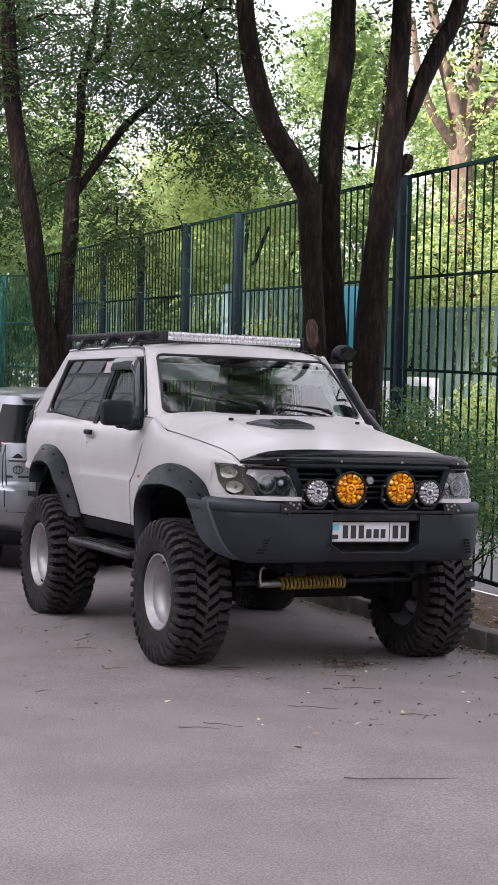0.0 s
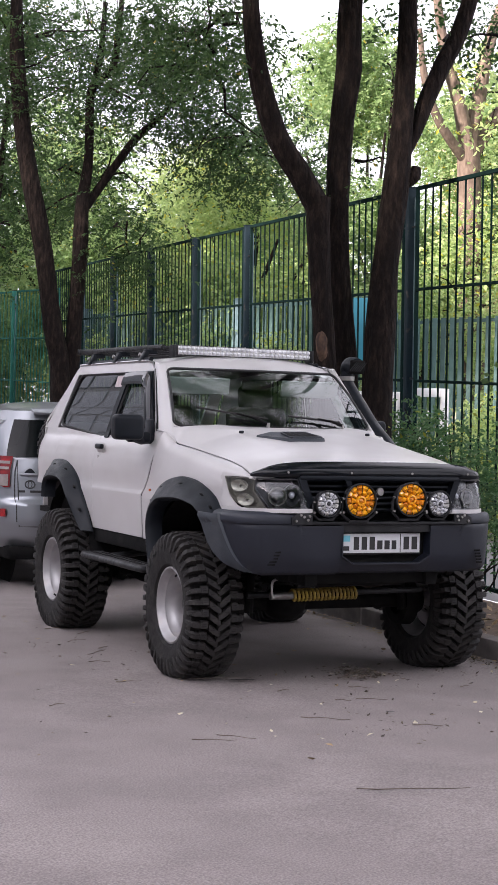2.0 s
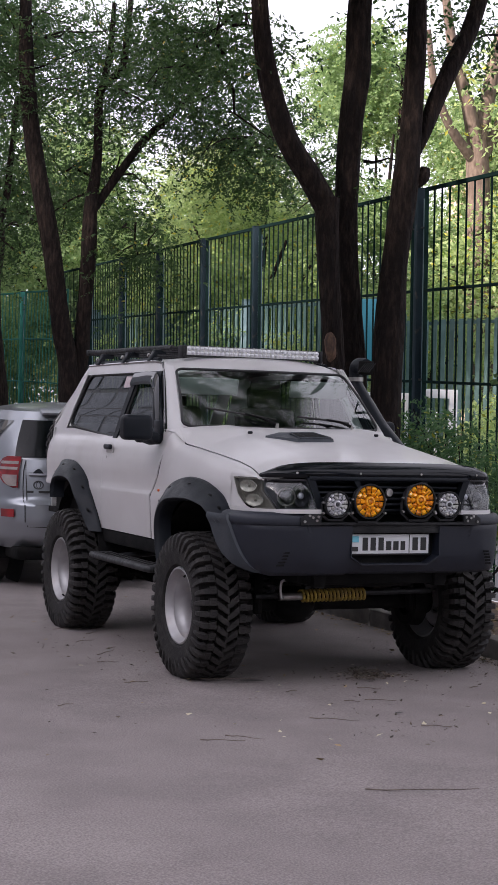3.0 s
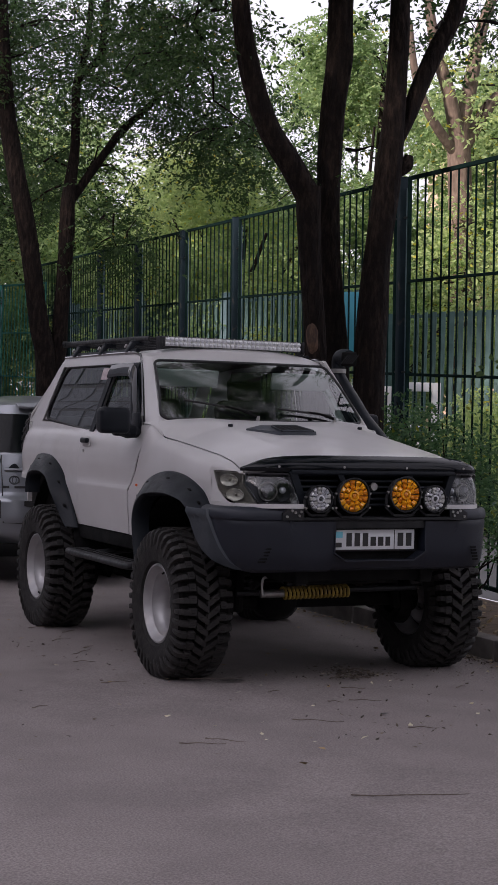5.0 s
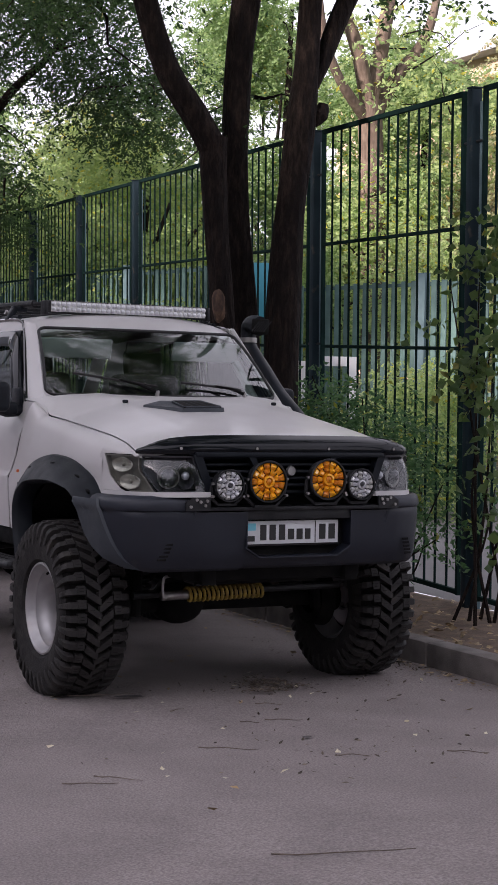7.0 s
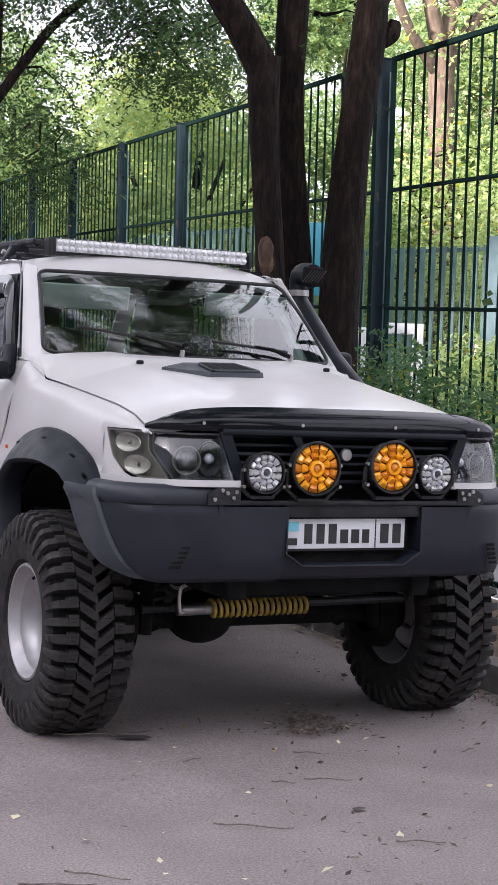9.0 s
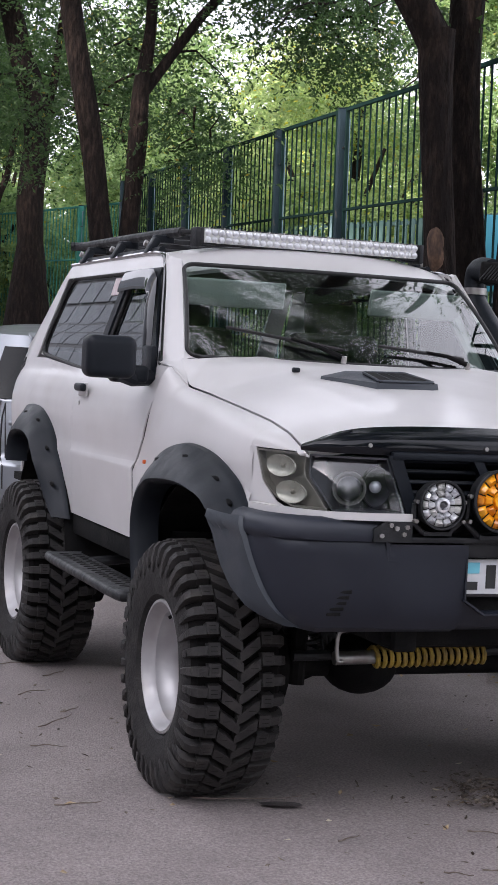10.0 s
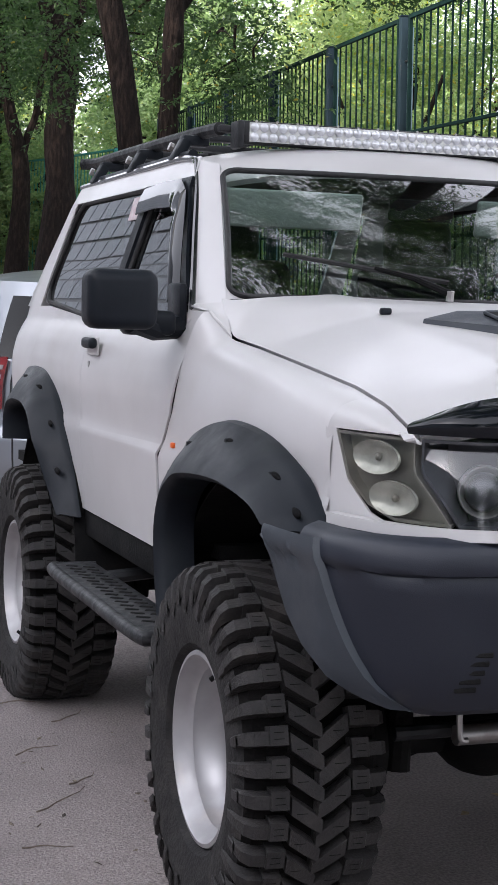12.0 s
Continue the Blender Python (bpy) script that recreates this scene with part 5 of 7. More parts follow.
    box(bm, (s * mx, my + 0.065, 1.488), (0.165, 0.006, 0.13), bev=0.002)
    cpart("mirror_glass", bm, M["chrome"], mir)
    bm = bmesh.new()
    tube(bm, [(s * (mx - 0.04), my + 0.015, 1.43), (s * 0.92, my + 0.05, 1.405), (s * 0.835, max(my + 0.05, 0.84), 1.415)], [0.035, 0.03, 0.035], 10)
    box(bm, (s * 0.822, 0.885, 1.475), (0.025, 0.13, 0.13), bev=0.01)
    box(bm, (s * (mx - 0.10), my + 0.07, 1.425), (0.15, 0.09, 0.07), bev=0.02, seg=3)
    cpart("mirror_arm", bm, M["plastic"], mir)

    # sill, step and wheel arch flares
    bm = bmesh.new()
    box(bm, (s * 0.80, 1.27, 0.715), (0.09, 1.5, 0.095), bev=0.015)
    cpart("sill", bm, M["matt_black"], None, "black sill")
    bm = bmesh.new()
    box(bm, (s * 0.945, 1.035, 0.602), (0.150, 1.15, 0.034), bev=0.010)
    step = cpart("side_step", bm, M["metal_black"], None, "black punched steel side step")
    bm = bmesh.new()
    tube(bm, smoothed([(s * 0.87, 1.62, 0.60), (s * 0.98, 1.62, 0.60), (s * 1.02, 1.57, 0.60), (s * 1.022, 1.0, 0.60), (s * 1.02, 0.50, 0.60), (s * 0.98, 0.45, 0.60), (s * 0.87, 0.45, 0.60)], 5), 0.021, 12)
    cpart("step_tube", bm, M["metal_black"], step)
    for k in range(17):
        for r in range(2):
            bm = bmesh.new()
            box(bm, (s * (0.918 + 0.05 * r), 0.55 + 0.06 * k + 0.03 * r, 0.619), (0.040, 0.016, 0.005), rot=Matrix.Rotation(0.6 * s, 3, "Z"), bev=0.002, seg=1)
            cpart("tread_slot", bm, M["matt_black"], step)
    for y in (0.7, 1.4):
        bm = bmesh.new()
        tube(bm, [(s * 0.93, y, 0.598), (s * 0.70, y, 0.62), (s * 0.45, y, 0.64)], 0.022, 8)
        cpart("step_bracket", bm, M["metal_black"], step)

    for outer, inner, rx in ((FO, FI, 0.0), (RO, RI, 0.0)):
        o3 = smoothed([(p[0], p[1], 0) for p in outer], 5)
        i3 = smoothed([(p[0], p[1], 0) for p in inner], 5)
        bm = bmesh.new()
        _fl = [(0.0, 0.0), (0.03, 0.020), (0.16, 0.034), (0.45, 0.072), (0.80, 0.108), (0.95, 0.118), (1.0, 0.112), (1.04, 0.095), (1.06, 0.02)]

        def flare(k, j):
            f, o = _fl[j]
            q = o3[k].lerp(i3[k], f)
            base = side_x(min(max(q.x, -0.42), 3.0), 1.05) - 0.004
            if outer is FO and o3[k].x < -0.42:
                base = 0.848
            if outer is RO:
                o *= interp(k / (len(o3) - 1), [0, 0.7, 1.0], [1, 0.95, 0.55])
            return Vector((s * (base + o), q.x, q.y))
        sheet(bm, flare, range(len(o3)), range(9), 0.006)
        fl = cpart("arch_flare", bm, M["plastic"], None, "black bolt-on arch flare")
        for k in (16, 24, 32, 39, 46) if outer is FO else (10, 18, 26, 33, 42):
            q = o3[k].lerp(i3[k], 0.33)
            c = Vector((s * (side_x(min(max(q.x, -0.3), 3.0), 1.05) + 0.0505), q.x, q.y))
            bm = bmesh.new()
            bmesh.ops.create_uvsphere(bm, u_segments=14, v_segments=8, radius=0.02, matrix=Matrix.Translation(c) @ Matrix.Diagonal((0.36, 1.8, 0.62, 1)))
            cpart("bolt_pocket", bm, M["matt_black"], fl)
            bm = bmesh.new()
            tube(bm, [c + Vector((0, 0.012, 0.004)), c + Vector((s * 0.009, 0.012, 0.004))], 0.007, 6)
            cpart("bolt", bm, M["metal_black"], fl)
    bm = bmesh.new()
    box(bm, (s * 0.61, 0.675, 0.84), (0.46, 0.03, 0.46), bev=0.01)
    cpart("splash_guard", bm, M["matt_black"])
    for yc in (0.0, 2.4):
        bm = bmesh.new()
        sheet(bm, lambda a, x: Vector((s * x, yc + (0.62 if yc < 1 and a < 1.57 else 0.54) * math.cos(a), 0.52 + 0.56 * math.sin(a))), lin(-0.1, math.pi - 0.42, 24) if yc < 1 else lin(0.1, math.pi, 24), [0.40, 0.60, 0.885], 0.004)
        sheet(bm, lambda a, r: Vector((s * 0.44, yc + (0.62 if yc < 1 and a < 1.57 else 0.54) * r * math.cos(a), 0.52 + 0.56 * r * math.sin(a))), lin(-0.1, math.pi - 0.42, 18) if yc < 1 else lin(0.1, math.pi, 18), [0.2, 1.02], 0.004)
        cpart("wheel_liner", bm, M["matt_black"])

# roof
def roof_pt(u, v):
    x = u * 0.668
    yf = 1.045 + 0.075 * u * u
    y = yf + (2.93 - yf) * v
    d = (y - yf)
    z = 1.992 - 0.058 * abs(u) ** 3 - 0.095 * max(0, 1 - d / 0.24) ** 2.2 - 0.02 * max(0, (y - 2.3) / 0.5) ** 2
    return Vector((x, y, z))


bm = bmesh.new()
sheet(bm, roof_pt, lin(-1, 1, 41), [k * k / 400 for k in range(12)] + lin(0.36, 1, 12), 0.02)
roof = cpart("roof", bm, M["paint"])

# tail
def tail_pt(x, z):
    w = max(0.0, (z - 1.478) / 0.452)
    return Vector((x * (1 - 0.16 * w), 3.49 - 0.57 * w + 0.02 * (1 - (x / 0.74) ** 2), z))


bm = bmesh.new()
for x0, x1, z0, z1 in ((-0.74, 0.74, 0.80, 1.50), (-0.74, 0.74, 1.87, 1.93), (-0.74, -0.60, 1.50, 1.87), (0.62, 0.74, 1.50, 1.87)):
    sheet(bm, tail_pt, lin(x0, x1, 5), lin(z0, z1, 7), 0.02)
bdoor = cpart("back_door", bm, M["paint"])
bm = bmesh.new()
sheet(bm, tail_pt, lin(0.11, 0.19, 3), lin(1.50, 1.87, 5), 0.03)
cpart("window_divider", bm, M["matt_black"], bdoor)
for x0, x1 in ((-0.60, 0.11), (0.19, 0.62)):
    bm = bmesh.new()
    sheet(bm, tail_pt, lin(x0, x1, 5), lin(1.50, 1.87, 5))
    pane_part("rear_window", bm, M["side_glass"], bdoor, "back door window", (0, 1.8, 1.3)).visible_shadow = False
bm = bmesh.new()
box(bm, (0, 3.46, 0.74), (1.3, 0.16, 0.18), bev=0.04)
cpart("rear_bumper", bm, M["matt_black"])

# windscreen
def screen_pt(u, w):
    b = Vector((u * 0.738, 0.485 + 0.205 * u * u, 1.508))
    t = Vector((u * 0.640, 1.035 + 0.06 * u * u, 1.893))
    q = b.lerp(t, w)
    q += Vector((0, -0.018, 0.012)) * math.sin(math.pi * w)
    return q


bm = bmesh.new()
_ws = lambda a, b, k=1.0: (lambda q: screen_pt(0.985 * k * q[0], 0.4875 + 0.4875 * k * q[1]))(rounded(a, b, 0.075, 0.16))
_wb = [-1 + 0.16 * (1 - math.cos(t)) for t in lin(0, math.pi / 2, 7)]
_wv = _wb + lin(-0.84, 0.84, 14)[1:-1] + [-b for b in _wb[::-1]]
sheet(bm, _ws, lin(-1, 1, 33), _wv)
ws = pane_part("windscreen", bm, M["windscreen"], car, "windscreen reflecting trees and pale sky", (0, 1.8, 1.3))
ws.visible_shadow = False
bm = bmesh.new()
_rim = [screen_pt(0.99 * x, 0.4875 + 0.495 * b) for x, b in rim_path(0.075, 0.16)]
tube(bm, _rim + [_rim[0]], 0.009, 6, cap=False)
cpart("screen_seal", bm, M["seal"], ws, smooth=60)
bm = bmesh.new()
_rp0 = rim_path(0.075, 0.16)
_rp1 = [(max(-1.0, min(1.0, x * 1.09)), max(-1.0, min(1.0, b * 1.2))) for x, b in _rp0]
_in = [bm.verts.new(screen_pt(0.985 * x, 0.4875 + 0.4875 * b) + Vector((0, 0.004, -0.003))) for x, b in _rp0]
_ou = [bm.verts.new(screen_pt(1.0 * x, 0.4875 + 0.505 * b) + Vector((0, 0.004, -0.003))) for x, b in _rp1]
for k in range(len(_in)):
    bm.faces.new((_in[k], _in[(k + 1) % len(_in)], _ou[(k + 1) % len(_in)], _ou[k]))
cpart("screen_surround", bm, M["paint"], None, "white painted windscreen surround", smooth=60)
bm = bmesh.new()
sheet(bm, lambda u, w: Vector((u * 0.735, 0.505 + 0.185 * u * u - 0.03 + 0.07 * w, 1.497 + 0.012 * w)), lin(-0.9, 0.9, 21), lin(0, 1, 3), 0.006)
cpart("cowl", bm, M["plastic"], None, "black cowl under the windscreen")


def wiper(px, tip_u, tip_w, base_u, base_w):
    bm = bmesh.new()
    piv = screen_pt(px, 0.0) + Vector((0, -0.03, 0.02))
    b, t = screen_pt(base_u, base_w) + Vector((0, -0.02, 0.014)), screen_pt(tip_u, tip_w) + Vector((0, -0.02, 0.014))
    mid = b.lerp(t, 0.45)
    tube(bm, [piv, piv.lerp(mid, 0.5) + Vector((0, -0.012, 0.012)), mid + Vector((0, -0.008, 0.008))], [0.011, 0.008, 0.006], 8)
    arm = cpart("wiper", bm, M["matt_black"])
    bm = bmesh.new()
    tube(bm, [b.lerp(t, k / 8) + Vector((0, -0.006 * math.sin(math.pi * k / 8), 0.004)) for k in range(9)], 0.007, 6)
    cpart("wiper_blade", bm, M["seal"], arm)
    bm = bmesh.new()
    tube(bm, [piv + Vector((0, 0, -0.02)), piv + Vector((0, -0.004, 0.008))], 0.011, 10)
    cpart("wiper_cap", bm, M["steel"], arm)


wiper(-0.22, -0.80, 0.24, -0.20, 0.08)
wiper(0.55, 0.02, 0.14, 0.55, 0.06)
for x in (-0.45, 0.45):
    bm = bmesh.new()
    box(bm, (x, 0.24, bonnet_z(x, 0.24) + 0.008), (0.03, 0.022, 0.018), bev=0.006)
    cpart("washer_jet", bm, M["plastic"], hood)

# headlamps and corner lamps
for s in (-1, 1):
    zt, zb = 1.220, 1.050
    si = lambda w: s_x(0.475 + 0.055 * w)
    sd = lambda w: s_x(interp(w, [0, 0.3, 0.6, 1], [0.712, 0.738, 0.764, 0.762]))
    so = lambda w: s_y(interp(w, [0, 0.10, 0.4, 1], [-0.63, -0.565, -0.492, -0.452]))

    def lamp(name, a, b, lens, back, label, depth):
        bm = bmesh.new()
        f = lambda off: (lambda u, w: nose(s * (a(w) + 0.006 + (b(w) - a(w) - 0.012) * u), zb + (zt - zb) * w, off))
        sheet(bm, f(-depth), lin(0, 1, 10), lin(0, 1, 8))
        edge = [(u, 0) for u in lin(0, 1, 10)] + [(1, w) for w in lin(0, 1, 8)] + [(u, 1) for u in lin(1, 0, 10)] + [(0, w) for w in lin(1, 0, 8)]
        sheet(bm, lambda k, d: f(-depth * d)(*edge[k]), range(len(edge)), [0.0, 1.0], 0.006)
        body = cpart(name, bm, back, None, label)
        bm = bmesh.new()
        sheet(bm, lambda u, w: f((0.014 - 0.036 * w ** 3) if depth > 0.05 else 0.004 + 0.006 * math.sin(math.pi * w) * math.sin(math.pi * u))(u, w), lin(0, 1, 12), lin(0, 1, 12))
        for fc in bm.faces:
            fc.smooth = True
        g = pane_part("lens", bm, lens, body, "", (0, 0.6, 1.1))
        g.visible_shadow = False
        return body
    hl = lamp("headlamp", si, sd, M["lamp_clear"], M["lamp_dark"], "dark projector headlamp with a clear lens", 0.085)
    cl = lamp("corner_lamp", lambda w: sd(w) + 0.004, so, M["lamp_smoke"], M["lamp_grey"], "grey corner lamp with two round reflectors", 0.024)

    def bowl(name, sc, z, ry, rz, off, parent, material, ball, deep=1.0):
        c, c2 = nose(s * sc, z, off), nose(s * sc, z, off + 0.05)
        ax = (c2 - c)
        ax.z = 0
        ax.normalize()
        fr = Matrix((ax, Vector((0, 0, 1)).cross(ax), Vector((0, 0, 1)))).transposed().to_4x4()
        m = Matrix.Translation(c) @ fr @ Matrix.Diagonal((deep, ry, rz, 1))
        bm = bmesh.new()
        lathe(bm, [(-0.03, 0.12), (-0.028, 0.45), (-0.018, 0.72), (0.0, 0.93), (0.006, 1.0), (0.006, 1.06), (-0.01, 1.08)], 28, m)
        cpart(name, bm, material, parent)
        bm = bmesh.new()
        bmesh.ops.create_uvsphere(bm, u_segments=18, v_segments=12, radius=ball, matrix=Matrix.Translation(c + ax * -0.005))
        cpart("bulb" if ball < 0.03 else "projector_lens", bm, M["lamp_dark"] if ball > 0.03 else M["led_white"], parent)
    bowl("projector_ring", s_x(0.655), 1.118, 0.050, 0.050, -0.050, hl, M["lamp_grey"], 0.040)
    bowl("reflector", s_x(0.555), 1.125, 0.045, 0.06, -0.055, hl, M["lamp_dark"], 0.02)
    for wv, zc, sr, rz in ((0.72, 1.174, 0.074, 0.036), (0.28, 1.095, 0.070, 0.036)):
        sc = (sd(wv) + so(wv)) / 2 + 0.004
        bm = bmesh.new()
        pr = [(0.0, -0.016), (0.35, -0.014), (0.65, -0.009), (0.9, -0.001), (0.96, 0.001), (1.0, -0.003)]
        sheet(bm, lambda t, j: nose(s * (sc + sr * pr[j][0] * math.cos(t)), zc + rz * pr[j][0] * math.sin(t), pr[j][1]), lin(0, 2 * math.pi, 37), range(6))
        cpart("reflector", bm, M["reflector"], cl, smooth=60)
        bm = bmesh.new()
        bmesh.ops.create_uvsphere(bm, u_segments=14, v_segments=10, radius=0.008, matrix=Matrix.Translation(nose(s * sc, zc, -0.011)))
        cpart("bulb", bm, M["lamp_grey"], cl)

# grille
bm = bmesh.new()
sheet(bm, lambda x, z: Vector((x, -0.70 + 0.12 * (z - 1.04), z)), lin(-0.54, 0.54, 5), [0.98, 1.24])
grille = cpart("grille", bm, M["matt_black"], None, "black slatted grille")
for z in (1.205, 1.172, 1.139, 1.106, 1.073, 1.040):
    bm = bmesh.new()
    hw = 0.43 + 0.05 * (z - 1.04) / 0.17
    box(bm, (0, -0.755 + 0.12 * (z - 1.04), z), (2 * hw, 0.05, 0.014), rot=Matrix.Rotation(-0.4, 3, "X"), bev=0.003, seg=1)
    cpart("grille_slat", bm, M["plastic"], grille)
for x0, x1, wd in ((-0.52, -0.44, 0.045), (0.52, 0.44, 0.045), (-0.235, -0.115, 0.034), (0.235, 0.115, 0.034)):
    bm = bmesh.new()
    prism(bm, [(x0 - wd / 2, 1.228), (x0 + wd / 2, 1.228), (x1 + wd / 2, 1.03), (x1 - wd / 2, 1.03)], Matrix(((1, 0, 0, 0), (0, 0, 1, -0.795), (0, 1, 0, 0), (0, 0, 0, 1))), 0.05)
    cpart("grille_bar", bm, M["plastic"], grille)
bm = bmesh.new()
box(bm, (0, -0.765, 1.228), (1.06, 0.07, 0.025), bev=0.008)
cpart("grille_top", bm, M["plastic"], grille)
bm = bmesh.new()
bmesh.ops.create_cone(bm, cap_ends=True, segments=28, radius1=0.026, radius2=0.021, depth=0.012, matrix=Matrix.Translation((-0.01, -0.79, 1.15)) @ Matrix.Rotation(radians(90), 4, "X"))
cpart("emblem", bm, M["steel"], grille, "plain round chrome emblem")

# front bumper
_bump = [Vector((x, -0.828 + 0.012 * (x / 0.7) ** 2)) for x in lin(0.0, 0.70, 40)] + [Vector((0.70 + 0.226 * math.sin(a), -0.59 - 0.226 * math.cos(a))) for a in lin(0.06, math.pi / 2, 34)] + [Vector((0.926 + 0.026 * k / 12, -0.59 + 0.255 * k / 12)) for k in range(1, 13)]
_bs = np.concatenate([[0], np.cumsum([(b - a).length for a, b in zip(_bump, _bump[1:])])])
_bxs, _bys = np.array([p.x for p in _bump]), np.array([p.y for p in _bump])
OFF_Z, OFF_D = [0.67, 0.69, 0.74, 0.80, 0.945, 0.957, 0.963, 0.969, 0.98, 1.005, 1.022, 1.03], [-0.10, -0.05, -0.022, -0.012, 0.0, 0.0, -0.008, 0.006, 0.009, 0.006, -0.006, -0.035]


def bumper_pt(a, z, extra=0.0):
    x, y = interp(a, _bs, _bxs), interp(a, _bs, _bys)
    x2, y2 = interp(min(a + 0.01, _bs[-1]), _bs, _bxs), interp(min(a + 0.01, _bs[-1]), _bs, _bys)
    if a + 0.01 > _bs[-1]:
        x2, y2 = x + 0.002, y + 0.01
    d = Vector((x2 - x, y2 - y)).normalized()
    o = interp(z, OFF_Z, OFF_D) + extra
    return Vector((x + o * d.y, y - o * d.x, z))


ZB = lambda y: interp(y, [-0.81, -0.75, -0.62, -0.53, -0.465, -0.37], [0.675, 0.700, 0.742, 0.785, 0.845, 0.995])
for s in (-1, 1):
    bm = bmesh.new()

    x_in = 0.27 if s < 0 else 0.31
    a_in, a_out = interp(x_in, _bxs, _bs), interp(-0.50, _bys, _bs)

    def bw(a, w):
        x, y = interp(a, _bs, _bxs), interp(a, _bs, _bys)
        zb = ZB(y)
        zt = interp(x, [0.535, 0.55], [0.957, 1.03])
        z = zb + (zt - zb) * w
        p = bumper_pt(a, z)
        sweep = 0.9 * max(0.0, p.x - 0.60) ** 1.7 if s > 0 else 0.0
        return Vector((s * p.x, p.y + sweep, p.z))
    sheet(bm, bw, lin(a_in, interp(0.535, _bxs, _bs), 12) + lin(interp(0.55, _bxs, _bs), a_out, 42), [0, 0.05, 0.12, 0.25, 0.4, 0.55, 0.7, 0.76, 0.80, 0.815, 0.83, 0.85, 0.9, 0.95, 0.98, 1.0], 0.006)
    wingb = cpart("bumper_wing", bm, M["bumper"], None, "dark grey plastic bumper wing")
    bm = bmesh.new()

    def ext(k, w):
        # arch extension: its front edge sweeps forward towards the bottom
        z0 = lambda y: ZB(y) - 0.004
        top = s_top + (s_end - s_top) * k
        low = s_low + (s_end - s_low) * k
        a = low + (top - low) * w ** 0.5
        y = interp(a, _bs, _bys)
        zb = z0(y)
        z = zb + (1.010 - zb) * w
        p = bumper_pt(min(a, _bs[-1]), z, 0.013 + 0.010 * k - (0.010 if k == 0 else 0.0))
        return Vector((s * (p.x - (0.05 * k if s > 0 else 0.0)), p.y + (0.9 * max(0.0, p.x - 0.60) ** 1.7 if s > 0 else 0.0), p.z))
    s_top, s_low, s_end = interp(-0.585, _bys, _bs), interp(-0.785, _bys, _bs), interp(-0.37, _bys, _bs)
    sheet(bm, ext, [0, 0.018] + lin(0.1, 1, 14), lin(0, 1, 14), 0.008)
    cpart("arch_extension", bm, M["plastic_faded"], wingb, "lighter arch extension")
    for k in range(5):
        bm = bmesh.new()
        x = 0.700 - 0.007 * k
        p = bumper_pt(interp(x, _bxs, _bs), 0.735 + 0.018 * k, 0.004)
        box(bm, (s * x, p.y, p.z), (0.046, 0.005, 0.011), rot=Matrix.Rotation(s * 0.12, 3, "Z"), bev=0.002, seg=1)
        cpart("vent_slot", bm, M["matt_black"], wingb)

bm = bmesh.new()
_cz = lambda x: interp(x, [-0.27, -0.195, 0.235, 0.31], [0.785, 0.738, 0.738, 0.785])


def chin(x, w):
    z = 0.675 + (_cz(x) - 0.675) * w
    p = bumper_pt(abs(x), z)
    return Vector((x, p.y, z))


sheet(bm, chin, lin(-0.27, -0.195, 4) + lin(-0.17, 0.21, 8) + lin(0.235, 0.31, 4), [0, 0.1, 0.25, 0.5, 0.8, 1.0], 0.006)
sheet(bm, lambda x, d: Vector((x, -0.832 + 0.09 * d, _cz(x) + 0.001)), lin(-0.27, -0.195, 4) + lin(-0.17, 0.21, 8) + lin(0.235, 0.31, 4), [0, 1], 0.006)
for x0, x1 in ((-0.545, -0.27), (0.31, 0.545)):
    sheet(bm, lambda x, d: Vector((x, -0.829 + 0.10 * d, 0.957 + 0.002 * d)), lin(x0, x1, 5), [0, 0.06, 1], 0.006)
    xi = x1 if x0 < 0 else x0
    sheet(bm, lambda z, d: Vector((xi, -0.830 + 0.09 * d, z)), lin(0.785, 0.957, 4), [0, 1], 0.006)
bc = cpart("bumper_centre", bm, M["bumper"], None, "dark bumper centre with a plate recess")
bm = bmesh.new()
box(bm, (0.0, -0.775, 0.972), (1.10, 0.13, 0.018), bev=0.004)
box(bm, (0.02, -0.79, 0.942), (0.60, 0.06, 0.05), bev=0.006)
cpart("mounting_plate", bm, M["metal_black"], bc, "black steel lamp mounting plate")
bm = bmesh.new()
box(bm, (0.02, -0.735, 0.83), (0.60, 0.02, 0.27))
cpart("recess", bm, M["matt_black"], bc)
for s in (-1, 1):
    bm = bmesh.new()
    prism(bm, [(0.47, 0.965), (0.60, 0.965), (0.60, 1.005), (0.56, 1.028), (0.47, 1.028)], Matrix(((s, 0, 0, 0), (0, 0, 1, -0.842), (0, 1, 0, 0), (0, 0, 0, 1))), 0.012)
    cpart("bracket", bm, M["metal_black"], bc)
    for x, z in ((0.49, 1.012), (0.525, 1.008), (0.545, 1.018), (0.50, 0.99), (0.575, 0.985)):
        bm = bmesh.new()
        tube(bm, [(s * x, -0.840, z), (s * x, -0.850, z)], 0.008, 6)
        cpart("bolt", bm, M["steel"], bc, "bright bolt")
bm = bmesh.new()
box(bm, (0.003, -0.776, 0.852), (0.545, 0.012, 0.135), bev=0.006)
plate = cpart("number_plate", bm, M["gloss_black"], None, "white number plate with plain bars")
bm = bmesh.new()
box(bm, (0.003, -0.784, 0.852), (0.52, 0.006, 0.112), bev=0.002)
cpart("plate_face", bm, M["plate_white"], plate)
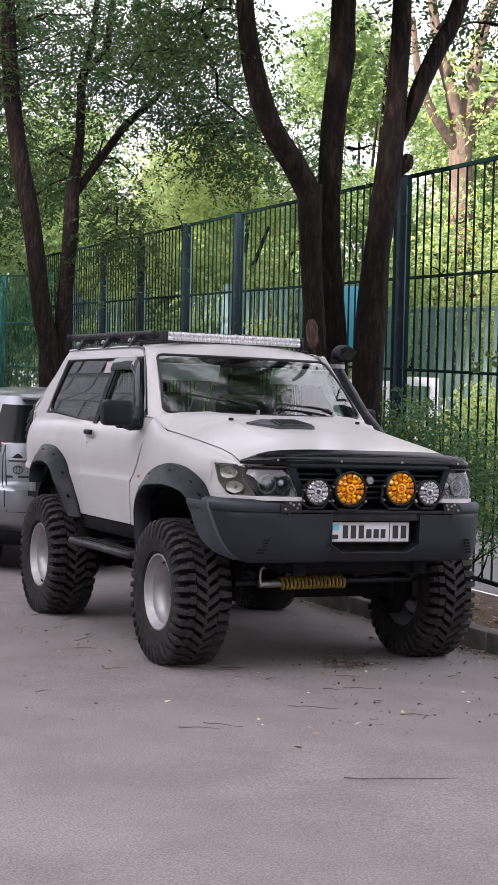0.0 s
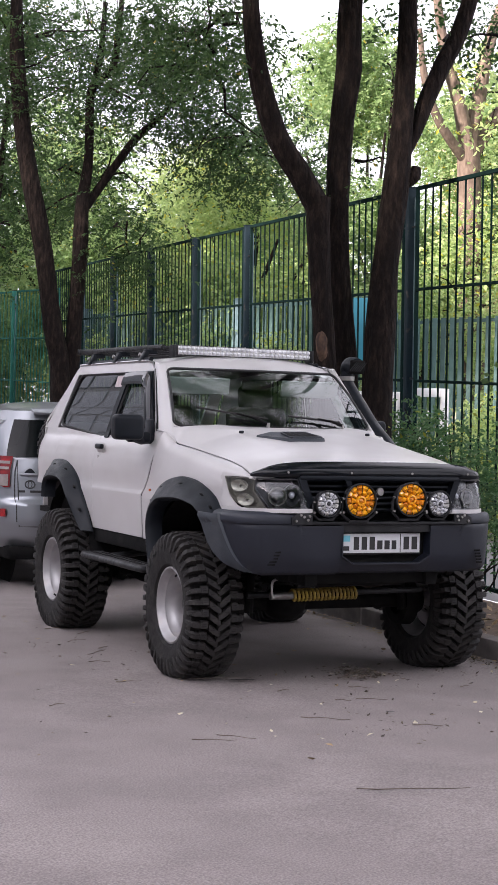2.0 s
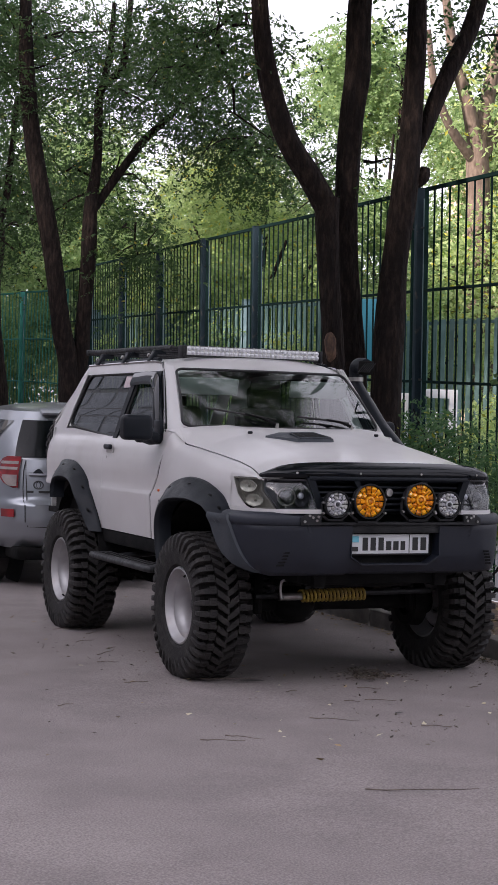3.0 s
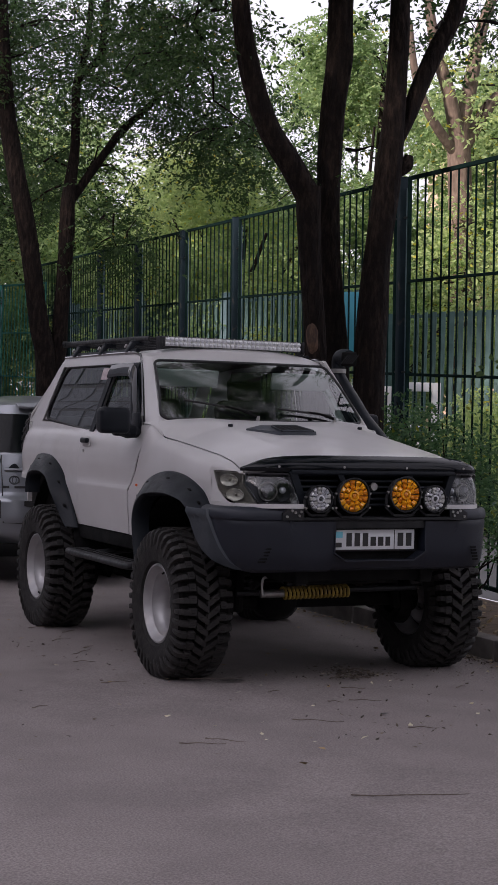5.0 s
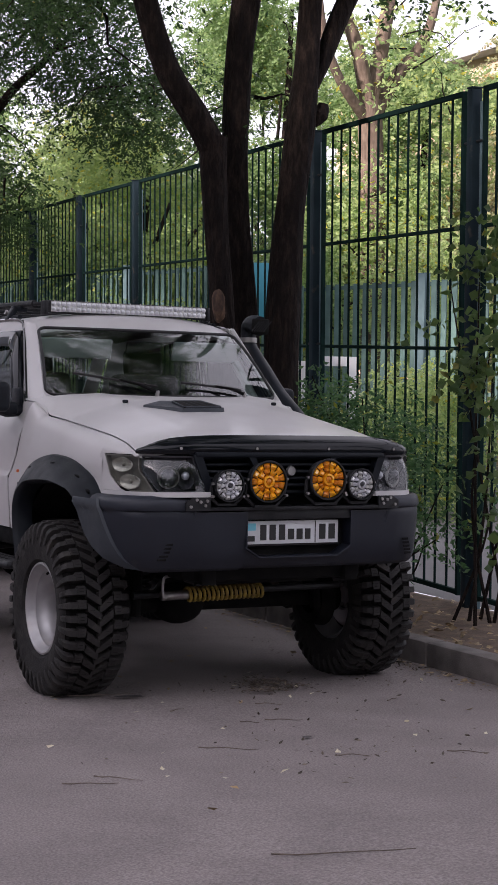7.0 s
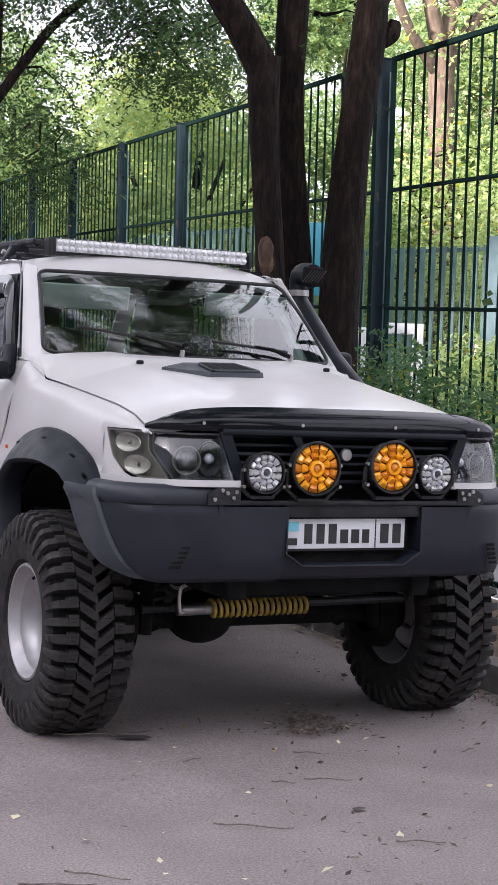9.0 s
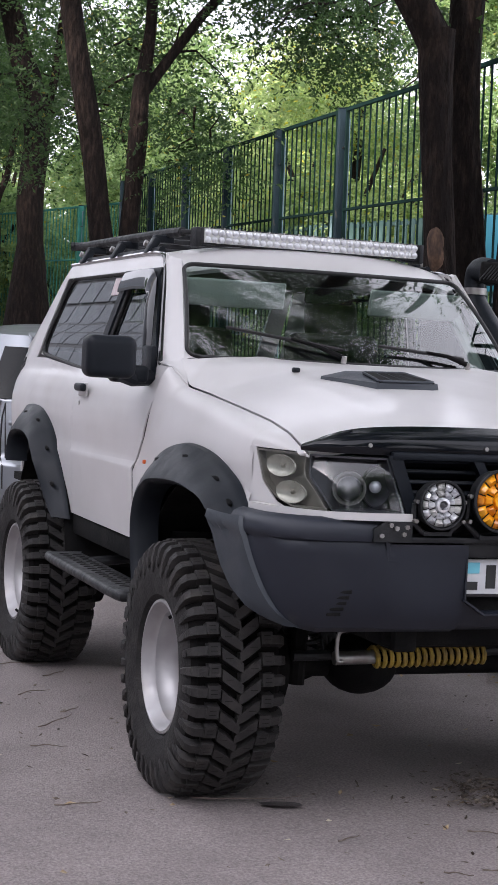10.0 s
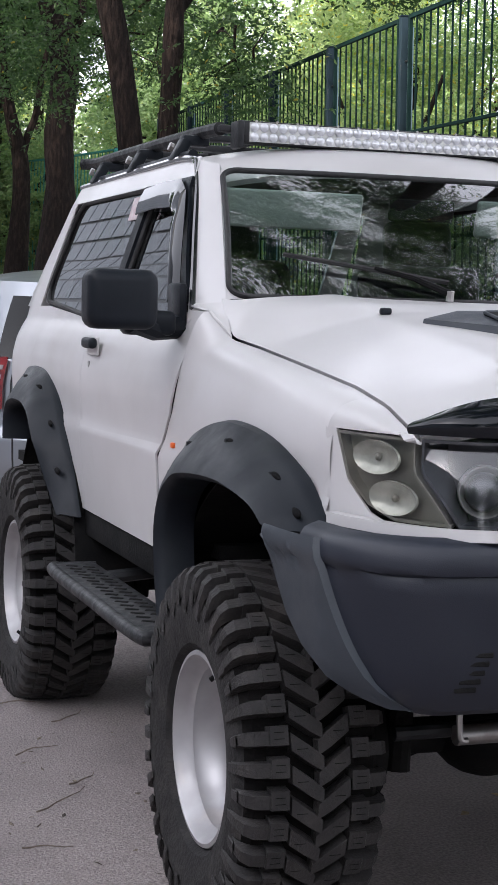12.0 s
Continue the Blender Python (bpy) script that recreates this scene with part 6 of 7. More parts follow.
for x, z, w, h, m in [(-0.185, 0.88, 0.05, 0.035, "plate_blue"), (-0.187, 0.823, 0.045, 0.026, "ink"), (-0.118, 0.852, 0.034, 0.075, "ink"), (-0.066, 0.852, 0.034, 0.075, "ink"), (-0.014, 0.852, 0.034, 0.075, "ink"), (0.036, 0.842, 0.034, 0.052, "ink"), (0.084, 0.842, 0.034, 0.052, "ink"), (0.130, 0.842, 0.030, 0.052, "ink"), (0.172, 0.852, 0.004, 0.108, "ink"), (0.212, 0.852, 0.036, 0.075, "ink"), (0.266, 0.852, 0.036, 0.075, "ink")]:
    bm = bmesh.new()
    box(bm, (x - 0.040, -0.7880, z), (w, 0.003, h))
    cpart("plate_bar", bm, M[m], plate)


# auxiliary lamps
def round_lamp(c, r, facet, core, label):
    c = Vector(c)
    fr = Matrix.Translation(c) @ Matrix.Rotation(radians(90), 4, "Z")   # x axis of the lathe along +y
    bm = bmesh.new()
    lathe(bm, [(0.09, 0.0), (0.09, r * 0.6), (0.05, r * 0.95), (0.0, r * 1.02), (-0.008, r * 1.06), (-0.012, r * 1.04), (-0.012, r * 0.97), (0.006, r * 0.95), (0.012, 0.0)], 40, fr)
    lamp = cpart("spot_lamp", bm, M["metal_black"], None, label)
    for ring, (r0, r1, n, dep) in enumerate(((0.62, 0.93, 13, 0.016), (0.33, 0.62, 9, 0.020))):
        for k in range(n):
            a0, a1 = 2 * math.pi * (k + 0.06) / n, 2 * math.pi * (k + 0.94) / n
            bm = bmesh.new()
            g = [[bm.verts.new(c + Vector((r * rr * math.cos(a), -0.002 - (dep if (i == 1 and 0 < j < 4) else 0.0), r * rr * math.sin(a)))) for j, a in enumerate(lin(a0, a1, 5))] for i, rr in enumerate((r0, (r0 + r1) / 2, r1))]
            for i in range(2):
                for j in range(4):
                    bm.faces.new((g[i][j], g[i][j + 1], g[i + 1][j + 1], g[i + 1][j]))
            cpart("lens_facet", bm, facet if (k + ring) % 3 else core, lamp, smooth=25)
    bm = bmesh.new()
    lathe(bm, [(0.0, r * 0.33), (-0.014, r * 0.30), (-0.016, r * 0.20), (-0.004, r * 0.17), (0.004, 0.0)], 24, fr)
    cpart("lens_eye", bm, facet, lamp)
    bm = bmesh.new()
    bmesh.ops.create_uvsphere(bm, u_segments=14, v_segments=8, radius=r * 0.15, matrix=Matrix.Translation(c + Vector((0, -0.008, 0))) @ Matrix.Diagonal((1, 0.5, 1, 1)))
    cpart("eye_core", bm, core if facet is not M["led_white"] else M["lamp_dark"], lamp)
    bm = bmesh.new()
    for sx in (-1, 1):
        tube(bm, [c + Vector((sx * r * 1.05, 0.03, 0)), c + Vector((sx * r * 1.1, 0.03, -r * 0.8)), c + Vector((sx * r * 0.6, 0.03, -r * 1.22))], 0.009, 6)
    box(bm, c + Vector((0, 0.03, -r * 1.24)), (r * 1.3, 0.03, 0.012))
    cpart("lamp_bracket", bm, M["metal_black"], lamp)
    for sx in (-1, 1):
        for zz in (0.12, -0.7):
            bm = bmesh.new()
            tube(bm, [c + Vector((sx * r * 1.10, 0.0, zz * r)), c + Vector((sx * r * 1.10, 0.02, zz * r))], 0.007, 6)
            cpart("screw", bm, M["steel"], lamp)


round_lamp((-0.385, -0.862, 1.085), 0.074, M["led_white"], M["reflector"], "round white spot lamp")
round_lamp((0.345, -0.862, 1.087), 0.074, M["led_white"], M["reflector"], "round white spot lamp")
round_lamp((-0.183, -0.875, 1.103), 0.096, M["amber"], M["amber_deep"], "larger round amber spot lamp")
round_lamp((0.147, -0.875, 1.112), 0.096, M["amber"], M["amber_deep"], "larger round amber spot lamp")

# snorkel
bm = bmesh.new()
_sp = smoothed([(0.875, 0.56, 1.35), (0.89, 0.72, 1.41), (0.885, 0.90, 1.50), (0.885, 1.10, 1.655), (0.885, 1.24, 1.765), (0.885, 1.30, 1.83), (0.885, 1.305, 1.90)], 6)
tube(bm, _sp, [interp(k / (len(_sp) - 1), [0, 0.3, 1], [0.045, 0.072, 0.052]) for k in range(len(_sp))], 12)
snk = cpart("snorkel", bm, M["plastic"], None, "black snorkel running up the pillar")
bm = bmesh.new()
tube(bm, [(0.885, 1.305, 1.855), (0.885, 1.305, 1.885)], 0.060, 16)
cpart("clamp", bm, M["steel"], snk)
bm = bmesh.new()
_hd = smoothed([(0.885, 1.305, 1.88), (0.885, 1.305, 1.93), (0.885, 1.285, 1.958), (0.887, 1.24, 1.965), (0.89, 1.165, 1.952)], 5)
tube(bm, _hd, [interp(k / (len(_hd) - 1), [0, 0.5, 1], [0.050, 0.056, 0.062]) for k in range(len(_hd))], 18)
cpart("air_ram", bm, M["plastic"], snk, "round snorkel head turned forwards")
bm = bmesh.new()
box(bm, (0.89, 1.160, 1.950), (0.128, 0.030, 0.098), rot=Matrix.Rotation(0.12, 3, "X"), bev=0.012, seg=3)
mouth = cpart("ram_mouth", bm, M["matt_black"], snk)
for k in range(6):
    bm = bmesh.new()
    box(bm, (0.845 + 0.018 * k, 1.142, 1.950), (0.005, 0.006, 0.088), rot=Matrix.Rotation(0.75, 3, "Y"))
    cpart("mouth_bar", bm, M["metal_black"], mouth)

# roof rack and light bar
bm = bmesh.new()
tube(bm, smoothed([(-0.57, 1.32, 2.035), (-0.58, 1.7, 2.04), (-0.58, 2.9, 2.05), (-0.54, 3.02, 2.05), (0.54, 3.02, 2.05), (0.58, 2.9, 2.05), (0.58, 1.7, 2.04), (0.57, 1.32, 2.035)], 4), 0.022, 10)
rack = cpart("roof_rack", bm, M["metal_black"], None, "flat black roof rack")
for y in (1.32, 1.62, 1.95, 2.28, 2.6, 2.85):
    bm = bmesh.new()
    box(bm, (0, y, 2.035), (1.16, 0.05, 0.022), bev=0.005)
    cpart("cross_slat", bm, M["metal_black"], rack)
for x in (-0.3, 0.0, 0.3):
    bm = bmesh.new()
    box(bm, (x, 2.15, 2.052), (0.04, 1.7, 0.015), bev=0.004)
    cpart("long_slat", bm, M["metal_black"], rack)
for s in (-1, 1):
    for y in (1.50, 2.05, 2.62):
        bm = bmesh.new()
        box(bm, (s * 0.648, y, 1.975), (0.035, 0.06, 0.085), rot=Matrix.Rotation(-s * 0.5, 3, "Y"), bev=0.008)
        box(bm, (s * 0.60, y, 2.01), (0.09, 0.055, 0.035), bev=0.008)
        cl = cpart("rack_clamp", bm, M["plastic"], rack)
        bm = bmesh.new()
        tube(bm, [(s * 0.672, y, 1.985), (s * 0.685, y, 1.990)], 0.014, 8)
        cpart("clamp_knob", bm, M["steel"], rack)
    bm = bmesh.new()
    tube(bm, [(s * 0.645, 1.36, 1.955), (s * 0.645, 2.74, 1.955)], 0.016, 8)
    cpart("roof_rail", bm, M["plastic"], rack)
bm = bmesh.new()
box(bm, (-0.012, 1.235, 2.018), (1.035, 0.065, 0.070), bev=0.006)
lb = cpart("light_bar", bm, M["metal_black"], None, "long roof light bar with clear cells")
for k in range(14):
    bm = bmesh.new()
    box(bm, (-0.48 + 0.072 * k, 1.282, 2.018), (0.008, 0.04, 0.066), bev=0.002, seg=1)
    cpart("cooling_fin", bm, M["metal_black"], lb)
bm = bmesh.new()
bmesh.ops.create_uvsphere(bm, u_segments=10, v_segments=6, radius=0.0145, matrix=Matrix.Diagonal((1, 0.75, 1, 1)))
cell = finish("led_cell", bm, M["led_white"])
bm = bmesh.new()
box(bm, (-0.012, 1.203, 2.018), (1.0, 0.006, 0.060))
cpart("led_panel", bm, M["reflector"], lb)
for r in range(2):
    for k in range(32):
        o = part("led_cell", cell, None, lb)
        o.matrix_basis = Matrix.Translation((-0.496 + 0.0312 * k, 1.200, 2.003 + 0.030 * r))
for x in (-0.54, 0.516):
    bm = bmesh.new()
    box(bm, (x, 1.235, 2.01), (0.022, 0.08, 0.085), bev=0.006)
    cpart("end_cap", bm, M["metal_black"], lb)
for k in range(15):
    bm = bmesh.new()
    tube(bm, [(-0.49 + 0.068 * k, 1.205, 2.052), (-0.49 + 0.068 * k, 1.200, 2.052)], 0.004, 6)
    cpart("screw", bm, M["steel"], lb)


# wheels
def flattened(bm):
    """The tyre stands flat on the ground."""
    for v in bm.verts:
        if v.co.z < -0.425:
            v.co.z = -0.425
            v.co.x *= 1.02
    bmesh.ops.recalc_face_normals(bm, faces=bm.faces)


def tyre_mesh():
    R, W = 0.410, 0.150
    bm = bmesh.new()
    prof = [(-W * 0.80, 0.226), (-W * 1.02, 0.250), (-W * 1.12, 0.310), (-W * 1.11, 0.350), (-W * 1.03, 0.380), (-W * 0.92, 0.400), (-W * 0.5, R), (0, R + 0.003)]
    prof += [(-x, r) for x, r in prof[-2::-1]]
    lathe(bm, prof, 76)
    # the band under the lugs takes the painted groove shade
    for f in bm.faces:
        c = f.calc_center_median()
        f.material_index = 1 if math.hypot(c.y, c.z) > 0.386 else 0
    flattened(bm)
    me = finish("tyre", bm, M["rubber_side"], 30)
    me.materials.append(M["rubber_shade"])
    return me


def tread_mesh(turn):
    """Shoulder lugs with a stepped outer end, side ribs and slanted centre blocks that mesh in the middle."""
    bm = bmesh.new()
    N = 40

    def block(path, halfw, a0, depth, taper=0.90):
        top, bot = [], []
        for (x, r, da), hw in zip(path, halfw):
            for sgn in (-1, 1):
                for rr, lst, ww in ((r, top, taper), (r - depth, bot, 1.08)):
                    a = a0 + da + sgn * hw * ww / 0.43
                    lst.append(bm.verts.new((x if rr == r else x * 0.985, rr * math.cos(a), rr * math.sin(a))))
        n = len(path)
        q = lambda l, i, j: l[2 * i + j]
        for i in range(n - 1):
            bm.faces.new((q(top, i, 0), q(top, i + 1, 0), q(top, i + 1, 1), q(top, i, 1)))
            for j in (0, 1):
                bm.faces.new((q(top, i, j), q(bot, i, j), q(bot, i + 1, j), q(top, i + 1, j)))
        for i in (0, n - 1):
            bm.faces.new((q(top, i, 0), q(top, i, 1), q(bot, i, 1), q(bot, i, 0)))

    def sipe(x0, x1, r, a0, da):
        v = []
        for x in (x0, x1):
            for e in (-0.0018, 0.0018):
                a = a0 + da + e
                v.append(bm.verts.new((x, (r + 0.0006) * math.cos(a), (r + 0.0006) * math.sin(a))))
        f = bm.faces.new((v[0], v[1], v[3], v[2]))
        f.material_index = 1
    for k in range(N):
        a = 2 * math.pi * k / N
        lng = k % 2
        for sd in (-1, 1):
            ph = a + (math.pi / N if sd > 0 else 0)
            block([(sd * 0.072, 0.4445, 0.0), (sd * 0.112, 0.443, 0.0), (sd * 0.1135, 0.441, 0.0)], [0.0225, 0.0225, 0.0225], ph, 0.036)
            block([(sd * 0.1138, 0.438, 0.010), (sd * 0.146, 0.432, 0.010), (sd * 0.163, 0.414, 0.010), (sd * (0.173 if lng else 0.169), 0.372 if lng else 0.392, 0.010)], [0.0175, 0.0175, 0.016, 0.014], ph, 0.036, 0.84)
            sipe(sd * 0.082, sd * 0.105, 0.4442, ph, 0.016)
            sipe(sd * 0.082, sd * 0.105, 0.4442, ph, -0.016)
            block([(sd * 0.1725, 0.366 if lng else 0.384, 0.012), (sd * 0.1745, 0.330 if lng else 0.352, 0.012)], [0.015, 0.011], ph, 0.007)
            c = ph + turn * math.pi / N * 0.35
            block([(sd * -0.006, 0.446, turn * 0.118), (sd * 0.022, 0.446, turn * 0.076), (sd * 0.067, 0.445, turn * 0.004)], [0.017, 0.0205, 0.0205], c, 0.034)
            sipe(sd * 0.030, sd * 0.056, 0.4458, c, turn * 0.042)
    flattened(bm)
    me = finish("tread", bm, M["rubber"], 25)
    me.materials.append(M["rubber_shade"])
    return me


_tread, _tread_r = tread_mesh(1), tread_mesh(-1)
_tyre = tyre_mesh()
bm = bmesh.new()
lathe(bm, [(-0.128, 0.236), (-0.140, 0.232), (-0.142, 0.222), (-0.132, 0.214), (-0.112, 0.208), (-0.098, 0.192), (-0.060, 0.188), (-0.052, 0.180), (-0.012, 0.174), (0.03, 0.170), (0.045, 0.150), (0.040, 0.085), (0.02, 0.075), (0.02, 0.0)], 56)
lathe(bm, [(0.128, 0.236), (0.136, 0.225), (0.10, 0.205), (0.02, 0.185)], 40)
_rim_mesh = finish("rim", bm, M["rim"], 40)
bm = bmesh.new()
lathe(bm, [(0.03, 0.075), (-0.01, 0.060), (-0.040, 0.054), (-0.046, 0.040), (-0.048, 0.0)], 20)
_hub = finish("wheel", bm, M["metal_black"], 40)
bm = bmesh.new()
tube(bm, [(0, 0, 0), (-0.025, 0, 0)], 0.011, 6)
_nut = finish("wheel_nut", bm, M["steel"])
bm = bmesh.new()
tube(bm, [(-0.118, 0, 0.20), (-0.135, 0, 0.185)], 0.006, 6)
_valve = finish("valve", bm, M["matt_black"])


def wheel(x, y, flip, spin):
    m = Matrix.Translation((x, y, 0.425)) @ Matrix.Rotation(math.pi if flip else 0, 4, "Z")
    w = part("wheel", _hub, None, car)
    w.matrix_basis = m
    part("tyre", _tyre, None, w, "black tyre carcass")
    part("tread", _tread_r if flip else _tread, None, w, "dusty knobbly mud tread")
    part("rim", _rim_mesh, None, w, "silver deep-dish steel rim")
    v = part("valve", _valve, None, w)
    v.matrix_basis = Matrix.Rotation(spin, 4, "X")
    for k in range(6):
        a = 2 * math.pi * k / 6
        part("wheel_nut", _nut, None, w).matrix_basis = Matrix.Translation((0.035, 0.062 * math.cos(a), 0.062 * math.sin(a)))


wheel(-0.855, 0.0, False, 0.3)
wheel(0.812, 0.0, True, 1.3)
wheel(-0.855, 2.4, False, 2.9)
wheel(0.812, 2.4, True, 0.7)
# spare on the back door
w = part("spare_wheel", _hub, None, car, "spare wheel on the back door")
w.matrix_basis = Matrix.Translation((-0.28, 3.70, 1.29)) @ Matrix.Rotation(math.pi / 2, 4, "Z") @ Matrix.Diagonal((0.85, 0.98, 0.98, 1))
part("tyre", _tyre, None, w, "black tyre carcass")
part("tread", _tread, None, w, "dusty knobbly mud tread")
part("rim", _rim_mesh, None, w)

# running gear
for y in (0.0, 2.4):
    bm = bmesh.new()
    tube(bm, [(-0.72, y, 0.425), (0.72, y, 0.425)], 0.045, 12)
    ax = cpart("axle", bm, M["matt_black"], None, "black beam axle")
    bm = bmesh.new()
    bmesh.ops.create_uvsphere(bm, u_segments=20, v_segments=12, radius=0.13, matrix=Matrix.Translation((-0.24, y, 0.425)) @ Matrix.Diagonal((1.1, 1.0, 0.85, 1)))
    cpart("differential", bm, M["matt_black"], ax)
    for s in (-1, 1):
        bm = bmesh.new()
        lathe(bm, [(-0.09, 0.09), (-0.09, 0.15), (0.0, 0.16), (0.02, 0.10), (0.09, 0.08)], 20, Matrix.Translation((s * 0.66, y, 0.425)) @ Matrix.Rotation(0 if s > 0 else math.pi, 4, "Z"))
        cpart("knuckle", bm, M["matt_black"], ax)
        bm = bmesh.new()
        tube(bm, [(s * 0.46 + 0.065 * math.cos(a * 0.5), y + 0.02 + 0.065 * math.sin(a * 0.5), 0.48 + 0.0031 * a) for a in range(0, 76)], 0.010, 6)
        cpart("coil_spring", bm, M["metal_black"], ax)
        bm = bmesh.new()
        tube(bm, [(s * 0.54, y - 0.13, 0.38), (s * 0.50, y - 0.10, 0.95)], [0.032, 0.024], 10)
        cpart("damper", bm, M["matt_black"], ax)
bm = bmesh.new()
tube(bm, [(-0.60, -0.24, 0.50), (0.62, -0.24, 0.515)], 0.018, 10)
rod = cpart("steering_rod", bm, M["metal_black"], None, "black steering rod")
bm = bmesh.new()
tube(bm, [(-0.46, -0.275, 0.497), (-0.31, -0.275, 0.499)], 0.024, 14)
cpart("steering_damper", bm, M["steel"], rod, "steel steering damper")
bm = bmesh.new()
tube(bm, [(-0.32 + 0.43 * a / 170, -0.275 + 0.034 * math.cos(a * 0.62), 0.50 + 0.008 * a / 170 + 0.034 * math.sin(a * 0.62)) for a in range(171)], 0.0085, 6)
cpart("damper_spring", bm, M["spring_yellow"], rod, "worn yellow damper spring")
bm = bmesh.new()
tube(bm, [(-0.32, -0.275, 0.50), (0.12, -0.275, 0.507)], 0.018, 10)
cpart("damper_rod", bm, M["matt_black"], rod)
bm = bmesh.new()
tube(bm, smoothed([(-0.36, -0.29, 0.60), (-0.43, -0.30, 0.60), (-0.46, -0.30, 0.58), (-0.46, -0.30, 0.50), (-0.44, -0.30, 0.49)], 4), 0.008, 8)
cpart("bracket", bm, M["steel"], rod)
for s in (-1, 1):
    bm = bmesh.new()
    box(bm, (s * 0.40, 1.3, 0.66), (0.08, 4.0, 0.13), bev=0.01)
    cpart("chassis_rail", bm, M["matt_black"])
    bm = bmesh.new()
    tube(bm, [(s * 0.44, 0.02, 0.40), (s * 0.42, 0.5, 0.50), (s * 0.40, 0.95, 0.58)], 0.04, 8)
    cpart("radius_arm", bm, M["matt_black"])
bm = bmesh.new()
box(bm, (0, -0.60, 0.655), (0.95, 0.14, 0.10), bev=0.02)
box(bm, (0, 0.5, 0.72), (0.7, 1.6, 0.06), bev=0.02)
box(bm, (0, 2.2, 0.74), (1.5, 2.4, 0.05), bev=0.02)
box(bm, (0, 0.35, 0.9), (0.8, 1.5, 0.3), bev=0.05)
# the next three boxes are added to block light and darken the ground below
box(bm, (0, -0.22, 0.60), (0.62, 0.62, 0.05), bev=0.02)
box(bm, (0, 1.0, 0.60), (0.34, 1.1, 0.24), bev=0.05)
box(bm, (0.3, 1.75, 0.58), (0.42, 0.7, 0.26), bev=0.05)
cpart("underbody", bm, M["matt_black"])

# cabin
bm = bmesh.new()
box(bm, (0, 1.9, 0.82), (1.62, 2.9, 0.04))
box(bm, (0, 0.56, 1.07), (1.45, 0.05, 0.56))
cabin = cpart("cabin_floor", bm, M["matt_black"])
bm = bmesh.new()
box(bm, (0, 0.83, 1.385), (1.42, 0.40, 0.15), bev=0.04)
box(bm, (-0.38, 0.78, 1.485), (0.40, 0.22, 0.06), bev=0.025)
cpart("dashboard", bm, M["plastic"], cabin)
for x in (-0.38, 0.38):
    bm = bmesh.new()
    box(bm, (x, 1.52, 1.08), (0.50, 0.50, 0.16), bev=0.05, seg=3)
    st = cpart("seat", bm, M["seat"], cabin)
    bm = bmesh.new()
    box(bm, (x, 1.80, 1.36), (0.48, 0.14, 0.58), rot=Matrix.Rotation(-0.2, 3, "X"), bev=0.05, seg=3)
    cpart("seat_back", bm, M["seat"], cabin)
    bm = bmesh.new()
    box(bm, (x, 1.88, 1.72), (0.27, 0.10, 0.18), rot=Matrix.Rotation(-0.15, 3, "X"), bev=0.04, seg=3)
    cpart("headrest", bm, M["seat"], cabin)
    bm = bmesh.new()
    box(bm, (x * 1.12, 1.045, 1.775), (0.46, 0.022, 0.115), rot=Matrix.Rotation(0.25, 3, "X"), bev=0.009, seg=3)
    cpart("sun_visor", bm, M["trim_grey"], cabin, "grey sun visor")
bm = bmesh.new()
box(bm, (0.0, 1.03, 1.79), (0.22, 0.025, 0.07), rot=Matrix.Rotation(0.2, 3, "X"), bev=0.012)
cpart("rear_view_mirror", bm, M["matt_black"], cabin)
bm = bmesh.new()
_sw = [Vector((0.38 + 0.19 * math.cos(a), 1.10 - 0.06 * math.sin(a), 1.38 + 0.17 * math.sin(a))) for a in lin(0, 2 * math.pi, 29)]
tube(bm, _sw, 0.015, 8, cap=False)
tube(bm, [_sw[0], _sw[14]], 0.02, 6)
cpart("steering_wheel", bm, M["matt_black"], cabin)
bm = bmesh.new()
sheet(bm, lambda u, w: roof_pt(u * 0.96, 0.05 + 0.93 * w) - Vector((0, 0, 0.035)), lin(-1, 1, 9), lin(0, 1, 9))
cpart("headlining", bm, M["headliner"], cabin)
bm = bmesh.new()
box(bm, (0, 2.65, 1.19), (1.2, 0.14, 0.50), bev=0.05, seg=3)
cpart("rear_seat", bm, M["seat"], cabin)
for s in (-1, 1):
    bm = bmesh.new()
    box(bm, (s * 0.782, 1.9, 1.09), (0.03, 2.6, 0.60), bev=0.01)
    cpart("door_card", bm, M["matt_black"], cabin)
    bm = bmesh.new()
    tube(bm, smoothed([(s * 0.70, 0.90, 1.50), (s * 0.655, 1.05, 1.70), (s * 0.61, 1.17, 1.86)], 4), 0.03, 8)
    cpart("pillar_trim", bm, M["trim_grey"], cabin)

# ---------------------------------------------------------------- silver crossover parked behind
suv = thing("silver_crossover", (0.15, 7.1, 0), "silver compact crossover parked tail-on behind the off-road vehicle", "car")
RX, RY0, RY1 = 0.15, 4.93, 9.30


def spart(name, bm, material, parent=None, label="", smooth=35):
    bmesh.ops.recalc_face_normals(bm, faces=bm.faces)
    return part(name, bm, material, parent or suv, label, smooth)


_rp = smoothed([(0, 0, 0), (0.40, 0.02, 0), (0.62, 0.07, 0), (0.755, 0.16, 0), (0.84, 0.30, 0), (0.88, 0.50, 0), (0.90, 0.85, 0), (0.905, 1.6, 0), (0.905, 2.8, 0), (0.885, 3.5, 0), (0.82, 3.95, 0), (0.62, 4.2, 0), (0.3, 4.34, 0), (0, 4.37, 0)], 5)
_rl = np.concatenate([[0], np.cumsum([(b - a).length for a, b in zip(_rp, _rp[1:])])])
_rl /= _rl[-1]
_rx, _ry = np.array([p.x for p in _rp]), np.array([p.y for p in _rp])


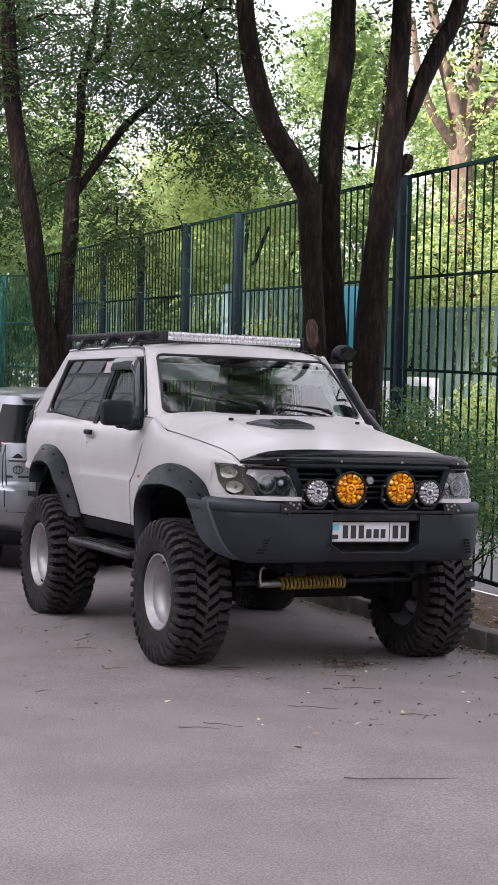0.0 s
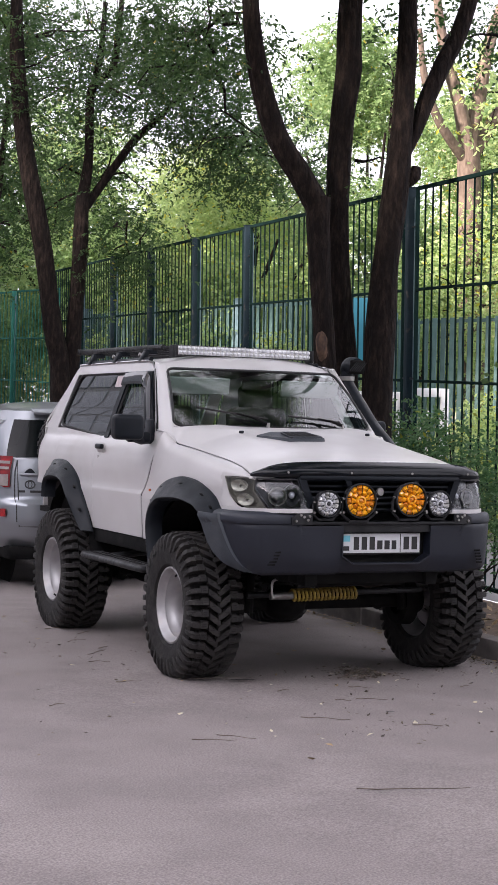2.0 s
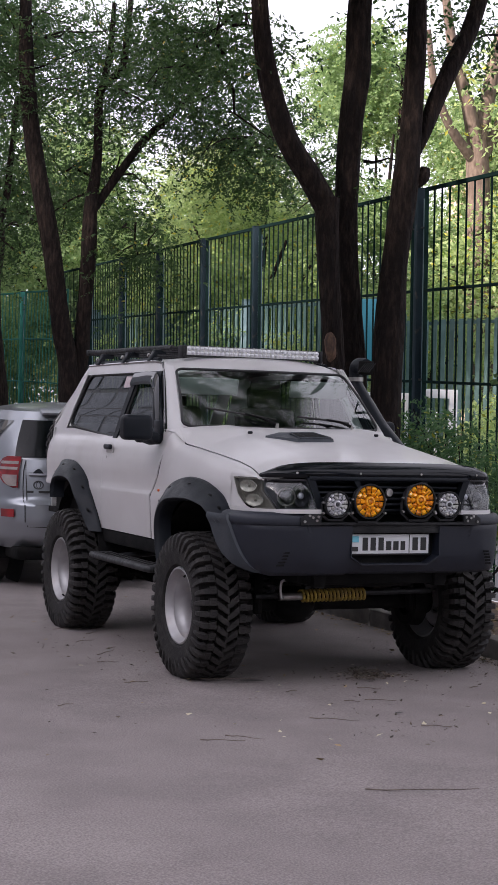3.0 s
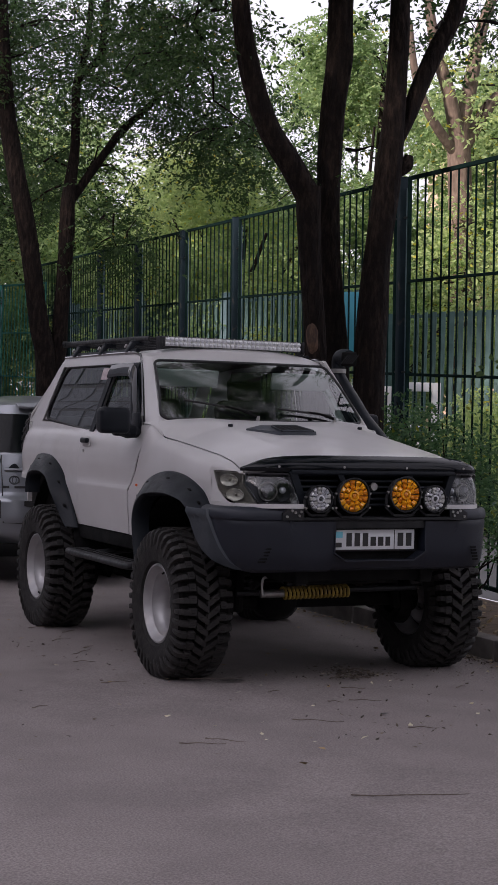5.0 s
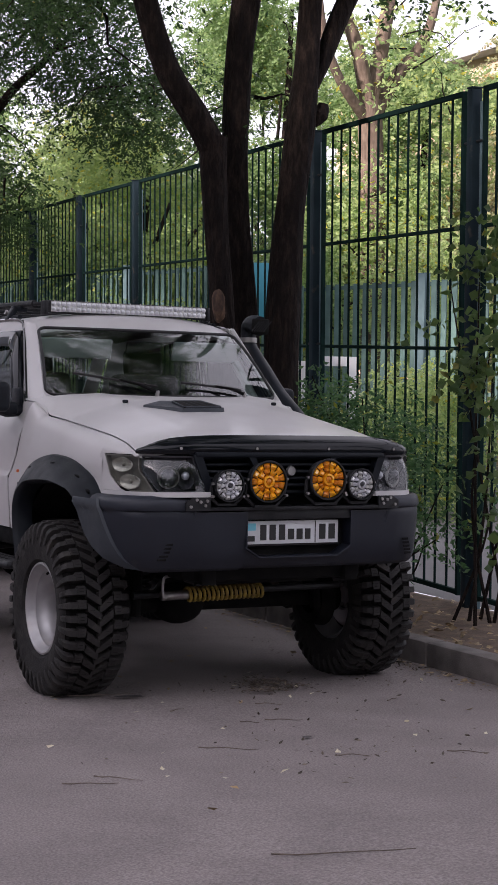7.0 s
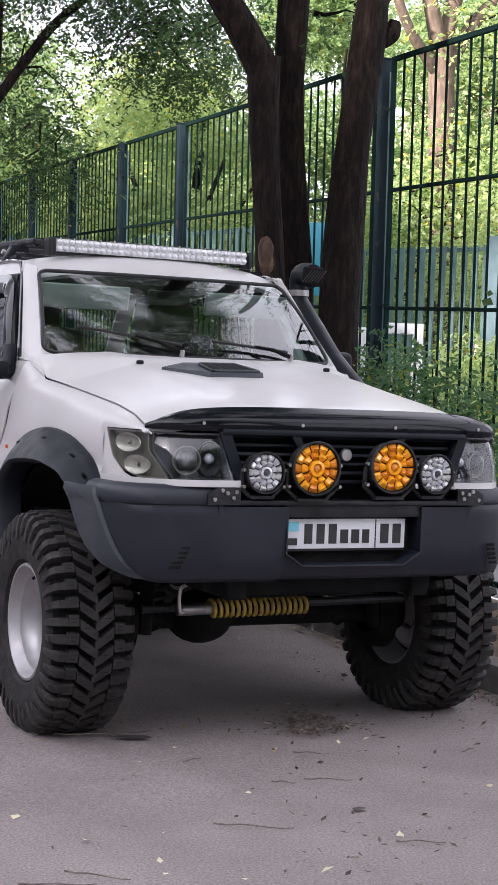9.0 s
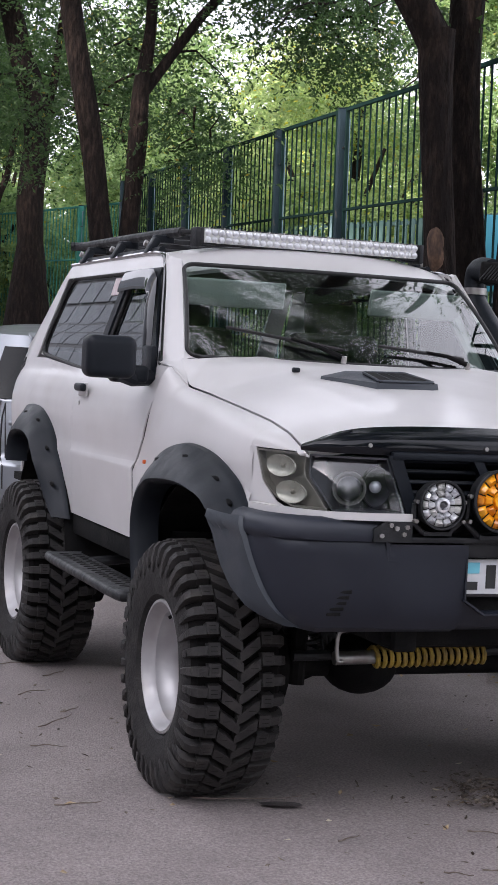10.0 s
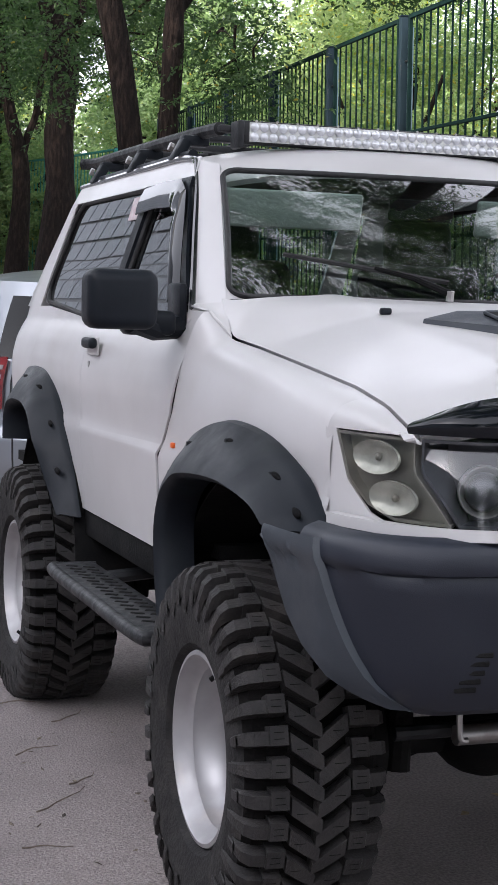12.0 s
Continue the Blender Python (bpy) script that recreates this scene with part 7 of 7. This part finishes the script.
def rplan(q):
    """Plan outline, q from 0 (middle of the tail) to 1 (middle of the nose) along the flank."""
    return Vector((interp(q, _rl, _rx), interp(q, _rl, _ry) / 2.185 - 1))


def ry(d):
    """Share of the outline at the distance d from the tail, on the flank."""
    return interp(d, _ry[:-1], _rl[:-1])


def rbody(sd, q, z, off=0.0):
    p = rplan(q)
    sc = interp(z, [0.36, 0.46, 0.62, 0.90, 1.05, 1.16], [0.93, 0.975, 0.995, 1.0, 0.99, 0.955])
    tail = interp(z, [0.36, 0.45, 0.60, 0.76, 0.80, 1.16], [0.06, -0.04, -0.07, -0.06, 0.0, 0.05]) * max(0, -p.y)
    nosez = interp(z, [0.4, 0.8, 1.0, 1.16], [0, 0, 0.35, 1.05]) * max(0, p.y)
    y = (RY0 + RY1) / 2 + p.y * (RY1 - RY0) / 2 + tail - nosez
    ln = math.hypot(p.x, p.y)
    return Vector((RX + sd * (p.x * sc + off * p.x), y + off * p.y * 1.0, z))


def rglass(sd, q, w, off=0.0):
    """Greenhouse: w from the belt (0) to the roof edge (1)."""
    p = rplan(q)
    z = 1.16 + w * interp(p.y, [-1, -0.7, -0.35, 0.0, 0.2, 0.5, 1.0], [0.43, 0.445, 0.45, 0.42, 0.36, 0.20, 0.03])
    sc = 0.955 - 0.185 * max(w, 0.0) ** 1.3
    y = (RY0 + RY1) / 2 + p.y * (RY1 - RY0) / 2
    y += max(0, -p.y) * (0.05 + 0.22 * w) - max(0, p.y) * 1.05
    return Vector((RX + sd * (p.x * sc + off * p.x), y + off * p.y, z))


ARCH = [(5.80, 0.365), (8.46, 0.365)]
for sd in (-1, 1):
    bm = bmesh.new()
    qs, zs = lin(0, 1, 150), lin(0.36, 1.16, 33)
    g = [[bm.verts.new(rbody(sd, q, z)) for z in zs] for q in qs]
    for i in range(len(qs) - 1):
        for j in range(len(zs) - 1):
            c = (g[i][j].co + g[i + 1][j + 1].co) / 2
            if any(math.hypot(c.y - y, c.z - z) < 0.40 for y, z in ARCH) and abs(c.x - RX) > 0.8:
                continue
            bm.faces.new((g[i][j], g[i + 1][j], g[i + 1][j + 1], g[i][j + 1]))
    for v in [v for v in bm.verts if not v.link_faces]:
        bm.verts.remove(v)
    sheet(bm, lambda q, w: rglass(sd, q, w), lin(0, 1, 60), lin(0, 1, 8))
    sheet(bm, lambda q, w: (lambda p: Vector((RX + (p.x - RX) * (1 - w), p.y + (6.3 - p.y) * w * 0.9, p.z + 0.085 * (1 - (1 - w) ** 2.2))))(rglass(sd, q, 1.0)), lin(0, 1, 60), lin(0, 1, 9))
    spart("body_side", bm, M["silver_paint"], None, "silver painted body side", smooth=50)
    for y, z in ARCH:
        bm = bmesh.new()
        tube(bm, [(RX + sd * 0.895, y + 0.405 * math.cos(a), z + 0.405 * math.sin(a)) for a in lin(-0.25, math.pi + 0.25, 26)], 0.005, 8)
        spart("arch_lip", bm, M["silver_paint"])
        bm = bmesh.new()
        sheet(bm, lambda a, x: Vector((RX + sd * x, y + 0.41 * math.cos(a), z + 0.41 * math.sin(a))), lin(-0.3, math.pi + 0.3, 20), [0.55, 0.90])
        sheet(bm, lambda a, r: Vector((RX + sd * 0.56, y + r * math.cos(a), z + r * math.sin(a))), lin(0, 2 * math.pi, 20), [0.0, 0.42])
        spart("arch_liner", bm, M["matt_black"])
        bm = bmesh.new()
        m = Matrix.Translation((RX + sd * 0.78, y, 0.345)) @ Matrix.Rotation(0 if sd < 0 else math.pi, 4, "Z")
        lathe(bm, [(-0.03, 0.0), (-0.02, 0.05), (0.02, 0.06), (0.03, 0.0)], 20, m)
        wl = spart("wheel", bm, M["silver_paint"])
        bm = bmesh.new()
        lathe(bm, [(-0.08, 0.225), (-0.105, 0.25), (-0.11, 0.30), (-0.10, 0.33), (-0.07, 0.345), (0.07, 0.345), (0.10, 0.33), (0.11, 0.29), (0.08, 0.225)], 48, m)
        spart("tyre", bm, M["rubber"], wl, "road tyre")
        bm = bmesh.new()
        lathe(bm, [(-0.085, 0.228), (-0.09, 0.215), (-0.06, 0.205), (0.05, 0.19)], 40, m)
        for k in range(5):
            a = 2 * math.pi * k / 5
            for da in (-0.13, 0.13):
                tube(bm, [m @ Vector((-0.045, 0.05 * math.cos(a), 0.05 * math.sin(a))), m @ Vector((-0.06, 0.21 * math.cos(a + da), 0.21 * math.sin(a + da)))], [0.02, 0.016], 6)
        spart("rim", bm, M["rim"], wl, "five-spoke alloy rim")

    def qpane(name, q0, q1, w0, w1, label, slant=0.0):
        bm = bmesh.new()
        sheet(bm, lambda q, w: rglass(sd, q + slant * (w - w0), w, 0.006), lin(q0, q1, 10), lin(w0, w1, 6))
        return pane_part(name, bm, M["tail_glass"], suv, label, (RX, 7.1, 1.0))
    bm = bmesh.new()
    sheet(bm, lambda u, w: rglass(sd, ry(0.74 - 0.45 * (w - 0.08) / 0.72) * (1 - u) + ry(1.17) * u, w, 0.006), lin(0, 1, 10), lin(0.08, 0.80, 8))
    pane_part("quarter_glass", bm, M["tail_glass"], suv, "dark quarter window", (RX, 7.1, 1.0))
    g = qpane("rear_door_glass", ry(1.20), ry(2.02), 0.06, 0.86, "dark rear door window", 0.006)
    bm = bmesh.new()
    sheet(bm, lambda q, w: rglass(sd, q, 0.80 + 0.16 * w, 0.014 + 0.012 * (1 - w)), lin(ry(1.2), ry(2.0), 12), lin(0, 1, 3), 0.003)
    spart("wind_deflector", bm, M["deflector"], g)
    qpane("front_door_glass", ry(2.08), ry(2.95), 0.06, 0.86, "dark front door window")
    bm = bmesh.new()
    tube(bm, [rglass(sd, q, 0.0, 0.006) for q in lin(ry(0.7), ry(3.0), 24)], 0.007, 6)
    spart("belt_trim", bm, M["chrome"])
    for d in (1.18, 2.05):
        bm = bmesh.new()
        tube(bm, [rbody(sd, ry(d), z, 0.001) for z in lin(0.45, 1.15, 10)], 0.004, 5)
        spart("door_gap", bm, M["ink"])
    for d in (1.42, 2.25):
        bm = bmesh.new()
        p = rbody(sd, ry(d), 0.98, 0.02)
        box(bm, p, (0.025, 0.17, 0.03), bev=0.01)
        spart("door_handle", bm, M["silver_paint"])

    # tail lamp wraps the corner
    def tl(q0, q1, z0, z1, material, off, name, parent=None, label=""):
        bm = bmesh.new()

        def f(q, z):
            lo = interp((z - 0.90) / 0.29, [0, 0.06, 0.15, 0.3, 0.5, 0.75, 0.9, 0.97, 1.0], [0.12, 0.38, 0.62, 0.84, 0.97, 1.0, 0.9, 0.7, 0.5])
            return rbody(sd, q0 + (q1 - q0) * q * lo, z, off + 0.012 * math.sin(math.pi * q) * math.sin(math.pi * min(1, max(0, (z - 0.90) / 0.29))))
        sheet(bm, f, lin(0, 1, 10), lin(z0, z1, 14), 0.008)
        return spart(name, bm, material, parent, label)
    t = tl(0.133, 0.178, 0.905, 1.185, M["tail_red"], 0.012, "tail_lamp", None, "red and clear tail lamp")
    tl(0.136, 0.1745, 1.115, 1.140, M["tail_clear"], 0.017, "clear_band", t)
    tl(0.136, 0.1745, 1.065, 1.088, M["tail_clear"], 0.017, "clear_band", t)
    tl(0.136, 0.170, 0.92, 1.02, M["tail_clear"], 0.017, "clear_window", t)
    bm = bmesh.new()
    sheet(bm, lambda q, z: rbody(sd, q, z, 0.012), lin(0.144, 0.172, 8), [0.645, 0.67, 0.715], 0.008)
    spart("reflector", bm, M["tail_red"], None, "red bumper reflector")
    # joints of the tailgate
    bm = bmesh.new()
    tube(bm, [rbody(sd, 0.126, z, 0.001) for z in lin(0.60, 1.15, 12)] + [rbody(sd, q, 0.56, 0.001) for q in lin(0.122, 0.0, 6)], 0.005, 5)
    spart("tailgate_gap", bm, M["ink"])

bm = bmesh.new()
sheet(bm, lambda u, w: (rglass(-1, 0.146 * (1 - u) , 0.04 + 0.78 * w, 0.007) if u < 1 else rglass(-1, 0, 0.04 + 0.78 * w, 0.007)), lin(0, 1, 9), lin(0, 1, 7))
sheet(bm, lambda u, w: rglass(1, 0.146 * u, 0.04 + 0.78 * w, 0.007), lin(0, 1, 9), lin(0, 1, 7))
pane_part("rear_window", bm, M["car_glass_dark"], suv, "dark rear window", (RX, 7.1, 1.0))
bm = bmesh.new()
sheet(bm, lambda u, w: rglass(math.copysign(1, u), abs(u), 1.0, 0) + Vector((0, -0.10 * (1 - w), 0.022 - 0.05 * w * 0 - 0.03 * (1 - w))), lin(-0.115, 0.115, 21), lin(0, 1, 4), 0.02)
spart("roof_spoiler", bm, M["silver_paint"], None, "silver roof spoiler")
# handle, emblem and badges of the tailgate
bm = bmesh.new()
tube(bm, [rbody(-1, q, 1.025, 0.016) for q in lin(0.116, 0.086, 9)], 0.013, 10)
spart("tailgate_handle", bm, M["silver_paint"], None, "silver handle bar")
bm = bmesh.new()
sheet(bm, lambda u, t: rbody(-1, 0.111 - 0.018 * u, 1.036 + 0.042 * t * math.sin(math.pi * u), 0.004), lin(0, 1, 9), lin(0, 1, 4), 0.003)
spart("handle_recess", bm, M["plastic"])
bm = bmesh.new()
tube(bm, [rbody(-1, 0.101 + 0.0075 * math.cos(a), 0.935 + 0.034 * math.sin(a), 0.006) for a in lin(0, 2 * math.pi, 25)], 0.006, 6, cap=False)
tube(bm, [rbody(-1, 0.101 + 0.003 * math.cos(a), 0.935 + 0.030 * math.sin(a), 0.006) for a in lin(0, 2 * math.pi, 25)], 0.004, 6, cap=False)
spart("emblem", bm, M["lamp_dark"], None, "plain oval dark-edged emblem")
for q0, q1 in ((0.119, 0.109), (0.101, 0.083)):
    bm = bmesh.new()
    sheet(bm, lambda q, z: rbody(-1, q, z, 0.004), lin(q0, q1, 5), [0.862, 0.882], 0.003)
    spart("badge_bar", bm, M["ink"])
bm = bmesh.new()
box(bm, (RX, 5.2, 0.32), (1.5, 0.4, 0.12), bev=0.03)
box(bm, (RX, 7.1, 0.30), (1.4, 3.6, 0.1), bev=0.03)
spart("underbody", bm, M["matt_black"])
